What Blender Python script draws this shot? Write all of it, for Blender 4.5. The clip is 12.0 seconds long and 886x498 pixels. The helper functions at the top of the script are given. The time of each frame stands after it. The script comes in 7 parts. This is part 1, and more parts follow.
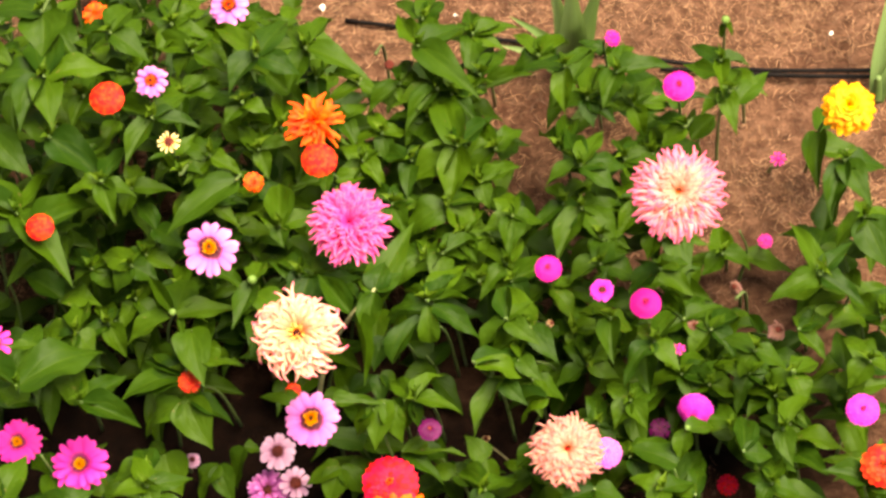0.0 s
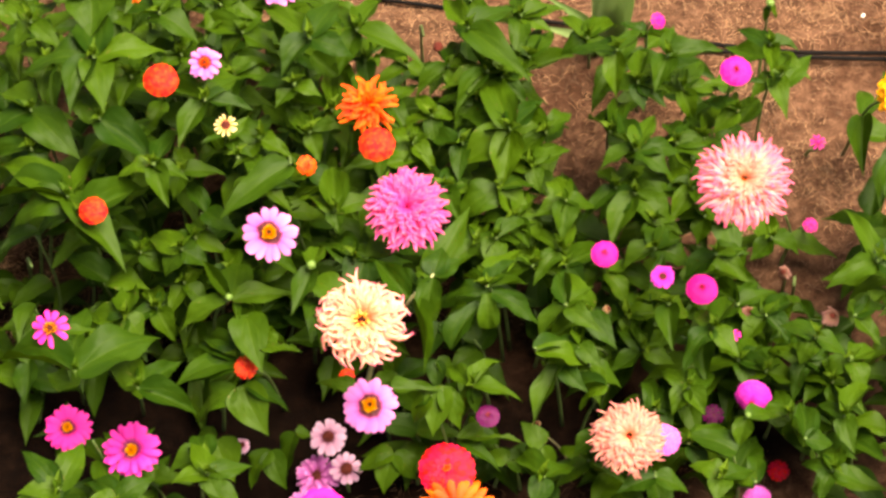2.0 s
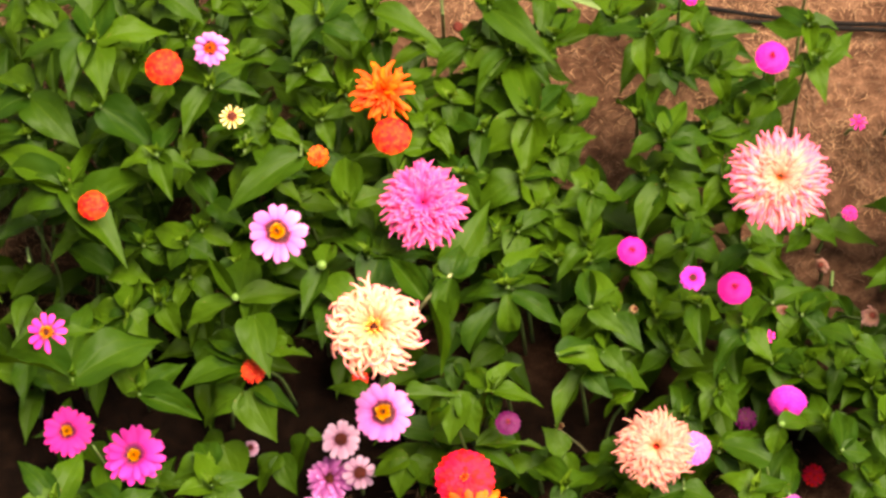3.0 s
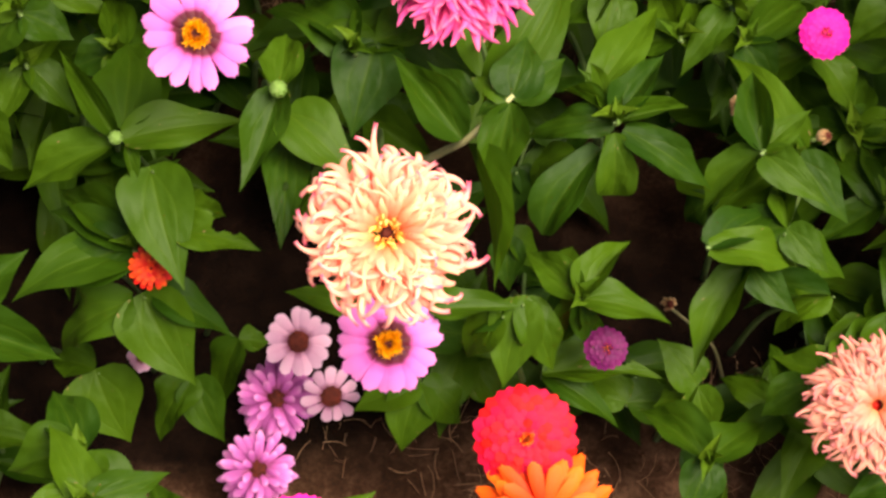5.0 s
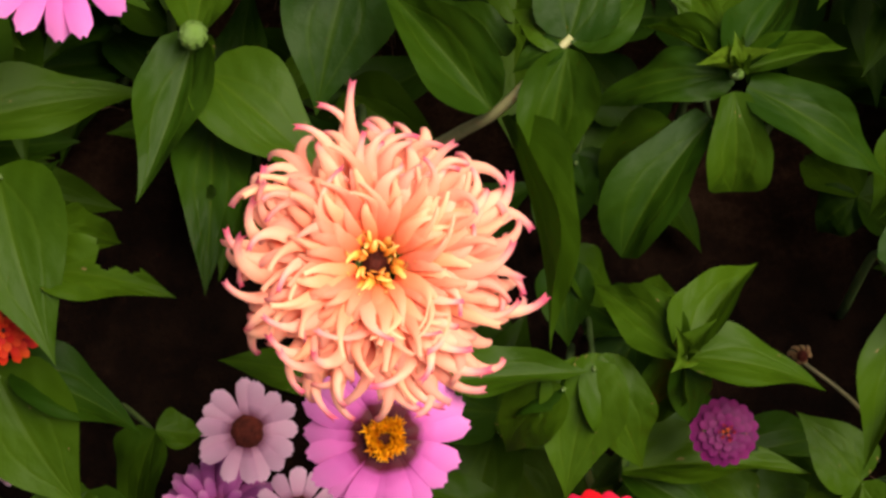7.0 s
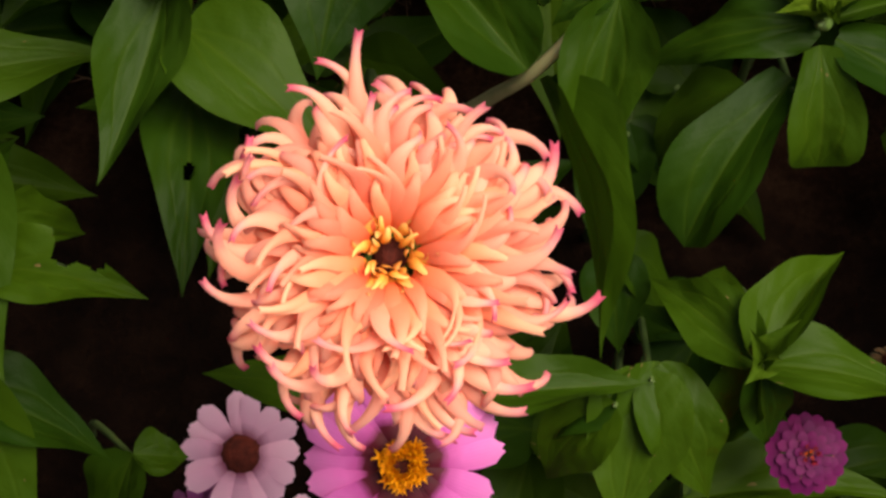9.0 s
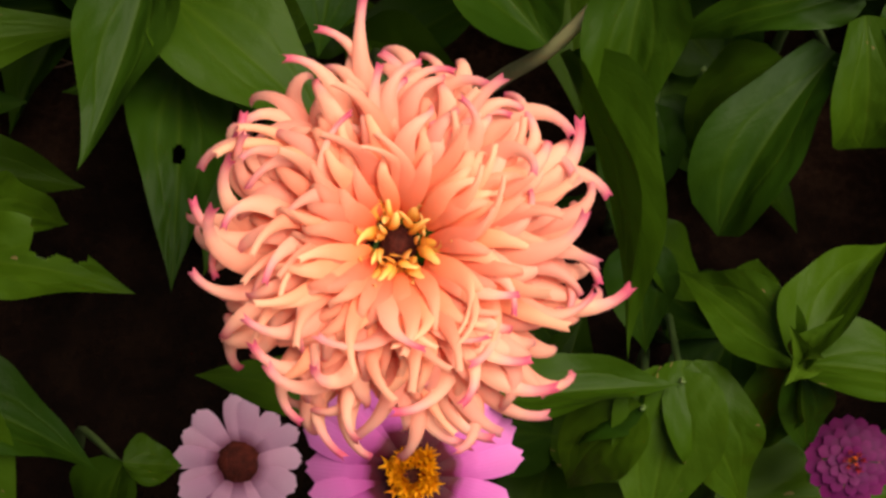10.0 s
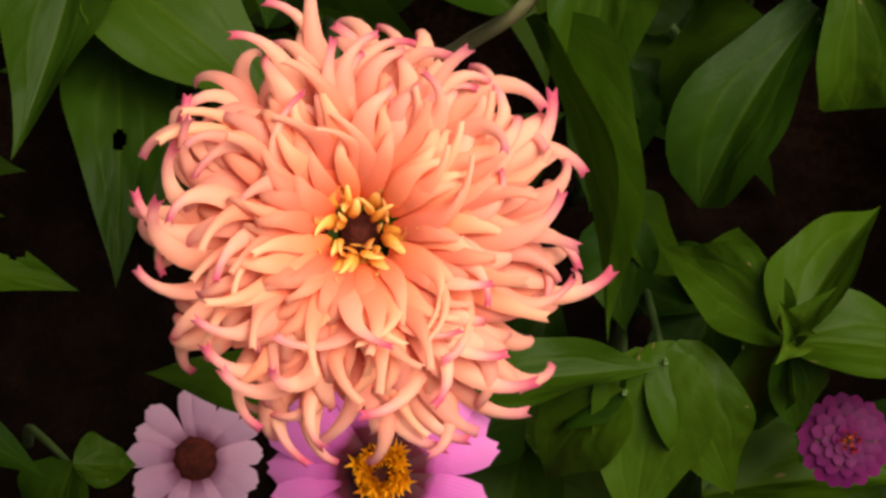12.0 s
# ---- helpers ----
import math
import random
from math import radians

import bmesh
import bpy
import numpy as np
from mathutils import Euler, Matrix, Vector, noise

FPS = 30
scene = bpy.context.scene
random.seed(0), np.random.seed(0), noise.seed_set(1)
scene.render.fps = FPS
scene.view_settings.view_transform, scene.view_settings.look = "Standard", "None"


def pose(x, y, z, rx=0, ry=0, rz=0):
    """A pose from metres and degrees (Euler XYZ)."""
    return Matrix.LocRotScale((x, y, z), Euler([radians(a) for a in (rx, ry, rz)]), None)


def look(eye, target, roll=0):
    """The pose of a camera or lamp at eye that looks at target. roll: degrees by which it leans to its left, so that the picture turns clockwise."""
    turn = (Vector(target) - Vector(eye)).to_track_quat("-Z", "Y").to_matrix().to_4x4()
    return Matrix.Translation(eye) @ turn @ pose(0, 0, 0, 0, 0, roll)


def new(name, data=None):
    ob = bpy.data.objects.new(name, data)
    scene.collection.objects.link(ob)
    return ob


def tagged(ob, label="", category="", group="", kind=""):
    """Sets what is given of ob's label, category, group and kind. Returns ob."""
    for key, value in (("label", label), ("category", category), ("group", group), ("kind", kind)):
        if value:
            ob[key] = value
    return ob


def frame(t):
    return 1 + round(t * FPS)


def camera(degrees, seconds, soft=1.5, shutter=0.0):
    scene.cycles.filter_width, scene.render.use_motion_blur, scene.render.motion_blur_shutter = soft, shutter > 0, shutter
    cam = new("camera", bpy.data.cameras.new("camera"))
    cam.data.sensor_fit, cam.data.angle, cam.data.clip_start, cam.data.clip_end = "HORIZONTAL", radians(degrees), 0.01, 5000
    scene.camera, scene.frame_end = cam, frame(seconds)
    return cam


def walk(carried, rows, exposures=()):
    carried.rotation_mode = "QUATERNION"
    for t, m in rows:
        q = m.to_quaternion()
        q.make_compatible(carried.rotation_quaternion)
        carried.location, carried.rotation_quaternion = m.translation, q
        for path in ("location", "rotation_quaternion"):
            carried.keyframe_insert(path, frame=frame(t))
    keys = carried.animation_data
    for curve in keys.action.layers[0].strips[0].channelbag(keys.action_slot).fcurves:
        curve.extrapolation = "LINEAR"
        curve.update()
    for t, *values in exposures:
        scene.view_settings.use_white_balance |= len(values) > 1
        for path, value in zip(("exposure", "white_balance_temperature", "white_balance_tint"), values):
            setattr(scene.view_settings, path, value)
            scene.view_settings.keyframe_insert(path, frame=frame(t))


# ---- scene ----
FOV = 18.0
PATH = [  # seconds, eye, yaw, pitch and roll in degrees
    (0.0, (0.1515, -1.6670, 2.5258), -0.001, -51.258, -6.157),
    (0.5, (0.0946, -1.6571, 2.5312), -1.343, -51.516, -5.039),
    (1.0, (0.0578, -1.6469, 2.5358), -2.073, -51.771, -4.423),
    (1.5, (0.0204, -1.6316, 2.5448), -2.821, -52.150, -3.801),
    (2.0, (-0.0196, -1.6152, 2.5357), -3.634, -52.314, -3.095),
    (2.5, (-0.0061, -1.5794, 2.5060), -2.978, -52.541, -3.561),
    (2.7, (0.0193, -1.5417, 2.4943), -2.030, -52.987, -4.230),
    (4.3, (-0.0202, -0.8327, 2.3145), -4.683, -66.305, -1.417),
    (4.5, (-0.0400, -0.7709, 2.2091), -7.313, -67.374, 0.824),
    (4.7, (-0.0584, -0.6669, 2.0038), -9.575, -68.173, 2.693),
    (5.0, (-0.0658, -0.5070, 1.6142), -10.528, -68.422, 3.222),
    (5.2, (-0.0612, -0.4204, 1.4067), -9.971, -68.698, 2.487),
    (5.5, (-0.0545, -0.3557, 1.2352), -9.438, -68.667, 1.707),
    (6.0, (-0.0451, -0.3348, 1.1794), -10.482, -68.378, 2.166),
    (6.5, (-0.0407, -0.3221, 1.1472), -10.805, -68.128, 2.065),
    (7.0, (-0.0399, -0.3044, 1.1049), -11.094, -67.836, 1.957),
    (9.0, (-0.0319, -0.2459, 0.9589), -10.295, -68.037, 0.769),
    (9.5, (-0.0304, -0.2361, 0.9255), -9.894, -67.843, 0.438),
    (10.0, (-0.0301, -0.2264, 0.8997), -9.971, -67.921, 0.291),
    (10.5, (-0.0297, -0.2188, 0.8841), -10.338, -68.201, 0.044),
    (11.0, (-0.0305, -0.2129, 0.8729), -11.302, -68.500, 0.256),
    (11.5, (-0.0305, -0.2077, 0.8643), -12.113, -68.747, 0.539),
    (12.0, (-0.0279, -0.2031, 0.8590), -12.452, -68.831, 0.798),
]


def aim(eye, yaw, pitch, roll):
    """A camera pose from its eye and its angles in degrees."""
    y, p = radians(yaw), radians(pitch)
    ahead = Vector((-math.sin(y) * math.cos(p), math.cos(y) * math.cos(p), math.sin(p)))
    return look(Vector(eye), Vector(eye) + ahead, roll)


cam = camera(FOV, 12.0, soft=2.9)
EXPOSURES = [(0.0, 2.90, 7800, 10), (2.7, 2.86, 7800, 10), (4.3, 2.80, 7400, 10), (5.0, 2.44, 7200, 10), (5.5, 1.93, 7100, 10), (7.0, 1.58, 7000, 10), (9.0, 1.30, 7000, 10), (12.0, 1.14, 7000, 10)]
walk(cam, [(t, aim(eye, yaw, pitch, roll)) for t, eye, yaw, pitch, roll in PATH], EXPOSURES)

# ---- daylight: bright haze, a wide soft sun ----
SUN_UP, SUN_TURN = radians(68), radians(112)
world = bpy.data.worlds.new("world")
scene.world = world
world.use_nodes = True
wt = world.node_tree
sky = wt.nodes.new("ShaderNodeTexSky")
sky.sky_type, sky.sun_disc = "NISHITA", False
sky.sun_elevation, sky.sun_rotation = SUN_UP, SUN_TURN
sky.dust_density, sky.air_density = 3.0, 1.0
haze = wt.nodes.new("ShaderNodeHueSaturation")
haze.inputs["Saturation"].default_value = 0.55
wt.links.new(sky.outputs[0], haze.inputs["Color"])
wt.links.new(haze.outputs[0], wt.nodes["Background"].inputs[0])
wt.nodes["Background"].inputs[1].default_value = 0.035
sun_data = bpy.data.lights.new("sun", "SUN")
sun_data.energy, sun_data.angle, sun_data.color = 2.8, radians(40), (1.0, 0.93, 0.80)
sun = new("sun", sun_data)
sun_way = Vector((math.sin(SUN_TURN) * math.cos(SUN_UP), math.cos(SUN_TURN) * math.cos(SUN_UP), math.sin(SUN_UP)))
sun.matrix_world = look(sun_way * 20, (0, 0, 0))


# ---- materials ----
class Tree:
    """A short hand for shader nodes."""

    def __init__(self, name):
        self.mat = bpy.data.materials.new(name)
        self.mat.use_nodes = True
        self.t = self.mat.node_tree
        self.bsdf = self.t.nodes["Principled BSDF"]
        self.out = self.t.nodes["Material Output"]

    def node(self, kind, **sets):
        n = self.t.nodes.new(kind)
        for key, value in sets.items():
            if key == "operation":
                n.operation = value
            elif key == "blend":
                n.data_type, n.blend_type = "RGBA", value
        return n

    def link(self, a, b):
        self.t.links.new(a, b)

    def math(self, op, a, b=None, c=None):
        n = self.node("ShaderNodeMath", operation=op)
        for i, v in enumerate((a, b, c)):
            if v is None:
                continue
            if isinstance(v, (int, float)):
                n.inputs[i].default_value = v
            else:
                self.link(v, n.inputs[i])
        return n.outputs[0]

    def mix(self, fac, a, b, blend="MIX"):
        n = self.node("ShaderNodeMix", blend=blend)
        for i, v in ((0, fac), (6, a), (7, b)):
            if isinstance(v, (int, float)):
                n.inputs[i].default_value = v
            elif isinstance(v, tuple):
                n.inputs[i].default_value = (*v[:3], 1)
            else:
                self.link(v, n.inputs[i])
        return n.outputs[2]

    def ramp(self, fac, stops):
        n = self.node("ShaderNodeValToRGB")
        els = n.color_ramp.elements
        while len(els) < len(stops):
            els.new(0.5)
        for e, (at, colour) in zip(els, stops):
            e.position, e.color = at, (*colour, 1)
        self.link(fac, n.inputs[0])
        return n.outputs[0]

    def noise(self, vec, scale, detail=3.0, rough=0.55):
        n = self.node("ShaderNodeTexNoise")
        n.inputs["Scale"].default_value, n.inputs["Detail"].default_value = scale, detail
        n.inputs["Roughness"].default_value = rough
        if vec is not None:
            self.link(vec, n.inputs["Vector"])
        return n.outputs["Fac"]

    def coords(self, which):
        return self.node("ShaderNodeTexCoord").outputs[which]

    def split(self, vec):
        n = self.node("ShaderNodeSeparateXYZ")
        self.link(vec, n.inputs[0])
        return n.outputs

    def random(self):
        return self.node("ShaderNodeObjectInfo").outputs["Random"]

    def bump(self, height, strength, distance):
        n = self.node("ShaderNodeBump")
        n.inputs["Strength"].default_value, n.inputs["Distance"].default_value = strength, distance
        self.link(height, n.inputs["Height"])
        self.link(n.outputs[0], self.bsdf.inputs["Normal"])
        return n.outputs[0]

    def thin(self, colour, share, normal=None):
        """Lets part of the light through, as leaves and petals do."""
        tr, mx = self.node("ShaderNodeBsdfTranslucent"), self.node("ShaderNodeMixShader")
        self.link(colour, tr.inputs[0])
        mx.inputs[0].default_value = share
        self.link(self.bsdf.outputs[0], mx.inputs[1])
        self.link(tr.outputs[0], mx.inputs[2])
        self.link(mx.outputs[0], self.out.inputs[0])


def leaf_material(name, deep, light, vein, share=0.2):
    m = Tree(name)
    u, v, _ = m.split(m.coords("UV"))
    off = m.math("ABSOLUTE", m.math("SUBTRACT", u, 0.5))
    mid = m.math("SUBTRACT", 1.0, m.math("SMOOTH_MIN", m.math("MULTIPLY", off, 22.0), 1.0, 0.3))
    side_at = m.math("MULTIPLY", m.math("SINE", m.math("MULTIPLY", v, 3.0)), 0.24)
    side = m.math("ABSOLUTE", m.math("SUBTRACT", off, side_at))
    side = m.math("SUBTRACT", 1.0, m.math("SMOOTH_MIN", m.math("MULTIPLY", side, 26.0), 1.0, 0.3))
    # fine ribs that leave the midrib and bend towards the tip
    slant = m.math("SUBTRACT", m.math("MULTIPLY", v, 11.0), m.math("MULTIPLY", off, 9.0))
    rib = m.math("POWER", m.math("ABSOLUTE", m.math("SINE", m.math("MULTIPLY", slant, 3.14159))), 12.0)
    veins = m.math("MAXIMUM", m.math("MAXIMUM", mid, m.math("MULTIPLY", side, 0.55)), m.math("MULTIPLY", rib, 0.03))
    obj = m.coords("Object")
    blotch = m.noise(obj, 1.6, 2.0)
    grain = m.noise(obj, 40.0, 2.0)
    rnd = m.random()
    tone = m.math("ADD", m.math("MULTIPLY", blotch, 0.75), m.math("SUBTRACT", m.math("MULTIPLY", rnd, 0.9), 0.35))
    col = m.mix(m.math("MULTIPLY", tone, 1.0), deep, light)
    col = m.mix(m.math("MULTIPLY", veins, 0.24), col, vein)
    col = m.mix(m.math("MULTIPLY", grain, 0.25), col, m.mix(0.5, col, deep))
    # a few old spots
    spots = m.math("GREATER_THAN", m.noise(obj, 9.0, 1.0), 0.76)
    col = m.mix(m.math("MULTIPLY", spots, m.math("GREATER_THAN", rnd, 0.6)), col, (0.12, 0.09, 0.03))
    m.link(col, m.bsdf.inputs["Base Color"])
    m.bsdf.inputs["Roughness"].default_value = 0.52
    m.bsdf.inputs["Specular IOR Level"].default_value = 0.09
    h = m.math("ADD", m.math("MULTIPLY", m.math("MAXIMUM", mid, m.math("MULTIPLY", side, 0.4)), -0.4), m.math("MULTIPLY", grain, 0.12))
    h = m.math("ADD", h, m.math("MULTIPLY", m.noise(obj, 3.2, 1.5), 2.4))
    m.bump(m.math("SUBTRACT", h, m.math("MULTIPLY", rib, 0.02)), 0.28, 0.004)
    m.thin(m.mix(0.6, col, (0.055, 0.11, 0.001)), share)
    return m.mat


def petal_material(name, stops, share=0.3, rough=0.55, streak=0.18):
    """stops: colours from a petal's base (0) to its tip (1)."""
    m = Tree(name)
    u, v, _ = m.split(m.coords("UV"))
    obj = m.coords("Object")
    wob = m.math("SUBTRACT", m.noise(obj, 4.0, 2.0), 0.5)
    rnd = m.random()
    at = m.math("ADD", m.math("ADD", v, m.math("MULTIPLY", wob, 0.16)), m.math("MULTIPLY", m.math("SUBTRACT", rnd, 0.5), 0.12))
    col = m.ramp(at, stops)
    lines = m.math("ABSOLUTE", m.math("SINE", m.math("MULTIPLY", u, 26.0)))
    col = m.mix(m.math("MULTIPLY", m.math("POWER", lines, 6.0), 0.05), col, (1, 1, 1), "SOFT_LIGHT")
    shade = m.math("ADD", 0.86, m.math("MULTIPLY", rnd, 0.24))
    n = m.node("ShaderNodeHueSaturation")
    m.link(shade, n.inputs["Value"])
    m.link(m.math("ADD", 0.493, m.math("MULTIPLY", rnd, 0.014)), n.inputs["Hue"])
    m.link(col, n.inputs["Color"])
    col = n.outputs[0]
    m.link(col, m.bsdf.inputs["Base Color"])
    m.bsdf.inputs["Roughness"].default_value = rough
    m.bsdf.inputs["Specular IOR Level"].default_value = 0.18
    m.bump(m.math("ADD", m.math("MULTIPLY", lines, 0.6), m.noise(obj, 18.0, 2.0)), streak, 0.002)
    m.thin(col, share)
    return m.mat


def plain_material(name, a, b, scale, rough=0.7, bump=0.4, dist=0.002, gloss=0.5):
    m = Tree(name)
    obj = m.coords("Object")
    n1, n2 = m.noise(obj, scale, 4.0), m.noise(obj, scale * 6, 2.0)
    f = m.math("ADD", m.math("MULTIPLY", n1, 0.7), m.math("MULTIPLY", n2, 0.3))
    col = m.ramp(f, [(0.32, a), (0.68, b)])
    m.link(col, m.bsdf.inputs["Base Color"])
    m.bsdf.inputs["Roughness"].default_value, m.bsdf.inputs["Specular IOR Level"].default_value = rough, gloss
    m.bump(f, bump, dist)
    return m.mat


def soil_material():
    m = Tree("mulched_soil")
    obj = m.coords("Object")
    big, mid, fine = m.noise(obj, 5.5, 3.0), m.noise(obj, 55.0, 5.0, 0.65), m.noise(obj, 380.0, 4.0, 0.7)
    col = m.ramp(m.math("ADD", m.math("MULTIPLY", mid, 0.6), m.math("MULTIPLY", fine, 0.4)),
                 [(0.32, (0.016, 0.008, 0.005)), (0.48, (0.057, 0.026, 0.015)), (0.66, (0.150, 0.078, 0.048))])
    col = m.mix(m.math("MULTIPLY", m.math("SMOOTH_MAX", m.math("SUBTRACT", big, 0.5), 0.0, 0.1), 3.0), col, m.mix(1.0, col, (0.42, 0.33, 0.30), "MULTIPLY"))
    # plant shade painted into the bed's soil colour; the mulched path behind stays clear
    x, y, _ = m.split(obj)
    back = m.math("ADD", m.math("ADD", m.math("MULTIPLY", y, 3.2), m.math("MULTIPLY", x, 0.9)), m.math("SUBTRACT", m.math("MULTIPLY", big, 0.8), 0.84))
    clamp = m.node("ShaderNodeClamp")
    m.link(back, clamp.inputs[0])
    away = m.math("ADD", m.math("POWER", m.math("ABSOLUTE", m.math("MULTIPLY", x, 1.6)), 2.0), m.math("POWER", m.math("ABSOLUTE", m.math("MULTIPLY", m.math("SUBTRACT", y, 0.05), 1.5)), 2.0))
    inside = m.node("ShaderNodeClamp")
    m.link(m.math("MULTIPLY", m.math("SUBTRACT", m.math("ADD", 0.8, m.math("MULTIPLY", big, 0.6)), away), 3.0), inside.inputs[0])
    # the painted shade fades out at the mulched front edge of the bed
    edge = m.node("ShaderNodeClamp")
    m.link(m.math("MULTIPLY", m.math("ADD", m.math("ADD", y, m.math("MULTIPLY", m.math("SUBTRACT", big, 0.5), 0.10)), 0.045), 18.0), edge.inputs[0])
    bed_shade = m.math("MULTIPLY", m.math("MULTIPLY", inside.outputs[0], edge.outputs[0]), m.math("SUBTRACT", 1.0, clamp.outputs[0]))
    col = m.mix(bed_shade, col, m.mix(1.0, col, (0.065, 0.056, 0.052), "MULTIPLY"))
    m.link(col, m.bsdf.inputs["Base Color"])
    m.bsdf.inputs["Roughness"].default_value = 0.95
    m.bsdf.inputs["Specular IOR Level"].default_value = 0.05
    m.bump(m.math("ADD", mid, m.math("MULTIPLY", fine, 0.5)), 0.8, 0.005)
    return m.mat


LEAF = leaf_material("zinnia_leaf", (0.0085, 0.027, 0.0010), (0.034, 0.070, 0.0020), (0.060, 0.098, 0.006))
LEAF_NEW = leaf_material("young_leaf", (0.022, 0.054, 0.002), (0.060, 0.104, 0.006), (0.08, 0.125, 0.014))
LEAF_GREY = leaf_material("strap_leaf", (0.14, 0.24, 0.07), (0.28, 0.38, 0.15), (0.36, 0.44, 0.24), 0.6)
STEM = plain_material("green_stem", (0.04, 0.085, 0.015), (0.10, 0.145, 0.035), 60.0, 0.6, 0.3, 0.001)
STEM_OLIVE = plain_material("olive_stem", (0.17, 0.18, 0.07), (0.28, 0.25, 0.12), 60.0, 0.6, 0.3, 0.001)
STEM_DRY = plain_material("brown_stem", (0.06, 0.065, 0.02), (0.13, 0.10, 0.045), 60.0, 0.7, 0.3, 0.001)
BUD = plain_material("bud_scales", (0.045, 0.10, 0.010), (0.11, 0.19, 0.025), 220.0, 0.55, 0.5, 0.001)
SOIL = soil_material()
STRAW = plain_material("dry_straw", (0.20, 0.10, 0.053), (0.45, 0.27, 0.165), 30.0, 0.8, 0.2, 0.001, 0.1)
STRAW_DARK = plain_material("old_straw", (0.08, 0.040, 0.022), (0.19, 0.10, 0.058), 30.0, 0.85, 0.2, 0.001)
PEBBLE = plain_material("pale_chip", (0.5, 0.46, 0.42), (0.75, 0.72, 0.68), 60.0, 0.7, 0.3, 0.001)
HOSE = plain_material("black_hose", (0.002, 0.0015, 0.0015), (0.007, 0.005, 0.0045), 30.0, 0.8, 0.2, 0.001, 0.08)
MAROON = plain_material("maroon_disc", (0.022, 0.005, 0.004), (0.095, 0.016, 0.010), 300.0, 0.8, 0.9, 0.002, 0.1)
FLORET_YELLOW = petal_material("gold_floret", [(0.0, (0.52, 0.11, 0.002)), (0.5, (0.66, 0.20, 0.003)), (1.0, (0.74, 0.29, 0.006))])
FLORET_RED = petal_material("dark_red_floret", [(0.0, (0.12, 0.004, 0.006)), (1.0, (0.32, 0.02, 0.012))])
ORCHID_PALE = petal_material("pale_orchid_petal", [(0.0, (0.66, 0.04, 0.44)), (0.5, (0.78, 0.095, 0.56)), (1.0, (0.80, 0.17, 0.62))], 0.45)
FLORET_ORANGE = petal_material("orange_floret", [(0.0, (0.50, 0.03, 0.002)), (0.4, (0.70, 0.085, 0.005)), (1.0, (0.77, 0.142, 0.012))])

PEACH = petal_material("peach_petal", [(0.0, (0.90, 0.18, 0.07)), (0.3, (0.92, 0.29, 0.17)), (0.55, (0.93, 0.37, 0.260)), (0.78, (0.94, 0.445, 0.335)), (0.9, (0.90, 0.34, 0.335)), (1.0, (0.62, 0.10, 0.20))], 0.4, streak=0.05)
PEACH_PALE = petal_material("inner_peach_petal", [(0.0, (0.90, 0.17, 0.06)), (0.3, (0.92, 0.25, 0.125)), (0.6, (0.93, 0.325, 0.195)), (0.85, (0.94, 0.435, 0.285)), (1.0, (0.94, 0.475, 0.32))], 0.4, streak=0.05)
CREAM_PINK = petal_material("cream_pink_petal", [(0.0, (0.82, 0.36, 0.17)), (0.35, (0.80, 0.42, 0.28)), (0.6, (0.80, 0.34, 0.31)), (1.0, (0.76, 0.12, 0.27))], 0.45)
BLUSH = petal_material("blush_petal", [(0.0, (0.68, 0.18, 0.07)), (0.4, (0.66, 0.26, 0.18)), (0.8, (0.68, 0.29, 0.23)), (1.0, (0.66, 0.19, 0.22))], 0.45)
PINK = petal_material("pink_petal", [(0.0, (0.58, 0.018, 0.17)), (0.45, (0.70, 0.038, 0.23)), (0.8, (0.73, 0.075, 0.29)), (1.0, (0.76, 0.14, 0.29))], 0.35)
LILAC = petal_material("lilac_petal", [(0.0, (0.05, 0.004, 0.008)), (0.20, (0.09, 0.005, 0.018)), (0.31, (0.50, 0.08, 0.34)), (0.5, (0.68, 0.14, 0.49)), (1.0, (0.73, 0.205, 0.55))], 0.35, streak=0.1)
PALE = petal_material("faded_pink_petal", [(0.0, (0.20, 0.05, 0.10)), (0.3, (0.62, 0.31, 0.48)), (1.0, (0.74, 0.44, 0.62))], 0.45, streak=0.1)
MAUVE = petal_material("faded_mauve_petal", [(0.0, (0.20, 0.03, 0.10)), (0.3, (0.36, 0.07, 0.28)), (0.7, (0.52, 0.12, 0.42)), (1.0, (0.66, 0.24, 0.54))], 0.35, streak=0.1)
HOT = petal_material("hot_pink_petal", [(0.0, (0.10, 0.004, 0.03)), (0.16, (0.30, 0.006, 0.10)), (0.3, (0.74, 0.014, 0.26)), (1.0, (0.81, 0.030, 0.33))])
ROSE = petal_material("rose_petal", [(0.0, (0.09, 0.004, 0.03)), (0.2, (0.28, 0.006, 0.12)), (0.36, (0.64, 0.014, 0.30)), (1.0, (0.75, 0.035, 0.36))])
MAGENTA = petal_material("magenta_petal", [(0.0, (0.62, 0.004, 0.20)), (0.5, (0.80, 0.008, 0.29)), (1.0, (0.84, 0.016, 0.34))], 0.45)
VIOLET = petal_material("violet_petal", [(0.0, (0.22, 0.06, 0.05)), (0.12, (0.06, 0.001, 0.036)), (0.5, (0.085, 0.001, 0.052)), (1.0, (0.11, 0.002, 0.068))])
ORCHID = petal_material("orchid_petal", [(0.0, (0.60, 0.010, 0.34)), (0.5, (0.76, 0.022, 0.46)), (1.0, (0.80, 0.05, 0.53))], 0.45)
SCARLET = petal_material("scarlet_petal", [(0.0, (0.30, 0.008, 0.003)), (0.5, (0.52, 0.022, 0.004)), (1.0, (0.60, 0.040, 0.008))])
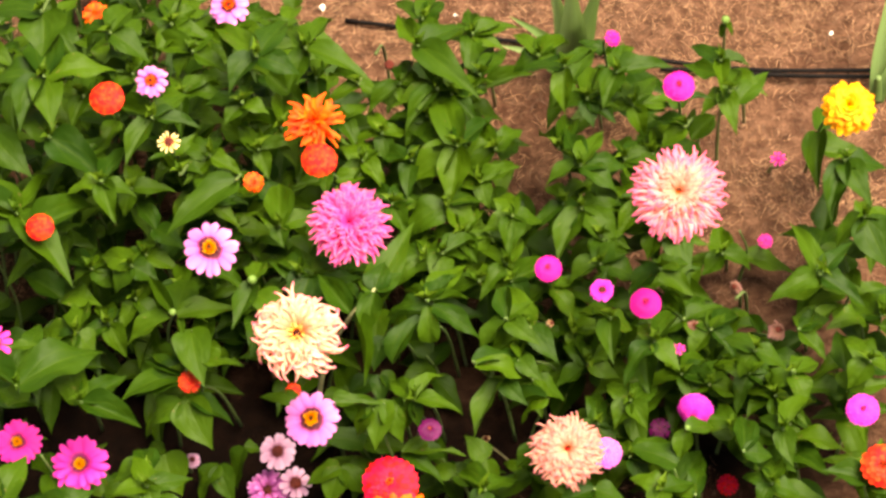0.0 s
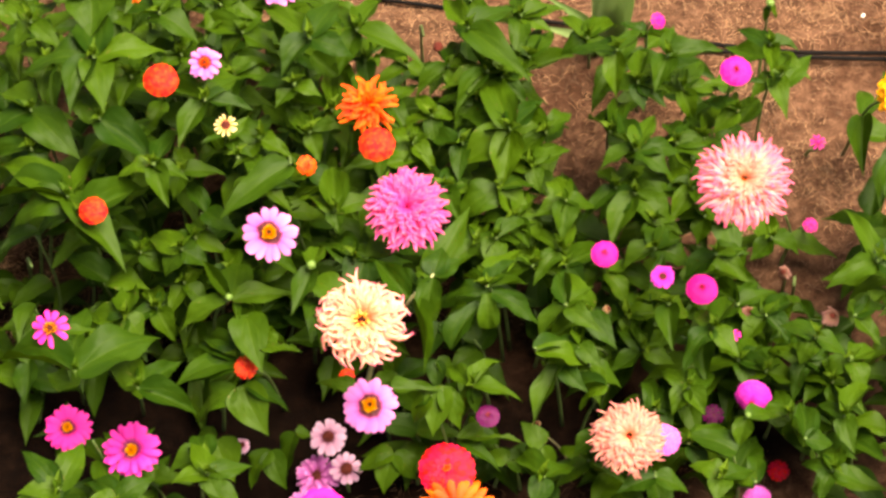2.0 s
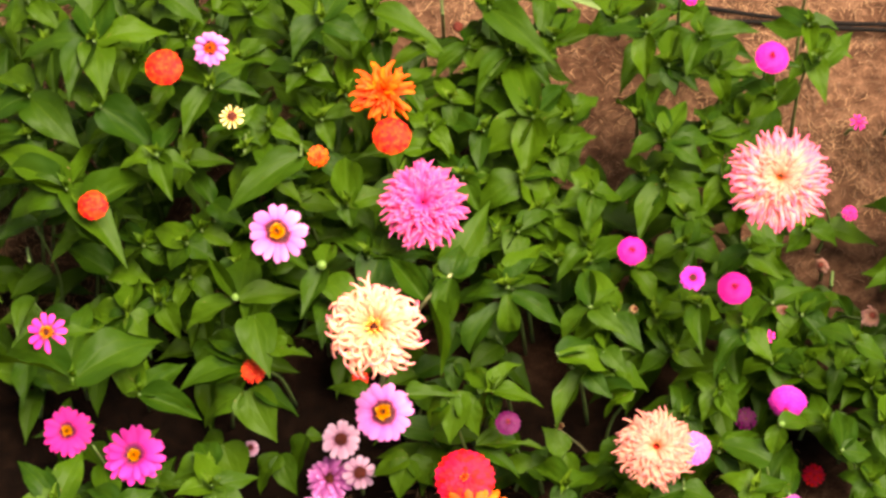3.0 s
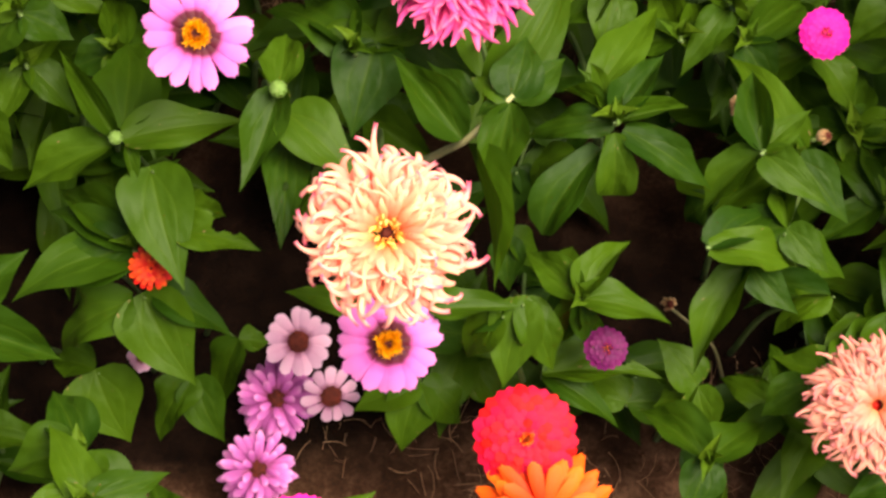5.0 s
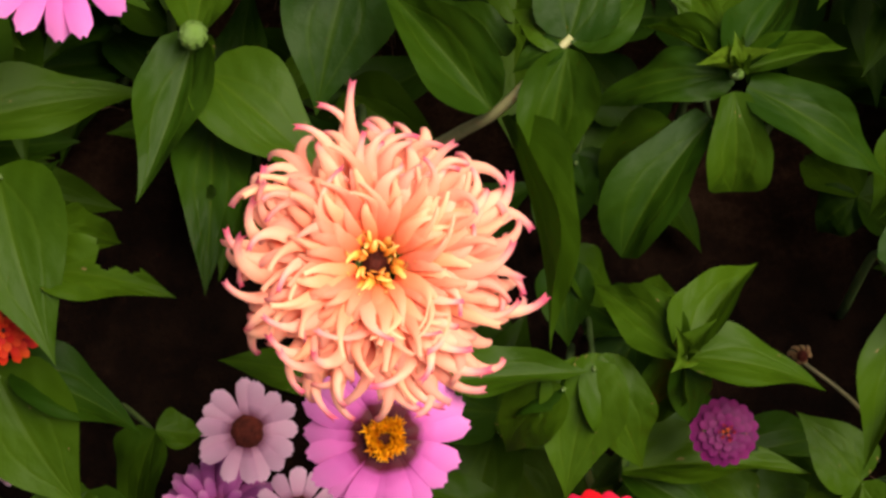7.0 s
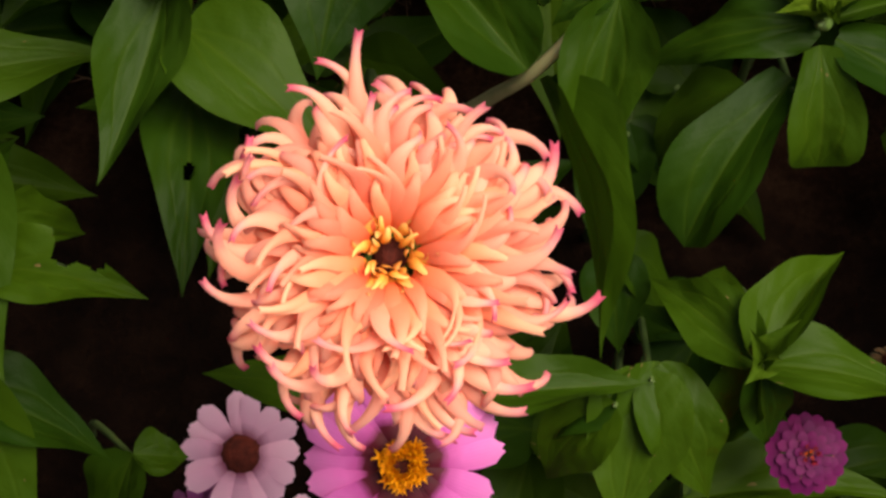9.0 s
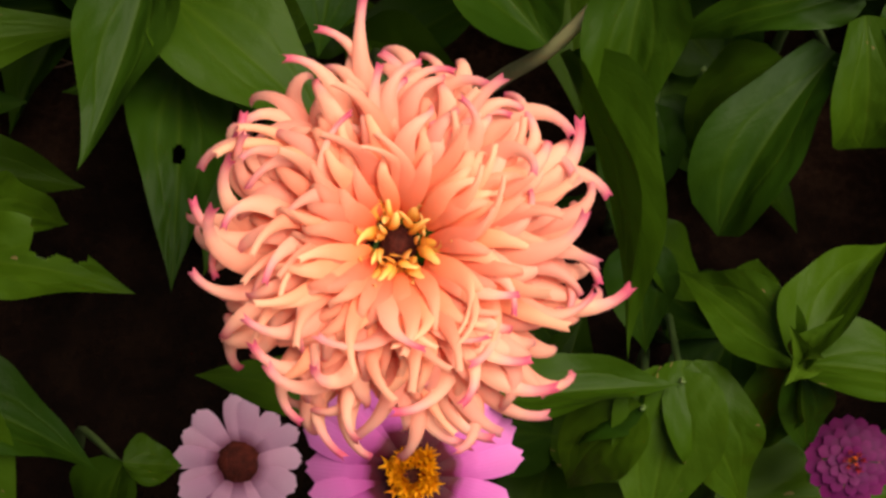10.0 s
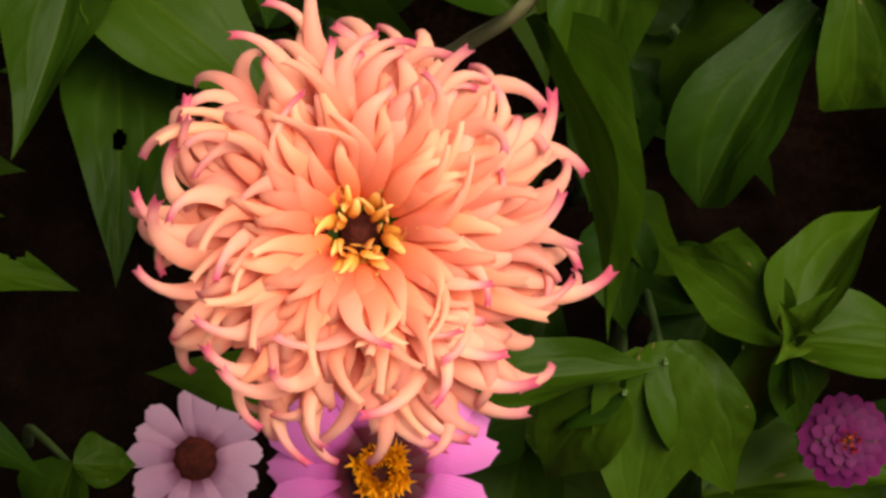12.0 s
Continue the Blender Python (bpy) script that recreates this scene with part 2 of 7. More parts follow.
VERMILION = petal_material("vermilion_petal", [(0.0, (0.55, 0.010, 0.003)), (0.5, (0.70, 0.022, 0.006)), (1.0, (0.74, 0.036, 0.012))], 0.45)
RED = petal_material("red_petal", [(0.0, (0.50, 0.003, 0.014)), (0.5, (0.66, 0.003, 0.026)), (1.0, (0.72, 0.005, 0.034))], 0.45)
ORANGE = petal_material("orange_petal", [(0.0, (0.48, 0.022, 0.002)), (0.4, (0.68, 0.052, 0.004)), (1.0, (0.75, 0.092, 0.007))])
YELLOW = petal_material("golden_petal", [(0.0, (0.60, 0.17, 0.002)), (0.5, (0.72, 0.26, 0.004)), (1.0, (0.76, 0.31, 0.008))])
BUTTER = petal_material("cream_petal", [(0.0, (0.468, 0.074, 0.023)), (0.25, (0.66, 0.43, 0.13)), (1.0, (0.72, 0.56, 0.26))])
DEAD = petal_material("withered_petal", [(0.0, (0.078, 0.037, 0.023)), (0.5, (0.187, 0.081, 0.068)), (1.0, (0.281, 0.148, 0.129))], 0.1, 0.8)
DRY = petal_material("dried_petal", [(0.0, (0.234, 0.118, 0.053)), (0.5, (0.374, 0.222, 0.114)), (1.0, (0.468, 0.311, 0.182))], 0.1, 0.8)


# ---- building blocks ----
GOLDEN = math.pi * (3 - math.sqrt(5))
rng = random.Random(11)


def mesh_from(name, verts, faces, uvs, material, smooth=True):
    """A mesh from computed vertices; uvs holds one pair per vertex."""
    me = bpy.data.meshes.new(name)
    me.from_pydata(verts, [], faces)
    layer = me.uv_layers.new(name="UVMap")
    for loop in me.loops:
        layer.data[loop.index].uv = uvs[loop.vertex_index]
    if smooth:
        me.polygons.foreach_set("use_smooth", [True] * len(me.polygons))
    me.materials.append(material)
    return me


def grid_faces(nu, nv):
    return [(j * (nu + 1) + i, j * (nu + 1) + i + 1, (j + 1) * (nu + 1) + i + 1, (j + 1) * (nu + 1) + i)
            for j in range(nv) for i in range(nu)]


def leaf_mesh(seed, material, fold, arch, wave, wide=0.38, nu=8, nv=16):
    """A pointed oval leaf one unit long and one wide: clasping base, raised midrib fold, wavy margin."""
    r = random.Random(seed)
    ph, bend, pucker = r.uniform(0, 6.28), r.uniform(-0.05, 0.05), r.uniform(0.006, 0.012)
    peak = max((v / 50 + 0.02) ** (wide * 1.35) * (1 - v / 50) ** 1.3 for v in range(50))
    verts, uvs = [], []
    for j in range(nv + 1):
        v = j / nv
        half = 0.5 * (v + 0.02) ** (wide * 1.35) * max(1 - v, 0.0) ** 1.3 / peak
        for i in range(nu + 1):
            s = 2 * i / nu - 1
            x = s * half
            edge = 1 + 0.035 * math.sin(11 * v + ph + 2 * s)
            z = fold * (math.sqrt(x * x + 0.0016) - 0.04) + arch * v * (1 - v) - 0.18 * arch * x * x
            z += wave * abs(s) ** 2 * math.sin(9 * v + ph + (1.7 if s > 0 else 0)) * half
            # the blade puckers up between the side veins
            z += pucker * math.sin(math.pi * abs(s)) * min(1.0, 4 * (1 - v)) * math.sin(26 * v - 7 * abs(s) + ph + (0.8 if s > 0 else 0))
            verts.append((x * edge + bend * math.sin(math.pi * v), v, z))
            uvs.append(((s + 1) / 2, v))
    return mesh_from("leaf", verts, grid_faces(nu, nv), uvs, material)


def bitten_leaf_mesh(seed, material):
    """The same leaf with two bites eaten out of one side."""
    me = leaf_mesh(seed, material, 0.25, 0.25, 0.1, 0.36, 24, 48)
    bm = bmesh.new()
    bm.from_mesh(me)
    gone = []
    for f in bm.faces:
        c = f.calc_center_median()
        ragged = 1 + 0.5 * noise.noise((c.x * 9, c.y * 9, seed))
        if ((c.x + 0.44) / 0.30) ** 2 + ((c.y - 0.46) / 0.10) ** 2 < ragged or ((c.x + 0.36) / 0.20) ** 2 + ((c.y - 0.63) / 0.10) ** 2 < ragged:
            gone.append(f)
    bmesh.ops.delete(bm, geom=gone, context="FACES")
    bm.to_mesh(me)
    bm.free()
    return me


def ribbon(name, material, seed, profile, bend, hook, cup, nu=4, nv=10, notch=0.0, rise=0.0, twist=0.0):
    """A petal one unit long: profile(v) its half width, bend its fall or rise, hook its turn aside, cup its cross arch."""
    verts, uvs = [], []
    p, pitch, yaw = Vector((0, 0, 0)), rise, 0.0
    step = 1.0 / nv
    for j in range(nv + 1):
        v = j / nv
        pitch_now, yaw_now = rise + bend(v), hook(v)
        d = Vector((math.sin(yaw_now) * math.cos(pitch_now), math.cos(yaw_now) * math.cos(pitch_now), math.sin(pitch_now)))
        if j:
            p = p + d * step
        side = d.cross(Vector((0, 0, 1)))
        side = side.normalized() if side.length > 1e-4 else Vector((1, 0, 0))
        up = side.cross(d)
        a = twist * v
        side, up = side * math.cos(a) + up * math.sin(a), up * math.cos(a) - side * math.sin(a)
        half = profile(v)
        for i in range(nu + 1):
            s = 2 * i / nu - 1
            q = p + side * (s * half * (1 - 0.25 * abs(cup) * s * s)) - up * (cup * half * s * s)
            if notch and j == nv:
                q = q - d * notch * (0.5 + 0.5 * math.cos(2 * math.pi * s)) + d * notch * 0.3 * (1 - s * s)
            verts.append(tuple(q))
            uvs.append(((s + 1) / 2, v))
    return mesh_from(name, verts, grid_faces(nu, nv), uvs, material)


def cactus_petals(material, kinds=9, slim=0.07, wild=1.0, seed=3, nu=4, cup=0.6, point=0.0, lifts=(-1.0, 1.5), turns=(0.3, 1.7), fork=0.035):
    """Quilled petals with rolled edges that arch over and curl aside at a blunt tip."""
    r, out = random.Random(seed), []
    for k in range(kinds):
        turn = (1 if k % 2 else -1) * r.uniform(*turns) * wild
        lift, start = r.uniform(*lifts) * wild, r.uniform(0.42, 0.62)
        ease = lambda v: max(0.0, (v - start) / (1 - start)) ** 1.35
        half = lambda v: slim * (0.60 + 0.46 * math.sin(math.pi * v ** 0.62) - 0.14 * v) * (1 if v < 0.9 else 1 - 0.35 * ((v - 0.9) / 0.1) ** 2) * (1 - point * max(0.0, (v - 0.5) / 0.5) ** 1.5)
        out.append(ribbon("petal", material, k, half, lambda v: 0.45 - 0.85 * v + lift * ease(v), lambda v: turn * ease(v) + 0.25 * turn * v, cup, nu=nu, nv=14, notch=fork,
                          twist=r.uniform(-1.0, 1.0) * wild))
    return out


def quilled_petals(material, kinds=12, wide=0.11, seed=3, curls=(-2.6, 0.9), turns=(0.2, 1.5), fork=0.035, nu=6, nv=16, shut=1.5):
    """Petals with a broad open blade whose margins roll under into a narrow curling quill with a forked tip."""
    r, out = random.Random(seed), []
    for k in range(kinds):
        turn = (1 if k % 2 else -1) * r.uniform(*turns)
        curl, start = r.uniform(*curls), r.uniform(0.40, 0.60)
        sway, lean = r.uniform(-0.25, 0.25), r.uniform(0.35, 0.6)
        roll_end = shut * r.uniform(0.7, 1.1)
        verts, uvs = [], []
        p = Vector((0, 0, 0))
        for j in range(nv + 1):
            v = j / nv
            ease = max(0.0, (v - start) / (1 - start)) ** 1.25
            pitch, yaw = lean - 0.7 * v + curl * ease, turn * ease + sway * v
            d = Vector((math.sin(yaw) * math.cos(pitch), math.cos(yaw) * math.cos(pitch), math.sin(pitch)))
            if j:
                p = p + d / nv
            side = Vector((math.cos(yaw), -math.sin(yaw), 0))
            up = side.cross(d)
            half = wide * (0.5 + 0.5 * math.sin(0.5 * math.pi * min(1.0, v / 0.42))) * (1 - 0.50 * min(1.0, max(0.0, (v - 0.42) / 0.45)) ** 1.2)
            bow = 0.45 + (roll_end - 0.45) * min(1.0, max(0.0, (v - 0.32) / 0.5)) ** 1.2
            for i in range(nu + 1):
                s = 2 * i / nu - 1
                q = p + side * (half * math.sin(bow * s) / bow) - up * (half * (1 - math.cos(bow * s)) / bow)
                if j == nv:
                    q = q + d * fork * (abs(s) - 0.5 - 0.7 * max(0.0, abs(s) - 0.6))
                verts.append(tuple(q))
                uvs.append(((s + 1) / 2, v))
        out.append(mesh_from("petal", verts, grid_faces(nu, nv), uvs, material))
    return out


def broad_petals(material, kinds=4, wide=0.2, seed=5, droop=0.35, cup=0.18):
    """Flat strap petals with a rounded, notched tip."""
    r, out = random.Random(seed), []
    for k in range(kinds):
        turn, fall = r.uniform(-0.2, 0.2), droop * r.uniform(0.5, 1.5)
        out.append(ribbon("petal", material, k,
                          lambda v: wide * (0.42 + 0.58 * min(1, v / 0.62) ** 0.8) * (1 if v < 0.8 else math.sqrt(max(0.16, 1 - ((v - 0.8) / 0.235) ** 2))),
                          lambda v: 0.12 - fall * v, lambda v: turn * v, cup, nu=4, nv=8, notch=0.05))
    return out


def scale_petals(material, kinds=4, wide=0.34, seed=7):
    """Short flat petals of the ball blooms, with a rounded tip."""
    r, out = random.Random(seed), []
    for k in range(kinds):
        turn, fall = r.uniform(-0.15, 0.15), r.uniform(0.0, 0.35)
        out.append(ribbon("petal", material, k, lambda v: wide * (0.6 + 0.4 * min(1, v / 0.55)) * (1 if v < 0.6 else math.sqrt(max(0.06, 1 - ((v - 0.6) / 0.412) ** 2))),
                          lambda v: 0.08 - fall * v, lambda v: turn * v, 0.12, nu=4, nv=6, notch=0.03))
    return out


def lathe(name, material, profile, sides=16, lump=0.0, seed=0):
    """A turned shape from (radius, height) pairs, a little uneven."""
    r = random.Random(seed)
    verts, faces, uvs = [], [], []
    for j, (rad, z) in enumerate(profile):
        for i in range(sides):
            a = 2 * math.pi * i / sides
            k = rad * (1 + lump * r.uniform(-1, 1))
            verts.append((k * math.cos(a), k * math.sin(a), z + lump * rad * 0.3 * r.uniform(-1, 1)))
            uvs.append((i / sides, j / max(1, len(profile) - 1)))
    for j in range(len(profile) - 1):
        for i in range(sides):
            faces.append((j * sides + i, j * sides + (i + 1) % sides, (j + 1) * sides + (i + 1) % sides, (j + 1) * sides + i))
    faces.append(tuple(range(sides))[::-1])
    faces.append(tuple((len(profile) - 1) * sides + i for i in range(sides)))
    return mesh_from(name, verts, faces, uvs, material)


def floret_mesh(material):
    """A small five-lobed star floret on a tube, one unit tall."""
    verts, faces, uvs = [], [], []
    for z, rad in ((0, 0.22), (0.6, 0.2)):
        for i in range(10):
            a = math.pi * i / 5
            verts.append((rad * math.cos(a), rad * math.sin(a), z))
    for i in range(10):
        a, rad = math.pi * i / 5, (0.62 if i % 2 else 0.22)
        verts.append((rad * math.cos(a), rad * math.sin(a), 0.95 if i % 2 else 0.7))
    for ring in (0, 10):
        for i in range(10):
            faces.append((ring + i, ring + (i + 1) % 10, ring + 10 + (i + 1) % 10, ring + 10 + i))
    uvs = [(v[0] + 0.5, v[2]) for v in verts]
    return mesh_from("floret", verts, faces, uvs, material)


def tube(points, radii, sides=7):
    """A smooth tapering tube through the points: vertices, faces and uvs."""
    verts, faces, uvs = [], [], []
    n = len(points)
    for j, p in enumerate(points):
        d = (points[min(j + 1, n - 1)] - points[max(j - 1, 0)]).normalized()
        side = d.cross(Vector((0.3, 1, 0.1))).normalized()
        up = side.cross(d)
        for i in range(sides):
            a = 2 * math.pi * i / sides
            verts.append(tuple(p + (side * math.cos(a) + up * math.sin(a)) * radii[j]))
            uvs.append((i / sides, j / (n - 1)))
    for j in range(n - 1):
        for i in range(sides):
            faces.append((j * sides + i, j * sides + (i + 1) % sides, (j + 1) * sides + (i + 1) % sides, (j + 1) * sides + i))
    faces.append(tuple(range(sides))[::-1])
    faces.append(tuple((n - 1) * sides + i for i in range(sides)))
    return verts, faces, uvs


def spline(points, per=5):
    """Catmull-Rom through the points."""
    pts = [Vector(p) for p in points]
    pts = [pts[0] * 2 - pts[1], *pts, pts[-1] * 2 - pts[-2]]
    out = []
    for k in range(1, len(pts) - 2):
        a, b, c, d = pts[k - 1:k + 3]
        for i in range(per):
            t = i / per
            out.append(0.5 * (2 * b + (c - a) * t + (2 * a - 5 * b + 4 * c - d) * t * t + (3 * b - a - 3 * c + d) * t ** 3))
    out.append(pts[-2])
    return out


def facing(pos, normal, spin=0.0):
    """A pose at pos whose z axis is normal."""
    n = Vector(normal).normalized()
    return Matrix.Translation(pos) @ n.to_track_quat("Z", "Y").to_matrix().to_4x4() @ pose(0, 0, 0, 0, 0, spin)


def part(name, mesh, parent, local=Matrix(), label=""):
    ob = new(name, mesh)
    ob.parent = parent
    ob.matrix_basis = local
    if label:
        ob["label"] = label
    return ob


LEAVES = [leaf_mesh(n, LEAF, f, a, w, wd) for n, (f, a, w, wd) in enumerate(
    ((0.18, 0.32, 0.10, 0.34), (0.45, 0.20, 0.14, 0.38), (0.20, 0.45, 0.08, 0.30), (0.60, 0.35, 0.10, 0.36), (0.35, -0.10, 0.16, 0.34), (0.15, 0.60, 0.20, 0.40)))]
LEAVES_NEW = [leaf_mesh(20 + n, LEAF_NEW, f, a, w, 0.36) for n, (f, a, w) in enumerate(((0.5, 0.3, 0.1), (0.8, 0.1, 0.1), (0.35, 0.5, 0.14)))]
LEAF_BITTEN = bitten_leaf_mesh(31, LEAF)


def tongue_leaf_mesh(seed, material, nu=8, nv=14):
    """A drooping leaf, broadest past its middle, with a blunt end and a small point."""
    r = random.Random(seed)
    ph = r.uniform(0, 6.28)
    verts, uvs = [], []
    for j in range(nv + 1):
        v = j / nv
        half = 0.5 * (0.42 + 0.58 * math.sin(0.5 * math.pi * min(1.0, v / 0.62))) * math.sqrt(max(0.0, 1 - max(0.0, (v - 0.62) / 0.38) ** 2.4))
        for i in range(nu + 1):
            s = 2 * i / nu - 1
            x = s * half
            z = 0.35 * (math.sqrt(x * x + 0.0016) - 0.04) + 0.55 * v * (1 - v) + 0.10 * s * s * half * math.sin(8 * v + ph + s)
            verts.append((x * (1 + 0.03 * math.sin(13 * v + ph)), v, z))
            uvs.append(((s + 1) / 2, v))
    return mesh_from("leaf", verts, grid_faces(nu, nv), uvs, material)


def holed_leaf_mesh(seed, material):
    """A leaf with one small round hole beside its midrib."""
    me = leaf_mesh(seed, material, 0.12, 0.3, 0.08, 0.36, 30, 60)
    bm = bmesh.new()
    bm.from_mesh(me)
    gone = [f for f in bm.faces if ((f.calc_center_median().x + 0.02) / 0.06) ** 2 + ((f.calc_center_median().y - 0.46) / 0.04) ** 2 < 1]
    bmesh.ops.delete(bm, geom=gone, context="FACES")
    bm.to_mesh(me)
    bm.free()
    return me


LEAVES += [LEAF_BITTEN, holed_leaf_mesh(41, LEAF), tongue_leaf_mesh(51, LEAF)]
FLORETS = {"yellow": floret_mesh(FLORET_YELLOW), "orange": floret_mesh(FLORET_ORANGE), "red": floret_mesh(FLORET_RED)}


BLOOMS = []  # centre and radius of each bloom
LATER = []  # leaves that are hung once all blooms stand
OUT = (Vector((-0.02, -0.60, 0.80)), Vector((-0.05, -0.40, 0.915)))


def set_by_hand(base, tip):
    """The growth round the large peach bloom is set leaf by leaf; no chance leaves there."""
    p = (base + tip) / 2
    return p.z > 0.12 and abs(p.x + 0.02 - 0.13 * p.y) < 0.19 and abs(p.y - 0.45 * (p.z - 0.2)) < 0.105


def clear_of_blooms(base, tip, share_of=0.95, spare=0.0):
    """Leaves leave the face of a bloom free: none hangs over it."""
    for share in (0.35, 0.6, 0.85, 1.0):
        p = base.lerp(tip, share)
        for c, rad in BLOOMS:
            d = p - c
            for out in OUT:
                ahead = d.dot(out)
                if ahead > 0.0 and (d - out * ahead).length < rad * share_of + spare + (0.008 if share < 0.9 and share_of > 0.9 else 0.0):
                    return False
    return True


GAPS = [(0.11, 0.66, 0.04), (0.285, 0.55, 0.022), (0.287, 0.46, 0.02), (0.275, 0.40, 0.02), (0.53, 0.42, 0.07), (0.49, 0.256, 0.02), (0.178, 0.20, 0.02),
        (0.18, 0.125, 0.024), (0.212, 0.09, 0.024), (-0.364, 0.38, 0.020), (-0.325, 0.356, 0.014), (-0.074, 0.526, 0.013), (-0.193, 0.417, 0.014)]  # bare soil: x, y, radius


def over_bare_soil(base, tip):
    """The growth leans away from the patches of bare soil."""
    for x, y, rad in GAPS:
        out = Vector((-0.31 * x, -0.55 - 0.15 * y, 0.8)).normalized()
        for share in (0.25, 0.6, 0.95):
            d = base.lerp(tip, share) - Vector((x, y, 0))
            if (d - out * d.dot(out)).length < rad:
                return True
    return False


class Plant:
    """One zinnia: an Empty at the foot of its stem, with stem, leaves and bloom as parts."""

    def __init__(self, label, root, points, thick=0.0018, name="zinnia_plant", category="flowering plant", group="zinnias in the bed", stem_mat=None, taper=0.55):
        self.root = Vector(root)
        self.ob = new(name)
        self.ob.empty_display_size = 0.02
        self.ob.location = self.root
        tagged(self.ob, label, category, group)
        pts = spline([self.root, *points])
        n = len(pts)
        local = [p - self.root for p in pts]
        verts, faces, uvs = tube(local, [thick * (1.15 - taper * j / (n - 1)) for j in range(n)])
        part("stem", mesh_from("stem", verts, faces, uvs, stem_mat or STEM), self.ob)

    def leaf(self, base, tip, width, kind=0, roll=0.0, young=False, mesh=None):
        base, tip = Vector(base), Vector(tip)
        d = tip - base
        length = d.length
        d = d.normalized()
        up = Vector((0, 0, 1))
        side = d.cross(up)
        side = side.normalized() if side.length > 1e-3 else Vector((1, 0, 0))
        nrm = side.cross(d)
        a = radians(roll)
        side, nrm = side * math.cos(a) + nrm * math.sin(a), nrm * math.cos(a) - side * math.sin(a)
        m = Matrix((side * width, d * length, nrm * length)).transposed().to_4x4()
        m.translation = base - self.root
        pool = LEAVES_NEW if young else LEAVES
        part("leaf", mesh or pool[kind % len(pool)], self.ob, m)

    def pair(self, node, az, length, width, pitch=-8.0, both=True, young=False, spread=12.0):
        """Two opposite leaves at a node; az in degrees from +x, pitch the rise of the leaf."""
        for k in range(2 if both else 1):
            a = radians(az + 180 * k + rng.uniform(-spread, spread))
            p = radians(pitch + rng.uniform(-12, 12))
            ln = length * rng.uniform(0.85, 1.12)
            tip = Vector(node) + ln * Vector((math.cos(a) * math.cos(p), math.sin(a) * math.cos(p), math.sin(p)))
            args = (Vector(node), tip, width * rng.uniform(0.88, 1.12), rng.randrange(6), rng.uniform(-18, 18), young)
            LATER.append((self, args, 0.95))

    def free_leaf(self, base, tip, width, kind, roll, room=0.0):
        LATER.append((self, (Vector(base), Vector(tip), width, kind, roll, False), room))

    def head(self, pos, normal, mesh, name="flower_head", spin=None, label=""):
        m = Matrix.Translation(-self.root) @ facing(Vector(pos), normal, rng.uniform(0, 360) if spin is None else spin)
        return part(name, mesh, self.ob, m, label)


def put_petal(head, mesh, az, radius, height, rise, length, width, roll=0.0):
    """One petal on a head, pointing outwards at az and up by rise (radians)."""
    m = Matrix.Rotation(az - math.pi / 2, 4, "Z") @ Matrix.Translation((0, radius, height)) @ Matrix.Rotation(rise, 4, "X") @ Matrix.Rotation(roll, 4, "Y")
    part("petal", mesh, head, m @ Matrix.Diagonal((width, length, length, 1)))


def put_florets(head, kind, count, radius, height, size, spread=0.25):
    for i in range(count):
        a = 2 * math.pi * (i + rng.uniform(-0.2, 0.2)) / count
        k = radius * rng.uniform(1 - spread, 1 + spread)
        m = Matrix.Translation((k * math.cos(a), k * math.sin(a), height)) @ Matrix.Rotation(a, 4, "Z") @ Matrix.Rotation(rng.uniform(0.1, 0.6), 4, "Y")
        part("floret", FLORETS[kind], head, m @ Matrix.Scale(size * rng.uniform(0.8, 1.2), 4))


def receptacle(material, rad, dome, depth):
    """The seed disc with the green cup below it."""
    return lathe("flower_head", material, [(rad * 0.35, -depth), (rad * 0.9, -depth * 0.6), (rad * 1.05, -depth * 0.15), (rad, 0),
                                          (rad * 0.8, dome * 0.5), (rad * 0.5, dome * 0.85), (rad * 0.2, dome)], 14, 0.06)


def cactus_bloom(plant, pos, normal, diam, petals, count, slim=1.0, centre=True, dome=0.30, seed=1, flop=0.15, disc=None, calm=None, core=0.12, wobble=1.0, stand=0.85, reach=0.44):
    """A shaggy double bloom: inner petals stand up, outer ones spread and curl."""
    r = random.Random(seed)
    R = diam / 2
    BLOOMS.append((Vector(pos), R))
    head = plant.head(pos, normal, receptacle(disc or MAROON, R * 0.085, R * 0.07, R * 0.5))
    for i in range(count):
        t = (i + 0.5) / count
        az = i * GOLDEN + r.uniform(-0.2, 0.2)
        rise = stand * (1 - t) ** 1.1 - flop * t + r.uniform(-0.14, 0.14) * wobble
        pool = calm if calm and r.random() > t * 1.5 - 0.1 else petals
        length = R * (0.36 + reach * t ** 0.8) * (1 + r.uniform(-0.16, 0.12) * wobble)
        put_petal(head, pool[r.randrange(len(pool))], az, R * (core + (0.33 - core) * t), R * (dome * (1 - t) ** 0.7 * 0.6 - 0.10 * t), rise, length,
                  length ** 0.3 * (R * 0.8) ** 0.7 * slim * r.uniform(0.85, 1.15), r.uniform(-0.6, 0.6) * (0.3 + t) * wobble)
    if centre:
        for i in range(64):
            az = i * GOLDEN + r.uniform(-0.4, 0.4)
            at = (i + 0.5) / 64
            put_petal(head, CENTRE_PETALS[i % len(CENTRE_PETALS)], az, R * (0.055 + 0.10 * at + r.uniform(-0.015, 0.015)), R * (0.09 - 0.03 * at), 1.2 - 0.85 * at + r.uniform(-0.3, 0.3), R * r.uniform(0.08, 0.19), R * r.uniform(0.12, 0.26))
    return head


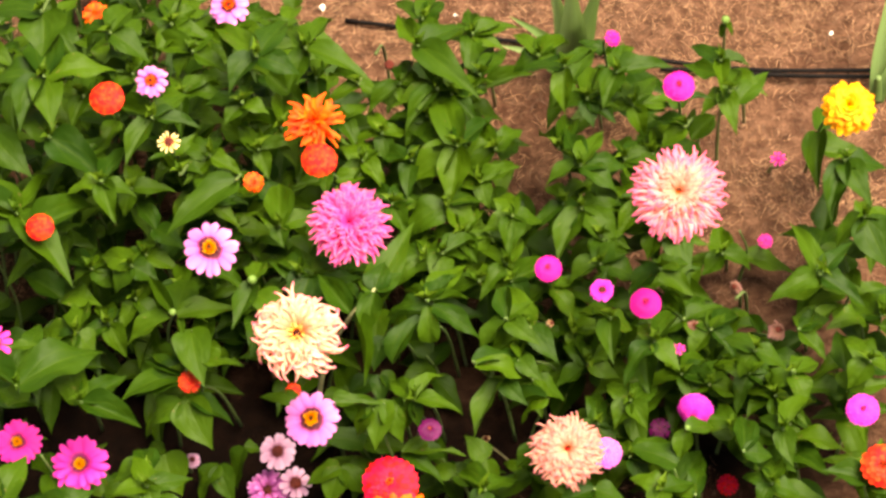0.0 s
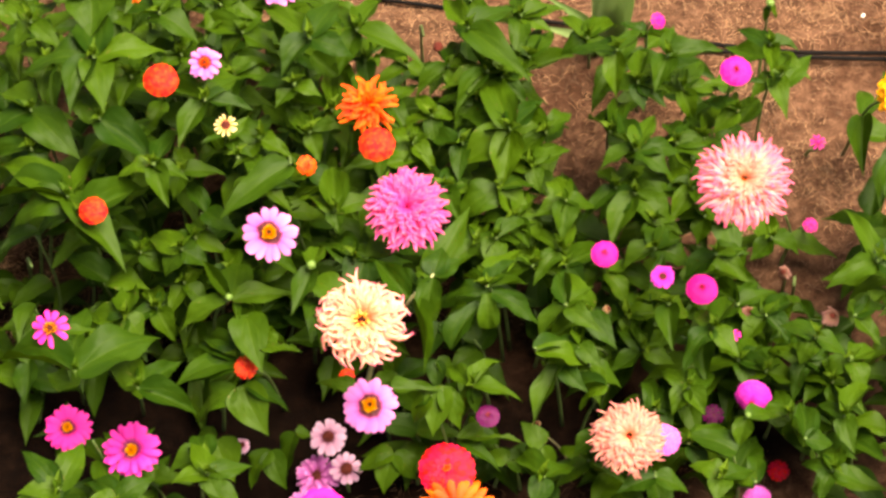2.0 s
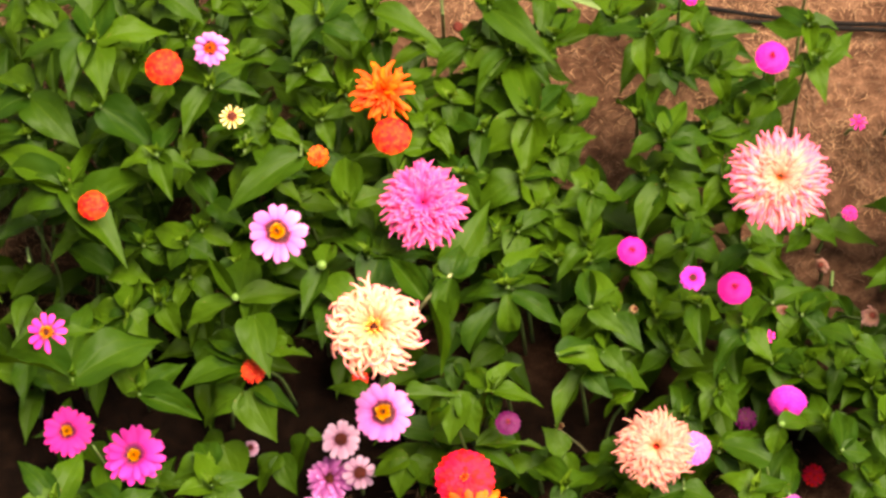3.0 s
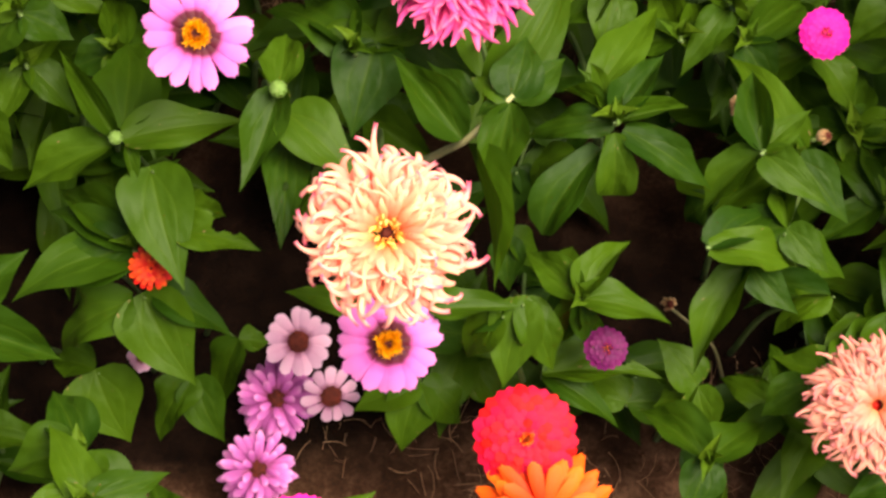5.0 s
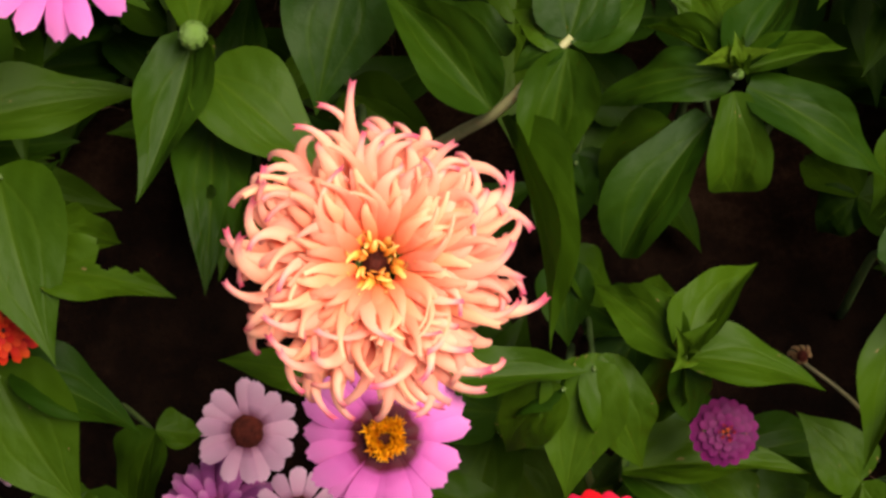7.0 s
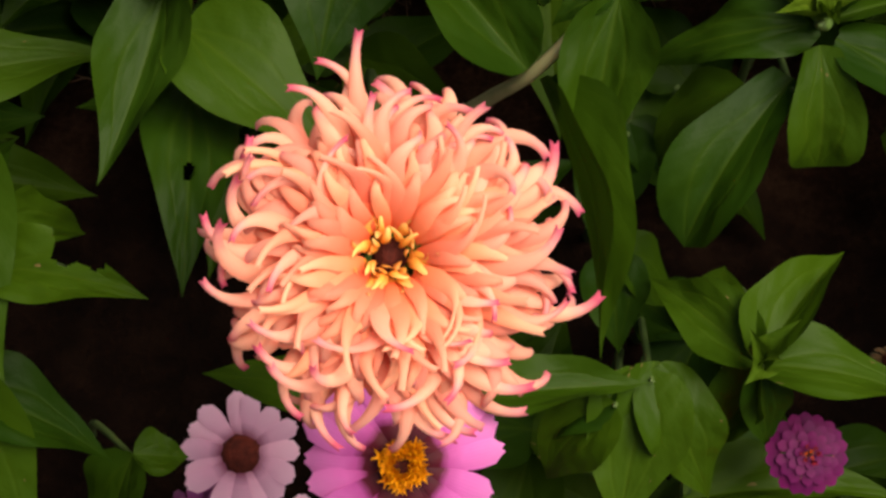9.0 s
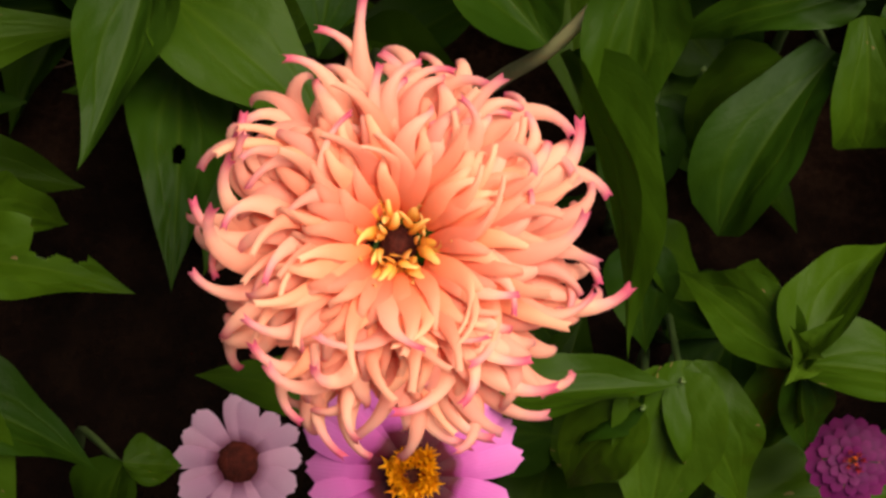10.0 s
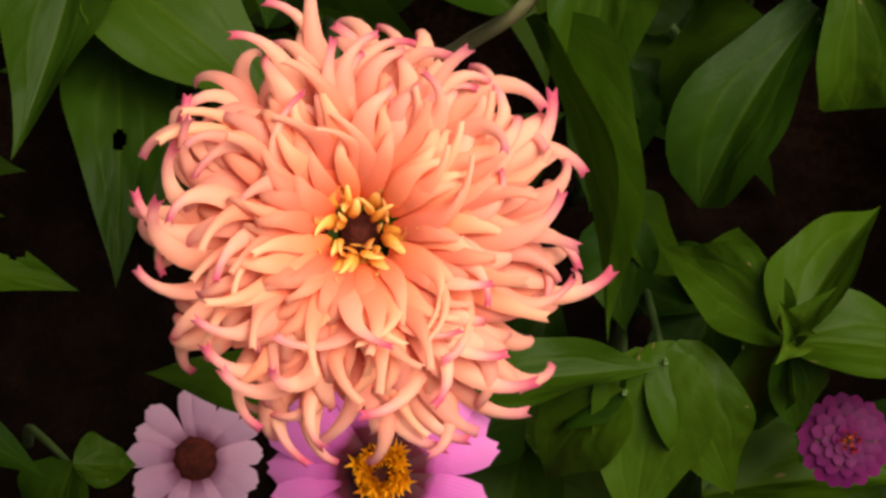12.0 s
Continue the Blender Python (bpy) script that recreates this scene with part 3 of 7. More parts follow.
def daisy_bloom(plant, pos, normal, diam, petals, count, disc=MAROON, florets="orange", rows=1, disc_size=0.24, seed=1, droop=-0.05, crown=True, wide=1.0, ring=0.8):
    r = random.Random(seed)
    R = diam / 2
    BLOOMS.append((Vector(pos), R))
    head = plant.head(pos, normal, receptacle(disc, R * disc_size, R * 0.16, R * 0.45))
    start = max(0.20, 0.85 * disc_size) if disc_size > 0.15 else disc_size * 0.8
    for row in range(rows):
        n = count - 2 * row
        for i in range(n):
            az = 2 * math.pi * (i + 0.5 * row + r.uniform(-0.12, 0.12)) / n
            length = R * (1.0 - start - 0.14 * row) * r.uniform(0.92, 1.06)
            put_petal(head, petals[r.randrange(len(petals))], az, R * start, R * (0.02 + 0.06 * row + 0.015 * (i % 2)), droop + 0.18 * row + r.uniform(-0.07, 0.07),
                      length, R * wide * r.uniform(0.92, 1.1), r.uniform(-0.15, 0.15))
    if crown:
        put_florets(head, florets, max(12, int(count * 1.7)), R * disc_size * ring, R * 0.10, R * 0.13)
        put_florets(head, florets, max(8, int(count * 1.3)), R * disc_size * ring * 0.70, R * 0.14, R * 0.12)
    return head


def ball_bloom(plant, pos, normal, diam, petals, count, seed=1, flat=0.45, floret=True, eye=0.06, wide=0.46, lap=0.42, proud=0.3):
    """A full double bloom: rings of rounded petals that overlap like tiles on a dome."""
    r = random.Random(seed)
    R = diam / 2
    BLOOMS.append((Vector(pos), R))
    head = plant.head(pos, normal, receptacle(MAROON, R * max(0.2, eye), R * flat * 0.9, R * 0.5))
    rings = max(3, round(math.sqrt(count) * 0.62))
    total = sum(0.3 + (k + 1) / rings for k in range(rings))
    for k in range(rings):
        at = eye + (1 - eye) * (k + 1) / rings
        n = max(5, round(count * (0.3 + (k + 1) / rings) / total))
        slope = math.atan(2 * flat * at ** 1.5)
        size = min(lap, 0.16 + at * 0.34)
        for i in range(n):
            az = 2 * math.pi * (i + 0.5 * (k % 2) + r.uniform(-0.12, 0.12)) / n
            tilt = -slope + proud + r.uniform(-0.06, 0.06)
            length = R * size * r.uniform(0.94, 1.06)
            reach = R * at * r.uniform(0.975, 1.02)
            tip = flat * R * (1 - at ** 2.5)
            put_petal(head, petals[r.randrange(len(petals))], az, reach - length * math.cos(tilt), tip - length * math.sin(tilt), tilt, length,
                      max(R * wide * (0.45 + 0.65 * at), 0.75 * 2 * math.pi * at * R / n / 0.68), r.uniform(-0.08, 0.08))
    if floret:
        put_florets(head, "red", 6, R * (eye + 0.02), R * flat * 1.0, R * 0.15)
        put_florets(head, "orange", 3, R * eye * 0.5, R * flat * 1.04, R * 0.09)
    return head


def bud_bloom(plant, pos, normal, size):
    """A closed bud: round, with rows of scales."""
    head = plant.head(pos, normal, BUD_MESH, "bud")
    head.matrix_basis = head.matrix_basis @ Matrix.Scale(size, 4)
    return head


def bud_mesh():
    bm = bmesh.new()
    body = [(0.18, -0.5), (0.42, -0.35), (0.55, -0.05), (0.52, 0.2), (0.36, 0.42), (0.14, 0.5)]
    me = lathe("bud", BUD, body, 12, 0.03)
    bm.from_mesh(me)
    for row, (rad, z, n) in enumerate(((0.50, -0.25, 9), (0.56, 0.0, 9), (0.50, 0.22, 8))):
        for i in range(n):
            a = 2 * math.pi * (i + 0.5 * row) / n
            m = Matrix.Rotation(a, 4, "Z") @ Matrix.Translation((rad, 0, z)) @ Matrix.Rotation(-0.25, 4, "Y")
            made = bmesh.ops.create_icosphere(bm, subdivisions=1, radius=1.0, matrix=m @ Matrix.Diagonal((0.05, 0.17, 0.2, 1)))
            for f in {f for v in made["verts"] for f in v.link_faces}:
                f.smooth = True
    bm.to_mesh(me)
    bm.free()
    return me


BUD_MESH = bud_mesh()
CENTRE_MAT = petal_material("yellow_centre_petal", [(0.0, (0.70, 0.20, 0.02)), (0.5, (0.90, 0.42, 0.07)), (1.0, (0.93, 0.55, 0.19))])
CENTRE_PETALS = cactus_petals(CENTRE_MAT, 6, 0.15, 0.9, 8)


# ---- the ground: one sheet out to the horizon ----
def graded(near, far, fine, coarse):
    """Coordinates that are close together over the bed and wide apart far away."""
    inner = [near[0] + (near[1] - near[0]) * i / fine for i in range(fine + 1)]
    left = [near[0] - (far * ((i + 1) / coarse) ** 3) for i in range(coarse)][::-1]
    right = [near[1] + (far * ((i + 1) / coarse) ** 3) for i in range(coarse)]
    return left + inner + right


def ground_height(x, y):
    fade = 1.0 if abs(x) < 3 and abs(y) < 3 else 0.0
    return fade * (0.010 * (noise.noise((x * 4, y * 4, 0)) - 0.2) + 0.005 * noise.noise((x * 17, y * 17, 3)) + 0.0025 * noise.noise((x * 60, y * 60, 5)))


def build_ground():
    xs, ys = graded((-0.9, 1.3), 120, 200, 10), graded((-0.6, 1.5), 120, 190, 10)
    verts = [(x, y, ground_height(x, y)) for y in ys for x in xs]
    uvs = [(x, y) for y in ys for x in xs]
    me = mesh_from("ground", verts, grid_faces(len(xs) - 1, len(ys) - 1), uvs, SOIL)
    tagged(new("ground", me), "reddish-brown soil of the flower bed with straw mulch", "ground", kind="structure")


def build_straw(name, label, count, box, material, seed, length=(0.005, 0.02), thick=0.00036, curl=0.3):
    """Loose straws scattered on the soil, all in one mesh."""
    r = random.Random(seed)
    verts, faces, uvs = [], [], []
    for _ in range(count):
        x, y, a = r.uniform(*box[0]), r.uniform(*box[1]), r.uniform(0, math.pi)
        if noise.noise((x * 9, y * 9, seed)) + 0.6 * noise.noise((x * 30, y * 30, seed)) < r.uniform(-0.5, 0.4):
            continue
        ln, bend = r.uniform(*length), r.uniform(-curl, curl)
        w, lift = thick * r.uniform(0.5, 1.5), r.uniform(0, 1) ** 3 * 0.005
        first = len(verts)
        for j in range(4):
            t = j / 3 - 0.5
            px, py = x + ln * t * math.cos(a + bend * t), y + ln * t * math.sin(a + bend * t)
            z = ground_height(px, py) + 0.001 + lift * (1 - 3 * t * t) + r.uniform(0, 0.001)
            sx, sy = -math.sin(a) * w, math.cos(a) * w
            verts += [(px - sx, py - sy, z), (px + sx, py + sy, z), (px, py, z + w * 1.4)]
            uvs += [(0, j / 3), (1, j / 3), (0.5, j / 3)]
        for j in range(3):
            b = first + 3 * j
            faces += [(b, b + 1, b + 4, b + 3), (b + 1, b + 2, b + 5, b + 4), (b + 2, b, b + 3, b + 5)]
    tagged(new(name, mesh_from(name, verts, faces, uvs, material)), label, "mulch", kind="stuff")


build_ground()
build_straw("straw_mulch", "pale dry straw mulch lying on the soil", 46000, ((-0.5, 1.1), (0.28, 1.1)), STRAW, 1, (0.004, 0.014), 0.00024)
build_straw("old_straw_mulch", "dark rotted straw mulch lying on the soil", 26000, ((-0.5, 1.1), (0.22, 1.1)), STRAW_DARK, 2, (0.004, 0.014), 0.00026)
build_straw("straw_in_bed", "dry straw bits on the soil at the edge of the bed", 1500, ((-0.09, 0.42), (-0.18, 0.03)), STRAW, 3, (0.006, 0.022), 0.00011, 0.7)


def build_hose(points, label):
    pts = spline(points, 8)
    verts, faces, uvs = tube(pts, [0.0027 * (1 + 0.04 * math.sin(9 * j)) for j in range(len(pts))], 12)
    tagged(new("drip_hose", mesh_from("drip_hose", verts, faces, uvs, HOSE)), label, "hose")


build_hose([(0.062, 0.733, 0.006), (0.224, 0.680, 0.007), (0.302, 0.652, 0.009), (0.396, 0.621, 0.010), (0.467, 0.597, 0.010), (0.552, 0.574, 0.010), (0.657, 0.558, 0.010), (0.878, 0.529, 0.008)],
           "black drip hose lying across the mulch")
build_hose([(0.436, 0.594, 0.008), (0.494, 0.582, 0.009), (0.556, 0.566, 0.010), (0.657, 0.548, 0.010), (0.878, 0.516, 0.008)], "second black drip hose beside the first")


def chip(x, y, size, seed):
    bm = bmesh.new()
    bmesh.ops.create_icosphere(bm, subdivisions=2, radius=1.0)
    for v in bm.verts:
        v.co *= 1 + 0.35 * noise.noise(v.co * 1.3 + Vector((seed, 0, 0)))
        v.co = Vector((v.co.x * size, v.co.y * size * 0.7, v.co.z * size * 0.4))
    me = bpy.data.meshes.new("wood_chip")
    bm.to_mesh(me)
    bm.free()
    me.materials.append(PEBBLE)
    ob = new("wood_chip", me)
    ob.matrix_basis = pose(x, y, ground_height(x, y) + size * 0.25, 0, 0, seed * 47)
    tagged(ob, "pale wood chip lying on the mulch", "wood chip", "chips on the mulch")


for n, (x, y, s) in enumerate(((0.650, 0.631, 0.003), (0.034, 0.768, 0.005), (0.198, 0.728, 0.003))):
    chip(x, y, s, n + 1)


# ---- strap-leaved plants behind the bed ----
def strap_leaf(plant, points, width):
    pts = spline([Vector(p) for p in points], 6)
    verts, uvs, n = [], [], len(pts)
    for j, p in enumerate(pts):
        d = (pts[min(j + 1, n - 1)] - pts[max(j - 1, 0)]).normalized()
        side = d.cross(Vector((0, -0.6, 0.8))).normalized()
        up = side.cross(d)
        half = width * 0.5 * (0.75 + 0.5 * math.sin(math.pi * min(1, j / (n - 1) + 0.25))) * max(0.06, 1 - (j / (n - 1)) ** 4)
        for i in range(5):
            s = i / 2 - 1
            verts.append(tuple(p - plant.root + side * half * s + up * half * 0.5 * s * s))
            uvs.append(((s + 1) / 2, j / (n - 1)))
    part("leaf", mesh_from("leaf", verts, grid_faces(4, n - 1), uvs, LEAF_GREY), plant.ob)


def strap_plant(root, leaves, label):
    plant = Plant(label, root, [Vector(root) + Vector((0, 0, 0.02)), Vector(root) + Vector((0, 0, 0.04))], 0.006, "strap_leaf_plant", "garden plant", "strap-leaved plants")
    for points, width in leaves:
        strap_leaf(plant, [root, *points], width)
    return plant


strap_plant((0.330, 0.616, 0.000), [([(0.323, 0.598, 0.080), (0.307, 0.578, 0.200)], 0.030), ([(0.331, 0.592, 0.090), (0.329, 0.560, 0.240)], 0.034), ([(0.345, 0.597, 0.080), (0.368, 0.576, 0.200)], 0.028),
            ([(0.302, 0.604, 0.070), (0.260, 0.621, 0.100)], 0.014), ([(0.301, 0.595, 0.050), (0.244, 0.595, 0.080)], 0.016)],
            "grey-green strap-leaved plant behind the zinnias")
strap_plant((0.685, 0.516, 0.000), [([(0.691, 0.542, 0.060), (0.717, 0.606, 0.140)], 0.016), ([(0.705, 0.523, 0.050), (0.754, 0.567, 0.100)], 0.014)], "grey-green strap-leaved plant beside the hose")
strap_plant((0.594, 0.715, 0.000), [([(0.599, 0.724, 0.020), (0.606, 0.742, 0.045)], 0.010), ([(0.589, 0.724, 0.020), (0.582, 0.743, 0.040)], 0.009)], "young strap-leaved sprout in the mulch")
strap_plant((0.455, 0.749, 0.000), [([(0.457, 0.758, 0.020), (0.462, 0.777, 0.040)], 0.009), ([(0.450, 0.758, 0.020), (0.446, 0.777, 0.035)], 0.008)], "young strap-leaved sprout in the mulch")



def dry_stem(points):
    """A broken brown flower stem lying on the soil."""
    pts = spline(points, 6)
    verts, faces, uvs = tube(pts, [0.0016 * (1 + 0.15 * math.sin(2.3 * j)) for j in range(len(pts))], 8)
    tagged(new("dry_stem", mesh_from("dry_stem", verts, faces, uvs, STEM_DRY)), "dry brown flower stem lying on the soil", "plant stem")


dry_stem([(-0.284, -0.010, 0.003), (-0.217, -0.026, 0.012), (-0.159, -0.042, 0.018), (-0.107, -0.055, 0.008)])


# ---- the zinnias: one plant for each bloom ----
PEACH_PETALS = quilled_petals(PEACH, 32, 0.076, 3, (-2.2, 0.9), (0.5, 2.3))
PEACH_INNER = quilled_petals(PEACH_PALE, 18, 0.070, 63, (-2.4, 0.5), (0.3, 1.8), 0.03)
CREAM_INNER = quilled_petals(BLUSH, 10, 0.085, 73, (-2.4, 0.6), (0.2, 1.5), 0.04, 4, 12)
CREAM_PETALS = quilled_petals(CREAM_PINK, 12, 0.095, 13, (-0.9, 0.6), (0.1, 0.8), -0.06, 4, 10, 1.2)
BLUSH_PETALS = quilled_petals(BLUSH, 12, 0.08, 23, (-1.6, 0.9), (0.3, 1.5), 0.05, 4, 12)
PINK_PETALS = cactus_petals(PINK, 10, 0.12, 0.5, 33, point=0.55)
ORANGE_SHAGGY = cactus_petals(ORANGE, 8, 0.10, 0.35, 43)
LILAC_PETALS, PALE_PETALS = broad_petals(LILAC, 6, wide=0.155, droop=0.5, cup=0.24), broad_petals(PALE, 6, wide=0.185, cup=0.25)
MAUVE_PETALS = broad_petals(MAUVE, 6, wide=0.115, droop=0.7, cup=0.4)
HOT_PETALS, ROSE_PETALS = broad_petals(HOT, wide=0.14), broad_petals(ROSE, wide=0.135)
ORCHID_PETALS, BUTTER_PETALS = broad_petals(ORCHID), broad_petals(BUTTER, wide=0.11)
ORANGE_LONG = broad_petals(ORANGE, wide=0.11, droop=0.5, cup=0.35)
DEAD_PETALS, DRY_PETALS = broad_petals(DEAD, wide=0.14, droop=0.9, cup=0.5), broad_petals(DRY, wide=0.14, droop=0.9, cup=0.5)
RED_PETALS, VERMILION_PETALS, SCARLET_PETALS = scale_petals(RED), scale_petals(VERMILION), scale_petals(SCARLET)
MAGENTA_PETALS, VIOLET_PETALS, ORCHID_BALL = scale_petals(MAGENTA), scale_petals(VIOLET), scale_petals(ORCHID)
ORANGE_BALL, HOT_BALL, ORCHID_PALE_BALL = scale_petals(ORANGE), scale_petals(HOT), scale_petals(ORCHID_PALE)
MAGENTA_BROAD = broad_petals(MAGENTA, wide=0.25, droop=0.2, cup=0.08)
YELLOW_LONG = broad_petals(YELLOW, wide=0.15, droop=0.5, cup=0.3)


def zinnia(label, head, normal, lean=(0.0, 0.0), az=0.0, leaf=0.07, nodes=4, gap=0.06):
    """A stem that rises to a bloom, with opposite pairs of leaves, each pair turned a quarter from the last."""
    h = Vector(head)
    n = Vector(normal).normalized()
    neck = h - n * 0.02
    root = Vector((h.x + lean[0], h.y + lean[1], 0))
    knee = root.lerp(neck, 0.55) + Vector((lean[0] * 0.15, lean[1] * 0.15, 0))
    plant = Plant(label, root, [knee, neck, h - n * 0.004])
    for k in range(nodes):
        drop = gap * (k + 0.75)
        if drop > h.z - 0.03:
            break
        f = 1 - drop / h.z
        at = knee.lerp(neck, max(0, (f - 0.55) / 0.45)) if f > 0.55 else root.lerp(knee, f / 0.55)
        size = leaf * (0.55 + 0.2 * min(k, 3))
        plant.pair(at, az + 90 * k, size, size * 0.42, 5 - 9 * k)
    return plant


def shoot(top, leaves, lean=(0.02, -0.02), bud=0.0, label="leafy green zinnia shoot without a bloom", low=True, young=True):
    """A shoot: leaves from the node at its top, each given by its tip, width and shape."""
    t = Vector(top)
    root = Vector((t.x + lean[0], t.y + lean[1], 0))
    crown = t + (Vector((0, -0.002, 0.006)) if young or bud else Vector((0, -0.001, 0.0005)))
    sink = Vector((0, 0, 0 if young or bud else 0.005))
    plant = Plant(label, root, [root.lerp(t, 0.5) + Vector((lean[0] * 0.2, lean[1] * 0.2, 0)), t - sink, crown - sink * 0.8], taper=1.05 if sink.z else 0.55)
    for tip, width, kind, roll, *base in leaves:
        plant.free_leaf(base[0] if base else t, tip, width, kind, roll, 0.9 if low else 0.0)
    spin = rng.uniform(0, 180)
    for k in range(2 if young else 0):
        plant.pair(crown + Vector((0, 0, 0.003 * k)), spin + 90 * k, 0.018 - 0.006 * k, 0.008 - 0.002 * k, 40 + 20 * k, young=True)
    if bud:
        bud_bloom(plant, crown + Vector((0, -0.002, bud * 0.6)), (0, -0.3, 1), bud)
    under = root.lerp(t, 0.62)
    if low and t.z > 0.12:
        plant.pair(under, spin + 45, 0.06, 0.028, -15)
    return plant


z = zinnia("large peach zinnia with quilled curling pink-tipped petals", (0.0000, 0.0000, 0.3400), (-0.02, -0.36, 1), (0.020, 0.200), 176, 0.074, 0)
cactus_bloom(z, (0.0000, 0.0000, 0.3400), (-0.02, -0.36, 1), 0.1018, PEACH_PETALS, 290, seed=4, calm=PEACH_INNER, wobble=0.75, stand=0.6, flop=0.2, dome=0.2, slim=1.0, reach=0.40)
z = zinnia("large cream zinnia with shaggy petals edged in pink", (0.3887, 0.0895, 0.3838), (0.00, -0.40, 1), (0.014, 0.224), 7, 0.073, 4)
cactus_bloom(z, (0.3887, 0.0895, 0.3838), (0.00, -0.40, 1), 0.1000, CREAM_PETALS, 440, seed=5, calm=CREAM_INNER, wobble=0.8, flop=0.0, stand=0.6, slim=0.85, reach=0.36, centre=False, core=0.05, disc=ORANGE)
z = zinnia("pale peach zinnia with thin curling petals", (0.2544, -0.0728, 0.1954), (0.00, -0.35, 1), (0.017, 0.088), 13, 0.074, 4)
cactus_bloom(z, (0.2544, -0.0728, 0.1954), (0.00, -0.35, 1), 0.0902, BLUSH_PETALS, 420, seed=6, wobble=0.6, reach=0.32, flop=0.0, calm=CREAM_INNER, slim=0.9, stand=0.5, centre=False, core=0.06, disc=SCARLET)
z = zinnia("bright pink shaggy double zinnia in full bloom", (0.0583, 0.1604, 0.3055), (0.00, -0.50, 1), (-0.023, 0.151), 63, 0.066, 4)
cactus_bloom(z, (0.0583, 0.1604, 0.3055), (0.00, -0.50, 1), 0.0935, PINK_PETALS, 330, centre=False, seed=7, disc=PINK, core=0.02, wobble=0.8, flop=0.05, reach=0.34)
z = zinnia("lilac-pink single zinnia with a maroon ring and orange centre", (-0.0821, 0.1179, 0.3429), (-0.05, -0.45, 1), (-0.024, 0.154), 55, 0.066, 4)
daisy_bloom(z, (-0.0821, 0.1179, 0.3429), (-0.05, -0.45, 1), 0.0588, LILAC_PETALS, 17, seed=2, florets="yellow", disc_size=0.25, ring=0.58)
z = zinnia("lilac-pink single zinnia with a maroon ring and orange centre", (0.0000, -0.0103, 0.2096), (0.00, -0.45, 1), (-0.019, 0.120), 99, 0.062, 0)
daisy_bloom(z, (0.0000, -0.0103, 0.2096), (0.00, -0.45, 1), 0.0585, LILAC_PETALS, 20, seed=3, florets="yellow", disc_size=0.25, ring=0.58)
z = zinnia("small lilac-pink zinnia with an orange centre", (-0.1318, 0.3174, 0.3830), (0.00, -0.50, 1), (0.018, 0.164), 158, 0.067, 4)
daisy_bloom(z, (-0.1318, 0.3174, 0.3830), (0.00, -0.50, 1), 0.0378, LILAC_PETALS, 12, seed=4, rows=2)
z = zinnia("hot pink zinnia with two rows of petals", (-0.3120, 0.0431, 0.1495), (0.00, -0.40, 1), (-0.022, 0.089), 1, 0.063, 4)
daisy_bloom(z, (-0.3120, 0.0431, 0.1495), (0.00, -0.40, 1), 0.0518, HOT_PETALS, 19, seed=5, rows=2, disc_size=0.24, ring=0.45, florets="yellow", wide=0.9)
z = zinnia("magenta-pink zinnia with two rows of petals and a yellow eye", (-0.2483, 0.0151, 0.1372), (0.00, -0.40, 1), (-0.017, 0.082), 42, 0.064, 4)
daisy_bloom(z, (-0.2483, 0.0151, 0.1372), (0.00, -0.40, 1), 0.0620, ROSE_PETALS, 17, seed=6, rows=2, florets="yellow", disc_size=0.24, ring=0.42, wide=0.92)
z = zinnia("small hot pink single zinnia with an orange eye", (-0.3066, 0.0536, 0.3093), (0.00, -0.40, 1), (0.028, 0.157), 173, 0.069, 4)
daisy_bloom(z, (-0.3066, 0.0536, 0.3093), (0.00, -0.40, 1), 0.0397, HOT_PETALS, 11, seed=7, disc_size=0.3, florets="yellow", wide=1.15)
z = zinnia("faded pale pink zinnia with a bare dark disc", (-0.0460, 0.0395, 0.0880), (0.00, -0.40, 1), (-0.006, 0.019), 98, 0.064, 0)
daisy_bloom(z, (-0.0460, 0.0395, 0.0880), (0.00, -0.40, 1), 0.0410, PALE_PETALS, 15, seed=8, crown=False, droop=-0.1, disc_size=0.33)
z = zinnia("faded mauve zinnia with narrow petals", (-0.0624, 0.0215, 0.0436), (-0.10, -0.30, 1), (-0.007, 0.001), 77, 0.072, 0)
head = daisy_bloom(z, (-0.0624, 0.0215, 0.0436), (-0.10, -0.30, 1), 0.0560, MAUVE_PETALS, 19, seed=9, crown=False, rows=2, disc_size=0.22, droop=-0.05, wide=0.85)
for k in range(22):
    put_petal(head, MAUVE_PETALS[k % 6], k * GOLDEN, 0.0280 * (0.12 + 0.010 * k), 0.0015, 0.95 - 0.03 * k, 0.0280 * (0.32 + 0.012 * k), 0.0280 * 0.75, 0.5 * math.sin(k * 2.1))
z = zinnia("faded mauve zinnia with narrow petals", (-0.0780, -0.0196, 0.0414), (0.10, -0.30, 1), (0.004, 0.001), 90, 0.072, 0)
head = daisy_bloom(z, (-0.0780, -0.0196, 0.0414), (0.10, -0.30, 1), 0.0520, MAUVE_PETALS, 19, seed=10, crown=False, rows=2, disc_size=0.22, droop=-0.1, wide=0.85)
for k in range(22):
    put_petal(head, MAUVE_PETALS[k % 6], k * GOLDEN, 0.0260 * (0.12 + 0.010 * k), 0.0015, 0.95 - 0.03 * k, 0.0260 * (0.32 + 0.012 * k), 0.0260 * 0.75, 0.5 * math.sin(k * 2.1))
z = zinnia("withering pale pink zinnia with drooping petals", (-0.0308, 0.0112, 0.0668), (0.10, -0.80, 1), (-0.000, 0.014), 14, 0.064, 0)
daisy_bloom(z, (-0.0308, 0.0112, 0.0668), (0.10, -0.80, 1), 0.0370, PALE_PETALS, 11, seed=11, crown=False, droop=-0.3, disc_size=0.36, wide=1.0)
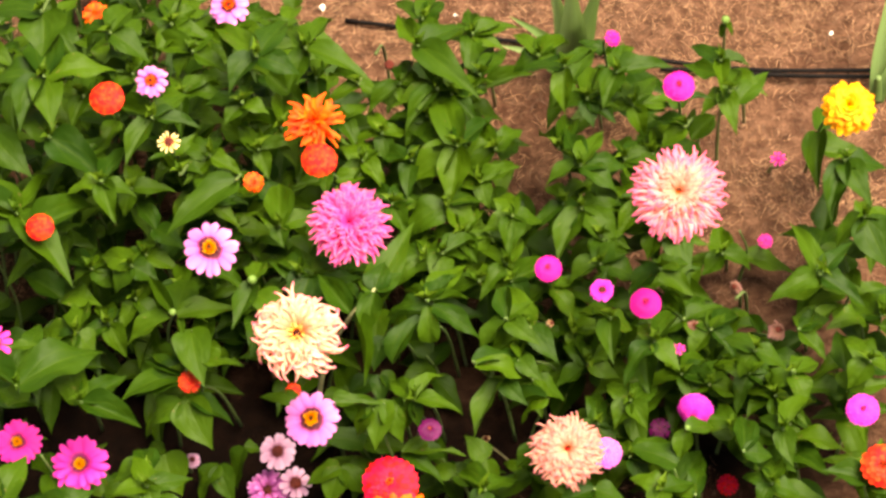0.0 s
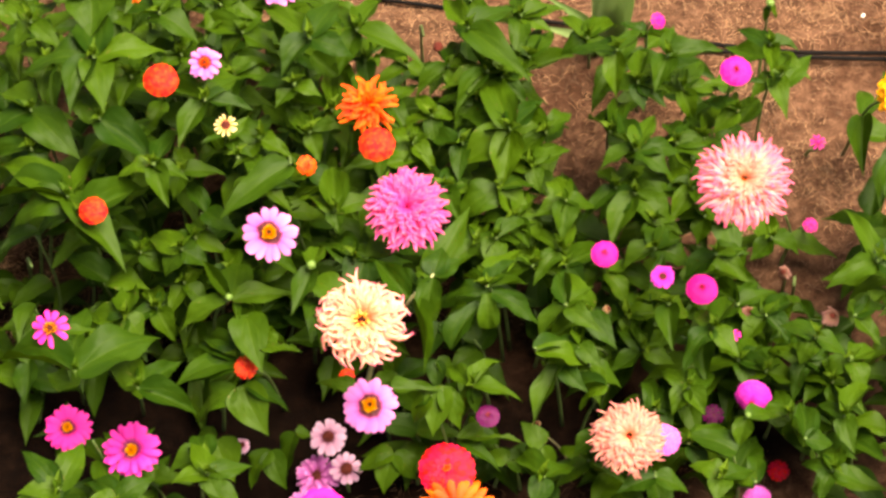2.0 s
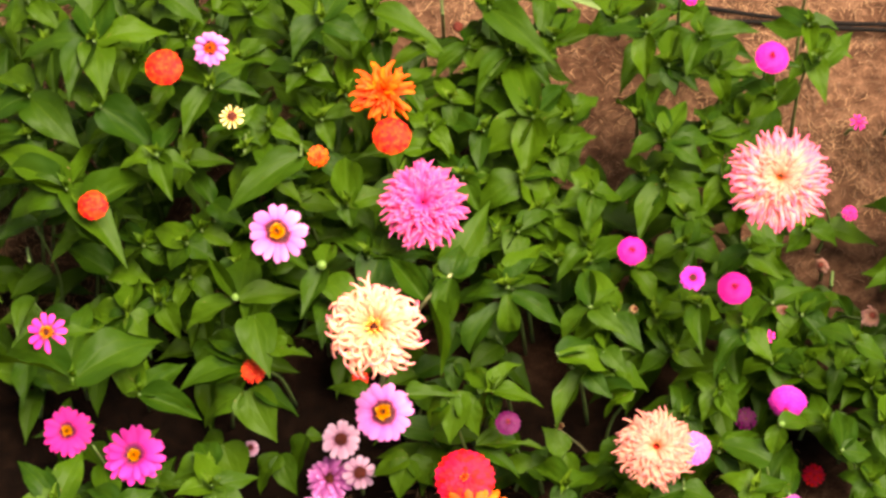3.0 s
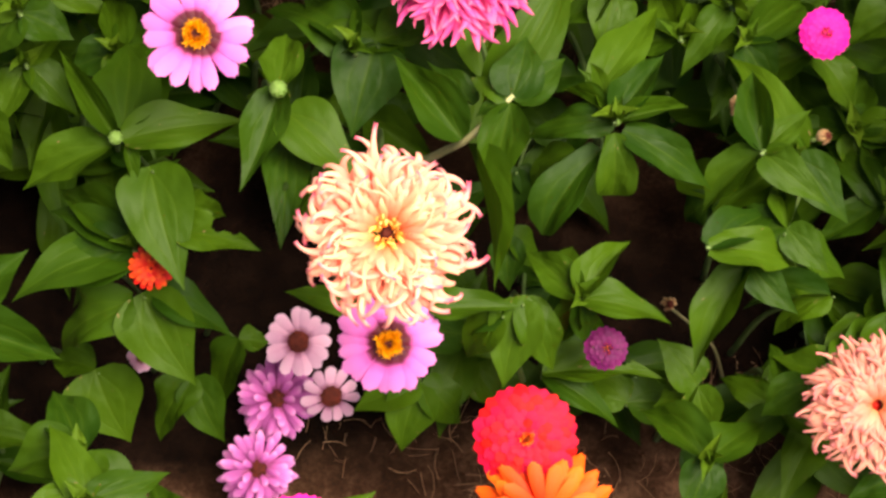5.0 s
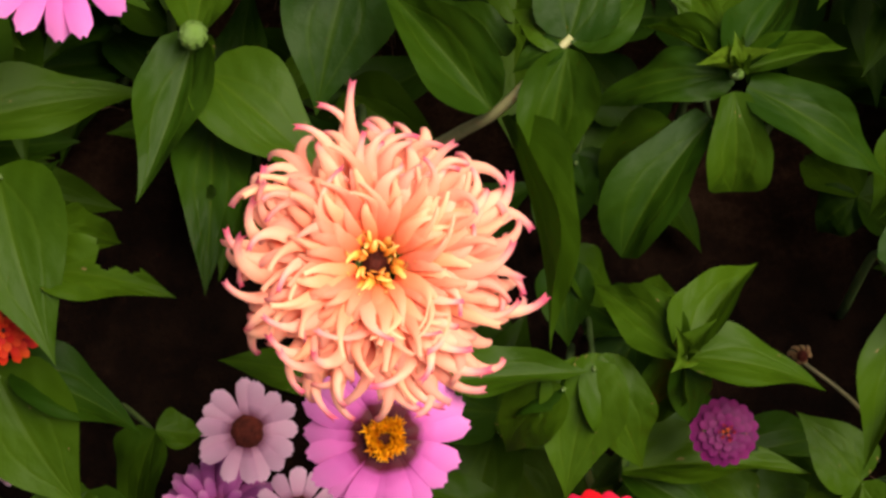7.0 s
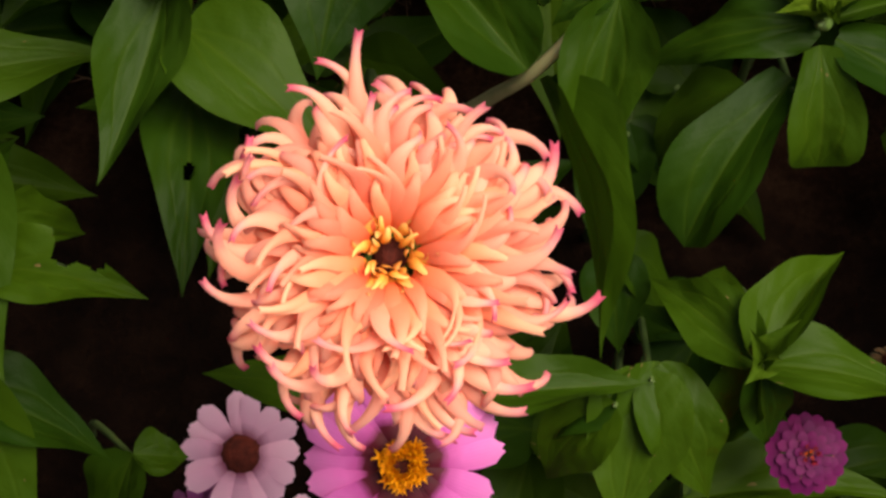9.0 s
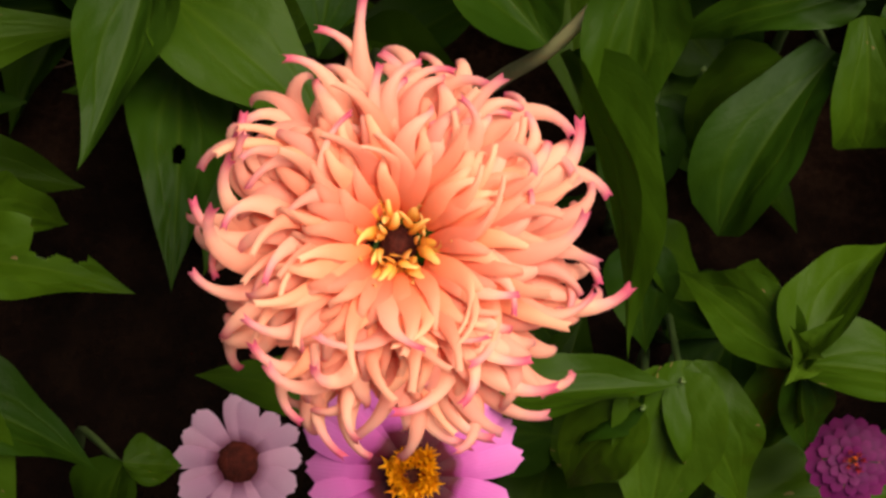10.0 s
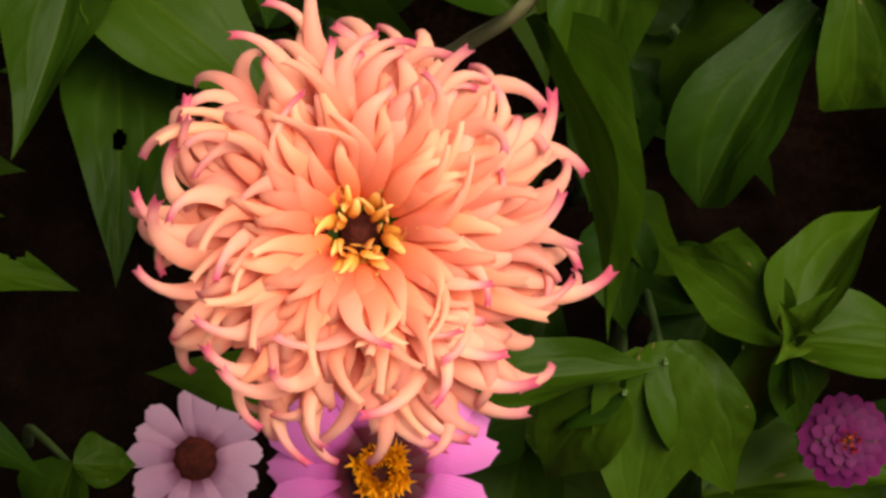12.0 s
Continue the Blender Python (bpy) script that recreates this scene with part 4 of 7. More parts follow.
z = zinnia("bright red double zinnia with overlapping petals", (0.0718, -0.0487, 0.1336), (0.00, -0.35, 1), (-0.003, 0.008), 140, 0.072, 0)
head = ball_bloom(z, (0.0718, -0.0487, 0.1336), (0.00, -0.35, 1), 0.0600, RED_PETALS, 105, seed=12, flat=0.32, floret=False, eye=0.07, proud=0.24, lap=0.46, wide=0.42)
put_florets(head, "orange", 9, 0.0300 * 0.07, 0.0300 * 0.37, 0.0300 * 0.10)
put_florets(head, "red", 5, 0.0300 * 0.03, 0.0300 * 0.36, 0.0300 * 0.09)
z = zinnia("large orange zinnia with long narrow petals", (0.0769, -0.0914, 0.1241), (0.00, -0.40, 1), (-0.010, 0.001), 46, 0.069, 0)
daisy_bloom(z, (0.0769, -0.0914, 0.1241), (0.00, -0.40, 1), 0.0840, ORANGE_LONG, 17, seed=13, rows=3, disc_size=0.12, wide=0.95)
z = zinnia("ragged orange zinnia with long loose petals", (0.0313, 0.2902, 0.3218), (0.00, -0.50, 1), (0.027, 0.136), 62, 0.074, 4)
cactus_bloom(z, (0.0313, 0.2902, 0.3218), (0.00, -0.50, 1), 0.0626, ORANGE_SHAGGY, 95, seed=14, core=0.03, slim=1.4, centre=False, disc=ORANGE)
z = zinnia("round orange-red double zinnia", (0.0350, 0.2123, 0.3506), (0.00, -0.40, 1), (0.027, 0.164), 90, 0.073, 4)
ball_bloom(z, (0.0350, 0.2123, 0.3506), (0.00, -0.40, 1), 0.0373, VERMILION_PETALS, 120, seed=15, floret=False, eye=0.02, proud=0.2)
z = zinnia("round orange-red double zinnia", (-0.1779, 0.2973, 0.3856), (0.00, -0.40, 1), (-0.015, 0.190), 150, 0.071, 4)
ball_bloom(z, (-0.1779, 0.2973, 0.3856), (0.00, -0.40, 1), 0.0364, VERMILION_PETALS, 120, seed=16, floret=False, eye=0.02, proud=0.2)
z = zinnia("small round orange-red zinnia past its best", (-0.2590, 0.1896, 0.3185), (0.00, -0.40, 1), (0.018, 0.182), 9, 0.066, 4)
ball_bloom(z, (-0.2590, 0.1896, 0.3185), (0.00, -0.40, 1), 0.0294, VERMILION_PETALS, 85, seed=17, floret=False, eye=0.02, proud=0.2)
z = zinnia("small orange-red double zinnia under a leaf", (-0.1207, 0.0417, 0.2251), (0.00, -0.50, 1), (0.029, 0.099), 131, 0.069, 0)
ball_bloom(z, (-0.1207, 0.0417, 0.2251), (0.00, -0.50, 1), 0.0249, SCARLET_PETALS, 60, seed=18, floret=False, proud=0.5, eye=0.02, wide=0.36)
z = zinnia("round magenta double zinnia", (0.4145, 0.2703, 0.3388), (0.00, -0.40, 1), (0.025, 0.159), 179, 0.068, 4)
ball_bloom(z, (0.4145, 0.2703, 0.3388), (0.00, -0.40, 1), 0.0335, MAGENTA_PETALS, 105, seed=19)
z = zinnia("small magenta double zinnia with a dark eye", (0.2583, 0.1292, 0.2358), (0.00, -0.35, 1), (-0.011, 0.109), 45, 0.072, 4)
ball_bloom(z, (0.2583, 0.1292, 0.2358), (0.00, -0.35, 1), 0.0288, MAGENTA_PETALS, 85, seed=20, eye=0.10)
z = zinnia("small orchid-pink zinnia with a dark red disc", (0.3074, 0.0620, 0.2771), (0.00, -0.35, 1), (0.008, 0.151), 79, 0.075, 4)
daisy_bloom(z, (0.3074, 0.0620, 0.2771), (0.00, -0.35, 1), 0.0258, ORCHID_PETALS, 14, seed=21, rows=2, crown=False, disc_size=0.34)
z = zinnia("round magenta double zinnia", (0.3549, 0.0915, 0.2081), (0.00, -0.35, 1), (-0.020, 0.085), 153, 0.068, 4)
ball_bloom(z, (0.3549, 0.0915, 0.2081), (0.00, -0.35, 1), 0.0334, MAGENTA_PETALS, 105, seed=22)
z = zinnia("round violet-pink double zinnia beside a small bud", (0.3918, -0.0188, 0.1655), (-0.30, -0.90, 0.45), (-0.006, 0.070), 152, 0.065, 4)
ball_bloom(z, (0.3918, -0.0188, 0.1655), (-0.30, -0.90, 0.45), 0.0375, ORCHID_BALL, 115, seed=23, flat=0.75)
z = zinnia("small opening cream zinnia with a red disc", (-0.1154, 0.2298, 0.3837), (0.00, -0.30, 1), (-0.015, 0.203), 37, 0.061, 4)
daisy_bloom(z, (-0.1154, 0.2298, 0.3837), (0.00, -0.30, 1), 0.0247, BUTTER_PETALS, 13, seed=24, crown=False, disc_size=0.4)
z = zinnia("small orange zinnia low among the leaves", (-0.0387, 0.2421, 0.2921), (0.40, -0.80, 1), (0.025, 0.119), 126, 0.065, 4)
ball_bloom(z, (-0.0387, 0.2421, 0.2921), (0.40, -0.80, 1), 0.0220, ORANGE_BALL, 40, seed=25)
z = zinnia("small violet zinnia low among the leaves", (0.1184, -0.0173, 0.1782), (0.00, -0.35, 1), (-0.018, 0.106), 144, 0.074, 0)
ball_bloom(z, (0.1184, -0.0173, 0.1782), (0.00, -0.35, 1), 0.0245, VIOLET_PETALS, 50, seed=26, eye=0.14, proud=0.4)
z = zinnia("tiny half-open pink zinnia", (0.3840, 0.0530, 0.1755), (0.00, -0.20, 1), (0.008, 0.098), 27, 0.063, 4)
daisy_bloom(z, (0.3840, 0.0530, 0.1755), (0.00, -0.20, 1), 0.0150, HOT_PETALS, 7, seed=27, crown=False, disc=HOT, wide=1.3)
z = zinnia("tiny pink zinnia close to the mulch", (0.5479, 0.4032, 0.0454), (0.00, -0.20, 1), (-0.008, 0.019), 107, 0.064, 0)
daisy_bloom(z, (0.5479, 0.4032, 0.0454), (0.00, -0.20, 1), 0.0205, HOT_PETALS, 9, seed=28, crown=False, disc=HOT)
z = zinnia("tiny pink zinnia close to the mulch", (0.5092, 0.2576, 0.0796), (0.00, -0.40, 1), (-0.003, 0.048), 43, 0.075, 0)
ball_bloom(z, (0.5092, 0.2576, 0.0796), (0.00, -0.40, 1), 0.0173, HOT_BALL, 24, seed=29, floret=False)
z = zinnia("violet-pink double zinnia beside a peach one", (0.2953, -0.0546, 0.1566), (0.10, -0.40, 1), (-0.003, 0.078), 81, 0.067, 0)
ball_bloom(z, (0.2953, -0.0546, 0.1566), (0.10, -0.40, 1), 0.0328, ORCHID_PALE_BALL, 85, seed=30, floret=False)
z = zinnia("violet-pink double zinnia at the bed edge", (0.3910, -0.0774, 0.0600), (0.10, -1.50, 1), (-0.005, 0.029), 37, 0.040, 1)
ball_bloom(z, (0.3910, -0.0774, 0.0600), (0.10, -1.50, 1), 0.0315, ORCHID_PALE_BALL, 85, seed=31)
z = zinnia("violet-pink double zinnia at the bed edge", (0.3590, -0.1095, 0.0600), (0.50, -1.20, 1), (0.006, 0.030), 45, 0.040, 1)
ball_bloom(z, (0.3590, -0.1095, 0.0600), (0.50, -1.20, 1), 0.0315, ORCHID_PALE_BALL, 85, seed=32)
z = zinnia("large magenta double zinnia with an orange eye", (-0.0592, -0.1028, 0.1652), (0.00, -0.30, 1), (-0.008, 0.005), 140, 0.073, 0)
daisy_bloom(z, (-0.0592, -0.1028, 0.1652), (0.00, -0.30, 1), 0.0572, MAGENTA_BROAD, 15, seed=33, rows=3, disc_size=0.28, droop=-0.15, ring=0.8)
z = zinnia("golden yellow double zinnia on a leafy stem", (0.5905, 0.2483, 0.3022), (-0.10, -0.50, 1), (-0.008, 0.168), 91, 0.070, 4)
daisy_bloom(z, (0.5905, 0.2483, 0.3022), (-0.10, -0.50, 1), 0.0628, YELLOW_LONG, 22, seed=34, rows=6, disc_size=0.05, crown=False, disc=YELLOW)
z = zinnia("round violet-pink double zinnia", (0.5575, -0.0535, 0.1823), (0.00, -0.40, 1), (0.010, 0.101), 93, 0.068, 4)
ball_bloom(z, (0.5575, -0.0535, 0.1823), (0.00, -0.40, 1), 0.0344, ORCHID_BALL, 85, seed=35)
z = zinnia("scarlet double zinnia at the edge of the bed", (0.5649, -0.1233, 0.1823), (0.00, -0.40, 1), (0.010, 0.103), 67, 0.072, 4)
ball_bloom(z, (0.5649, -0.1233, 0.1823), (0.00, -0.40, 1), 0.0452, SCARLET_PETALS, 60, seed=36)
z = zinnia("small red zinnia in the shade of the leaves", (0.4267, -0.0194, 0.0197), (0.00, -0.50, 1), (0.011, 0.009), 87, 0.070, 4)
ball_bloom(z, (0.4267, -0.0194, 0.0197), (0.00, -0.50, 1), 0.0237, RED_PETALS, 40, seed=37, floret=False)
z = zinnia("small magenta zinnia seen from the side", (0.3656, 0.4605, 0.2166), (0.60, -0.60, 1), (0.005, 0.087), 140, 0.072, 4)
ball_bloom(z, (0.3656, 0.4605, 0.2166), (0.60, -0.60, 1), 0.0198, MAGENTA_PETALS, 30, seed=38, floret=False)
z = zinnia("small orange-red zinnia with layered petals", (-0.1935, 0.4437, 0.3621), (0.00, -0.40, 1), (-0.010, 0.165), 73, 0.072, 4)
daisy_bloom(z, (-0.1935, 0.4437, 0.3621), (0.00, -0.40, 1), 0.0316, ORANGE_LONG, 14, seed=39, rows=3, disc_size=0.15)
z = zinnia("lilac-pink zinnia with an orange centre", (-0.0490, 0.4340, 0.3621), (0.00, -0.45, 1), (0.009, 0.203), 89, 0.064, 4)
daisy_bloom(z, (-0.0490, 0.4340, 0.3621), (0.00, -0.45, 1), 0.0461, LILAC_PETALS, 14, seed=40, rows=2)
z = zinnia("small dull violet zinnia in the shade", (0.3580, 0.0089, 0.0967), (0.00, -0.60, 1), (-0.008, 0.045), 36, 0.068, 4)
ball_bloom(z, (0.3580, 0.0089, 0.0967), (0.00, -0.60, 1), 0.0233, VIOLET_PETALS, 30, seed=44, floret=False)
z = zinnia("withered brownish pink zinnia head", (0.4057, 0.0880, 0.1661), (0.30, -0.50, 1), (-0.020, 0.094), 122, 0.064, 4)
daisy_bloom(z, (0.4057, 0.0880, 0.1661), (0.30, -0.50, 1), 0.0268, DEAD_PETALS, 14, seed=45, crown=False, rows=2, droop=-0.7)
z = zinnia("withered brownish pink zinnia head", (0.4913, 0.0709, 0.1652), (0.20, -0.40, 1), (-0.025, 0.088), 106, 0.063, 4)
daisy_bloom(z, (0.4913, 0.0709, 0.1652), (0.20, -0.40, 1), 0.0349, DEAD_PETALS, 14, seed=46, crown=False, rows=2, droop=-0.6)
z = zinnia("withered brownish pink zinnia head", (0.4612, 0.1724, 0.1138), (-0.30, -0.40, 1), (0.017, 0.059), 170, 0.074, 4)
daisy_bloom(z, (0.4612, 0.1724, 0.1138), (-0.30, -0.40, 1), 0.0301, DEAD_PETALS, 12, seed=47, crown=False, rows=2, droop=-0.8)
z = zinnia("faded pink zinnia in the shade", (-0.1371, 0.0408, 0.0882), (0.00, -0.40, 1), (-0.012, 0.045), 163, 0.064, 0)
daisy_bloom(z, (-0.1371, 0.0408, 0.0882), (0.00, -0.40, 1), 0.0230, PALE_PETALS, 12, seed=48, crown=False, droop=-0.7)
z = zinnia("dark withered seed head", (0.1148, 0.4003, 0.2787), (0.00, -0.60, 1), (0.030, 0.122), 150, 0.067, 4)
daisy_bloom(z, (0.1148, 0.4003, 0.2787), (0.00, -0.60, 1), 0.0168, DEAD_PETALS, 10, seed=49, crown=False, droop=-0.9, disc_size=0.6)
z = zinnia("dried tan zinnia head", (0.2554, 0.0806, 0.2068), (0.50, -0.40, 1), (0.009, 0.092), 175, 0.063, 4)
daisy_bloom(z, (0.2554, 0.0806, 0.2068), (0.50, -0.40, 1), 0.0198, DRY_PETALS, 10, seed=50, crown=False, droop=-0.9, rows=2)
z = zinnia("dried tan zinnia head", (0.2070, 0.1002, 0.2180), (-0.40, -0.40, 1), (0.013, 0.130), 57, 0.062, 4)
daisy_bloom(z, (0.2070, 0.1002, 0.2180), (-0.40, -0.40, 1), 0.0221, DRY_PETALS, 12, seed=51, crown=False, droop=-0.6, rows=2)
z = Plant("brown dried zinnia head near the soil", (0.2094, 0.0148, 0), [Vector((0.2000, 0.0290, 0.0320)), Vector((0.1754, 0.0522, 0.0440)), Vector((0.1754, 0.0464, 0.0588))], 0.0010, stem_mat=STEM_DRY)
daisy_bloom(z, (0.1754, 0.0448, 0.0625), (0.00, -0.40, 1), 0.0190, DRY_PETALS, 9, seed=52, crown=False, droop=-0.8)
z = zinnia("small orange-red zinnia beneath a large peach one", (-0.0199, 0.0596, 0.1652), (0.00, -0.40, 1), (0.003, 0.080), 89, 0.066, 0)
ball_bloom(z, (-0.0199, 0.0596, 0.1652), (0.00, -0.40, 1), 0.0173, SCARLET_PETALS, 24, seed=53, floret=False)

# ---- leafy shoots between the blooms ----
side_shoot = Plant("zinnia side shoot with a bare brownish stem", (-0.0121, 0.1186, 0), [Vector((0.0179, 0.0986, 0.1700)), Vector((0.0393, 0.0881, 0.2250)), Vector((0.0532, 0.0793, 0.2620)), Vector((0.0787, 0.0933, 0.2800))], 0.0026, stem_mat=STEM_OLIVE)
side_shoot.free_leaf((0.0501, 0.0792, 0.2620), (0.0196, 0.1301, 0.2680), 0.0267, 3, 10)
side_shoot.free_leaf((0.0529, 0.0760, 0.2620), (0.0575, 0.0015, 0.2350), 0.0138, 3, 30)
side_shoot.free_leaf((0.0589, 0.0997, 0.2580), (0.0380, 0.1331, 0.2500), 0.0169, 4, -20)
side_shoot.free_leaf((0.0770, 0.0896, 0.2790), (0.0634, 0.0531, 0.2450), 0.0266, 1, 4)
side_shoot.free_leaf((0.0755, 0.0913, 0.2790), (0.0610, 0.1088, 0.2750), 0.0134, 0, 10)
side_shoot.free_leaf((0.0749, 0.0904, 0.2790), (0.0580, 0.0876, 0.2700), 0.0112, 2, 0)
side_shoot.free_leaf((0.0777, 0.0921, 0.2800), (0.0904, 0.1267, 0.2800), 0.0295, 2, 0)
side_shoot.free_leaf((0.0787, 0.0903, 0.2800), (0.1095, 0.1134, 0.2750), 0.0258, 0, 0)
shoot((-0.1307, 0.1030, 0.2600), [((-0.0602, 0.1110, 0.2450), 0.0287, 0, 5, (-0.1276, 0.1018, 0.2600)), ((-0.1207, 0.1745, 0.2250), 0.0381, 2, -5, (-0.1266, 0.1084, 0.2600)), ((-0.1562, 0.1566, 0.2640), 0.0143, 3, 10), ((-0.1848, 0.0923, 0.2300), 0.0280, 1, 0, (-0.1343, 0.0994, 0.2600)), ((-0.1254, 0.0782, 0.2460), 0.0087, 3, 20, (-0.1261, 0.0988, 0.2600))], (-0.033, 0.109), bud=0.0065, young=False, low=False)
shoot((-0.1149, 0.0885, 0.2520), [((-0.1041, 0.0203, 0.2400), 0.0409, 0, -6)], (-0.029, 0.106), young=False, low=False)
shoot((-0.1293, 0.0570, 0.2220), [((-0.1804, 0.0453, 0.2020), 0.0349, 0, 4), ((-0.1737, 0.0905, 0.2020), 0.0229, 2, 0)], (-0.032, 0.093), young=False, low=False)
shoot((-0.1035, 0.0522, 0.2450), [((-0.0615, 0.0327, 0.2530), 0.0224, 6, 0), ((-0.0787, 0.0707, 0.2150), 0.0156, 1, -8, (-0.1021, 0.0666, 0.2450))], (-0.026, 0.103), young=False, low=False)
shoot((-0.1279, 0.0379, 0.2000), [((-0.1053, -0.0080, 0.1700), 0.0442, 0, -20), ((-0.0821, 0.0137, 0.1780), 0.0294, 2, 22, (-0.1225, 0.0359, 0.2000)), ((-0.1768, 0.0287, 0.1500), 0.0316, 5, 0, (-0.1327, 0.0337, 0.2000))], (-0.032, 0.084), young=False, low=False)
shoot((-0.0439, 0.1016, 0.3000), [((-0.0696, 0.0517, 0.2900), 0.0245, 4, -6), ((-0.0355, 0.1433, 0.2800), 0.0229, 1, 0)], (-0.011, 0.126), bud=0.0078, young=False, low=False)
shoot((-0.0414, 0.0934, 0.2920), [((-0.0048, 0.0504, 0.2800), 0.0336, 2, 5), ((-0.0606, 0.1180, 0.2620), 0.0197, 0, -8)], (-0.010, 0.123), young=False, low=False)
shoot((-0.0421, 0.0857, 0.2720), [((-0.0523, 0.0216, 0.2780), 0.0260, 7, 6)], (-0.011, 0.114), young=False, low=False)
shoot((0.0131, 0.1476, 0.2500), [((-0.0066, 0.1008, 0.2300), 0.0424, 0, 8), ((-0.0247, 0.1516, 0.2300), 0.0205, 3, -4), ((0.0504, 0.1647, 0.2300), 0.0253, 1, 0)], (0.003, 0.105), young=False, low=False)
shoot((0.1056, 0.0029, 0.2050), [((0.0813, 0.0392, 0.1930), 0.0222, 1, 8), ((0.1394, 0.0363, 0.1970), 0.0209, 3, 16), ((0.1546, -0.0120, 0.1900), 0.0254, 2, 20), ((0.1078, -0.0124, 0.1750), 0.0159, 0, 0), ((0.0932, -0.0070, 0.1650), 0.0183, 4, 0)], (0.026, 0.086), low=False)
shoot((0.1306, 0.0763, 0.2700), [((0.0860, 0.0846, 0.2400), 0.0182, 5, 10), ((0.1060, 0.1057, 0.2550), 0.0106, 3, -8), ((0.1645, 0.1162, 0.2600), 0.0205, 1, 8), ((0.1739, 0.0864, 0.2550), 0.0122, 3, -6), ((0.1803, 0.0430, 0.2400), 0.0222, 5, -8, (0.1344, 0.0710, 0.2700)), ((0.1275, 0.0467, 0.2400), 0.0231, 8, 4, (0.1296, 0.0698, 0.2700)), ((0.1255, 0.1215, 0.2500), 0.0134, 0, 0)], (0.033, 0.113), bud=0.0033, low=False)
shoot((0.1235, 0.0679, 0.2550), [((0.0875, 0.0328, 0.2300), 0.0259, 8, -10), ((0.0888, 0.0653, 0.2050), 0.0227, 2, 5, (0.1101, 0.0673, 0.2550))], (0.031, 0.107), young=False, low=False)
shoot((0.2091, 0.0578, 0.2500), [((0.1767, 0.0396, 0.2150), 0.0238, 1, -15), ((0.2141, 0.1106, 0.2400), 0.0217, 3, 18), ((0.2398, 0.0785, 0.2500), 0.0197, 0, 15), ((0.2414, 0.0263, 0.2400), 0.0224, 2, -15), ((0.1925, 0.0870, 0.2100), 0.0161, 4, -15)], (0.052, 0.105), low=False)
shoot((0.2176, 0.0187, 0.2350), [((0.1810, 0.0241, 0.1950), 0.0229, 5, -15), ((0.2376, -0.0063, 0.2250), 0.0213, 2, -15), ((0.2250, 0.0542, 0.2150), 0.0154, 3, 18)], (0.054, 0.099), young=False, low=False)
shoot((0.1979, 0.0080, 0.2150), [((0.1617, -0.0410, 0.1850), 0.0255, 1, -22), ((0.2211, -0.0206, 0.2050), 0.0215, 2, -18)], (0.049, 0.090), young=False, low=False)
shoot((0.1723, -0.0289, 0.1300), [((0.1527, -0.0019, 0.1400), 0.0258, 0, 6), ((0.1816, -0.0533, 0.1000), 0.0240, 2, -20), ((0.1480, -0.0320, 0.1100), 0.0208, 4, 0)], (-0.010, 0.010), young=False, low=False)
shoot((0.2286, -0.0483, 0.1700), [((0.2006, -0.0575, 0.1500), 0.0243, 1, 6)], (0.057, 0.071), young=False, low=False)
shoot((0.4953, 0.4796, 0.2000), [((0.4902, 0.4745, 0.1800), 0.0103, 0, 0), ((0.5033, 0.4761, 0.1800), 0.0103, 1, 0)], (0.004, 0.040), bud=0.008, young=False, low=False)
shoot((0.4743, 0.3449, 0.2400), [((0.4987, 0.3822, 0.2300), 0.0213, 1, 0), ((0.4462, 0.3295, 0.2200), 0.0210, 0, 0), ((0.4808, 0.2958, 0.2200), 0.0246, 2, 0)], (0.004, 0.080), bud=0.006, young=False, low=False)
shoot((0.2413, -0.0093, 0.2000), [((0.1974, -0.0014, 0.1700), 0.0203, 3, -15), ((0.2123, -0.0189, 0.1700), 0.0219, 5, -18)], (-0.025, 0.040), young=False, low=False)
shoot((0.0729, 0.0502, 0.1900), [((0.0713, 0.0248, 0.1700), 0.0212, 0, 0), ((0.0910, 0.0409, 0.1600), 0.0210, 2, 6)], (0.018, 0.080), young=False, low=False)
shoot((0.0759, 0.0087, 0.2000), [((0.0602, -0.0307, 0.1700), 0.0317, 0, 0), ((0.0895, -0.0222, 0.1650), 0.0251, 5, -5), ((0.0437, -0.0071, 0.1600), 0.0252, 2, 4, (0.0633, 0.0004, 0.2000))], (0.019, 0.084), young=False, low=False)
shoot((0.0203, 0.0014, 0.1000), [((-0.0199, -0.0040, 0.0800), 0.0256, 0, 0), ((0.0053, -0.0287, 0.0700), 0.0318, 2, 0), ((0.0413, -0.0156, 0.0700), 0.0271, 5, 0)], (0.005, 0.042), young=False, low=False)
shoot((-0.1613, 0.0225, 0.1300), [((-0.1467, -0.0131, 0.1000), 0.0481, 0, -20), ((-0.1864, 0.0380, 0.1100), 0.0242, 1, 0)], (-0.040, 0.055), young=False, low=False)
shoot((-0.1074, 0.0218, 0.1000), [((-0.1317, -0.0051, 0.0700), 0.0271, 5, -18), ((-0.0947, -0.0101, 0.0700), 0.0283, 2, -18)], (-0.027, 0.042), young=False, low=False)
shoot((-0.0800, 0.0412, 0.1000), [((-0.0937, 0.0162, 0.0550), 0.0263, 0, -25), ((-0.0627, 0.0405, 0.0900), 0.0162, 1, 0)], (-0.020, 0.042), young=False, low=False)
shoot((0.0864, -0.0131, 0.1350), [((0.1557, -0.0234, 0.1300), 0.0270, 6, 24), ((0.1272, -0.0427, 0.1100), 0.0240, 2, 18)], (0.022, 0.057), young=False, low=False)
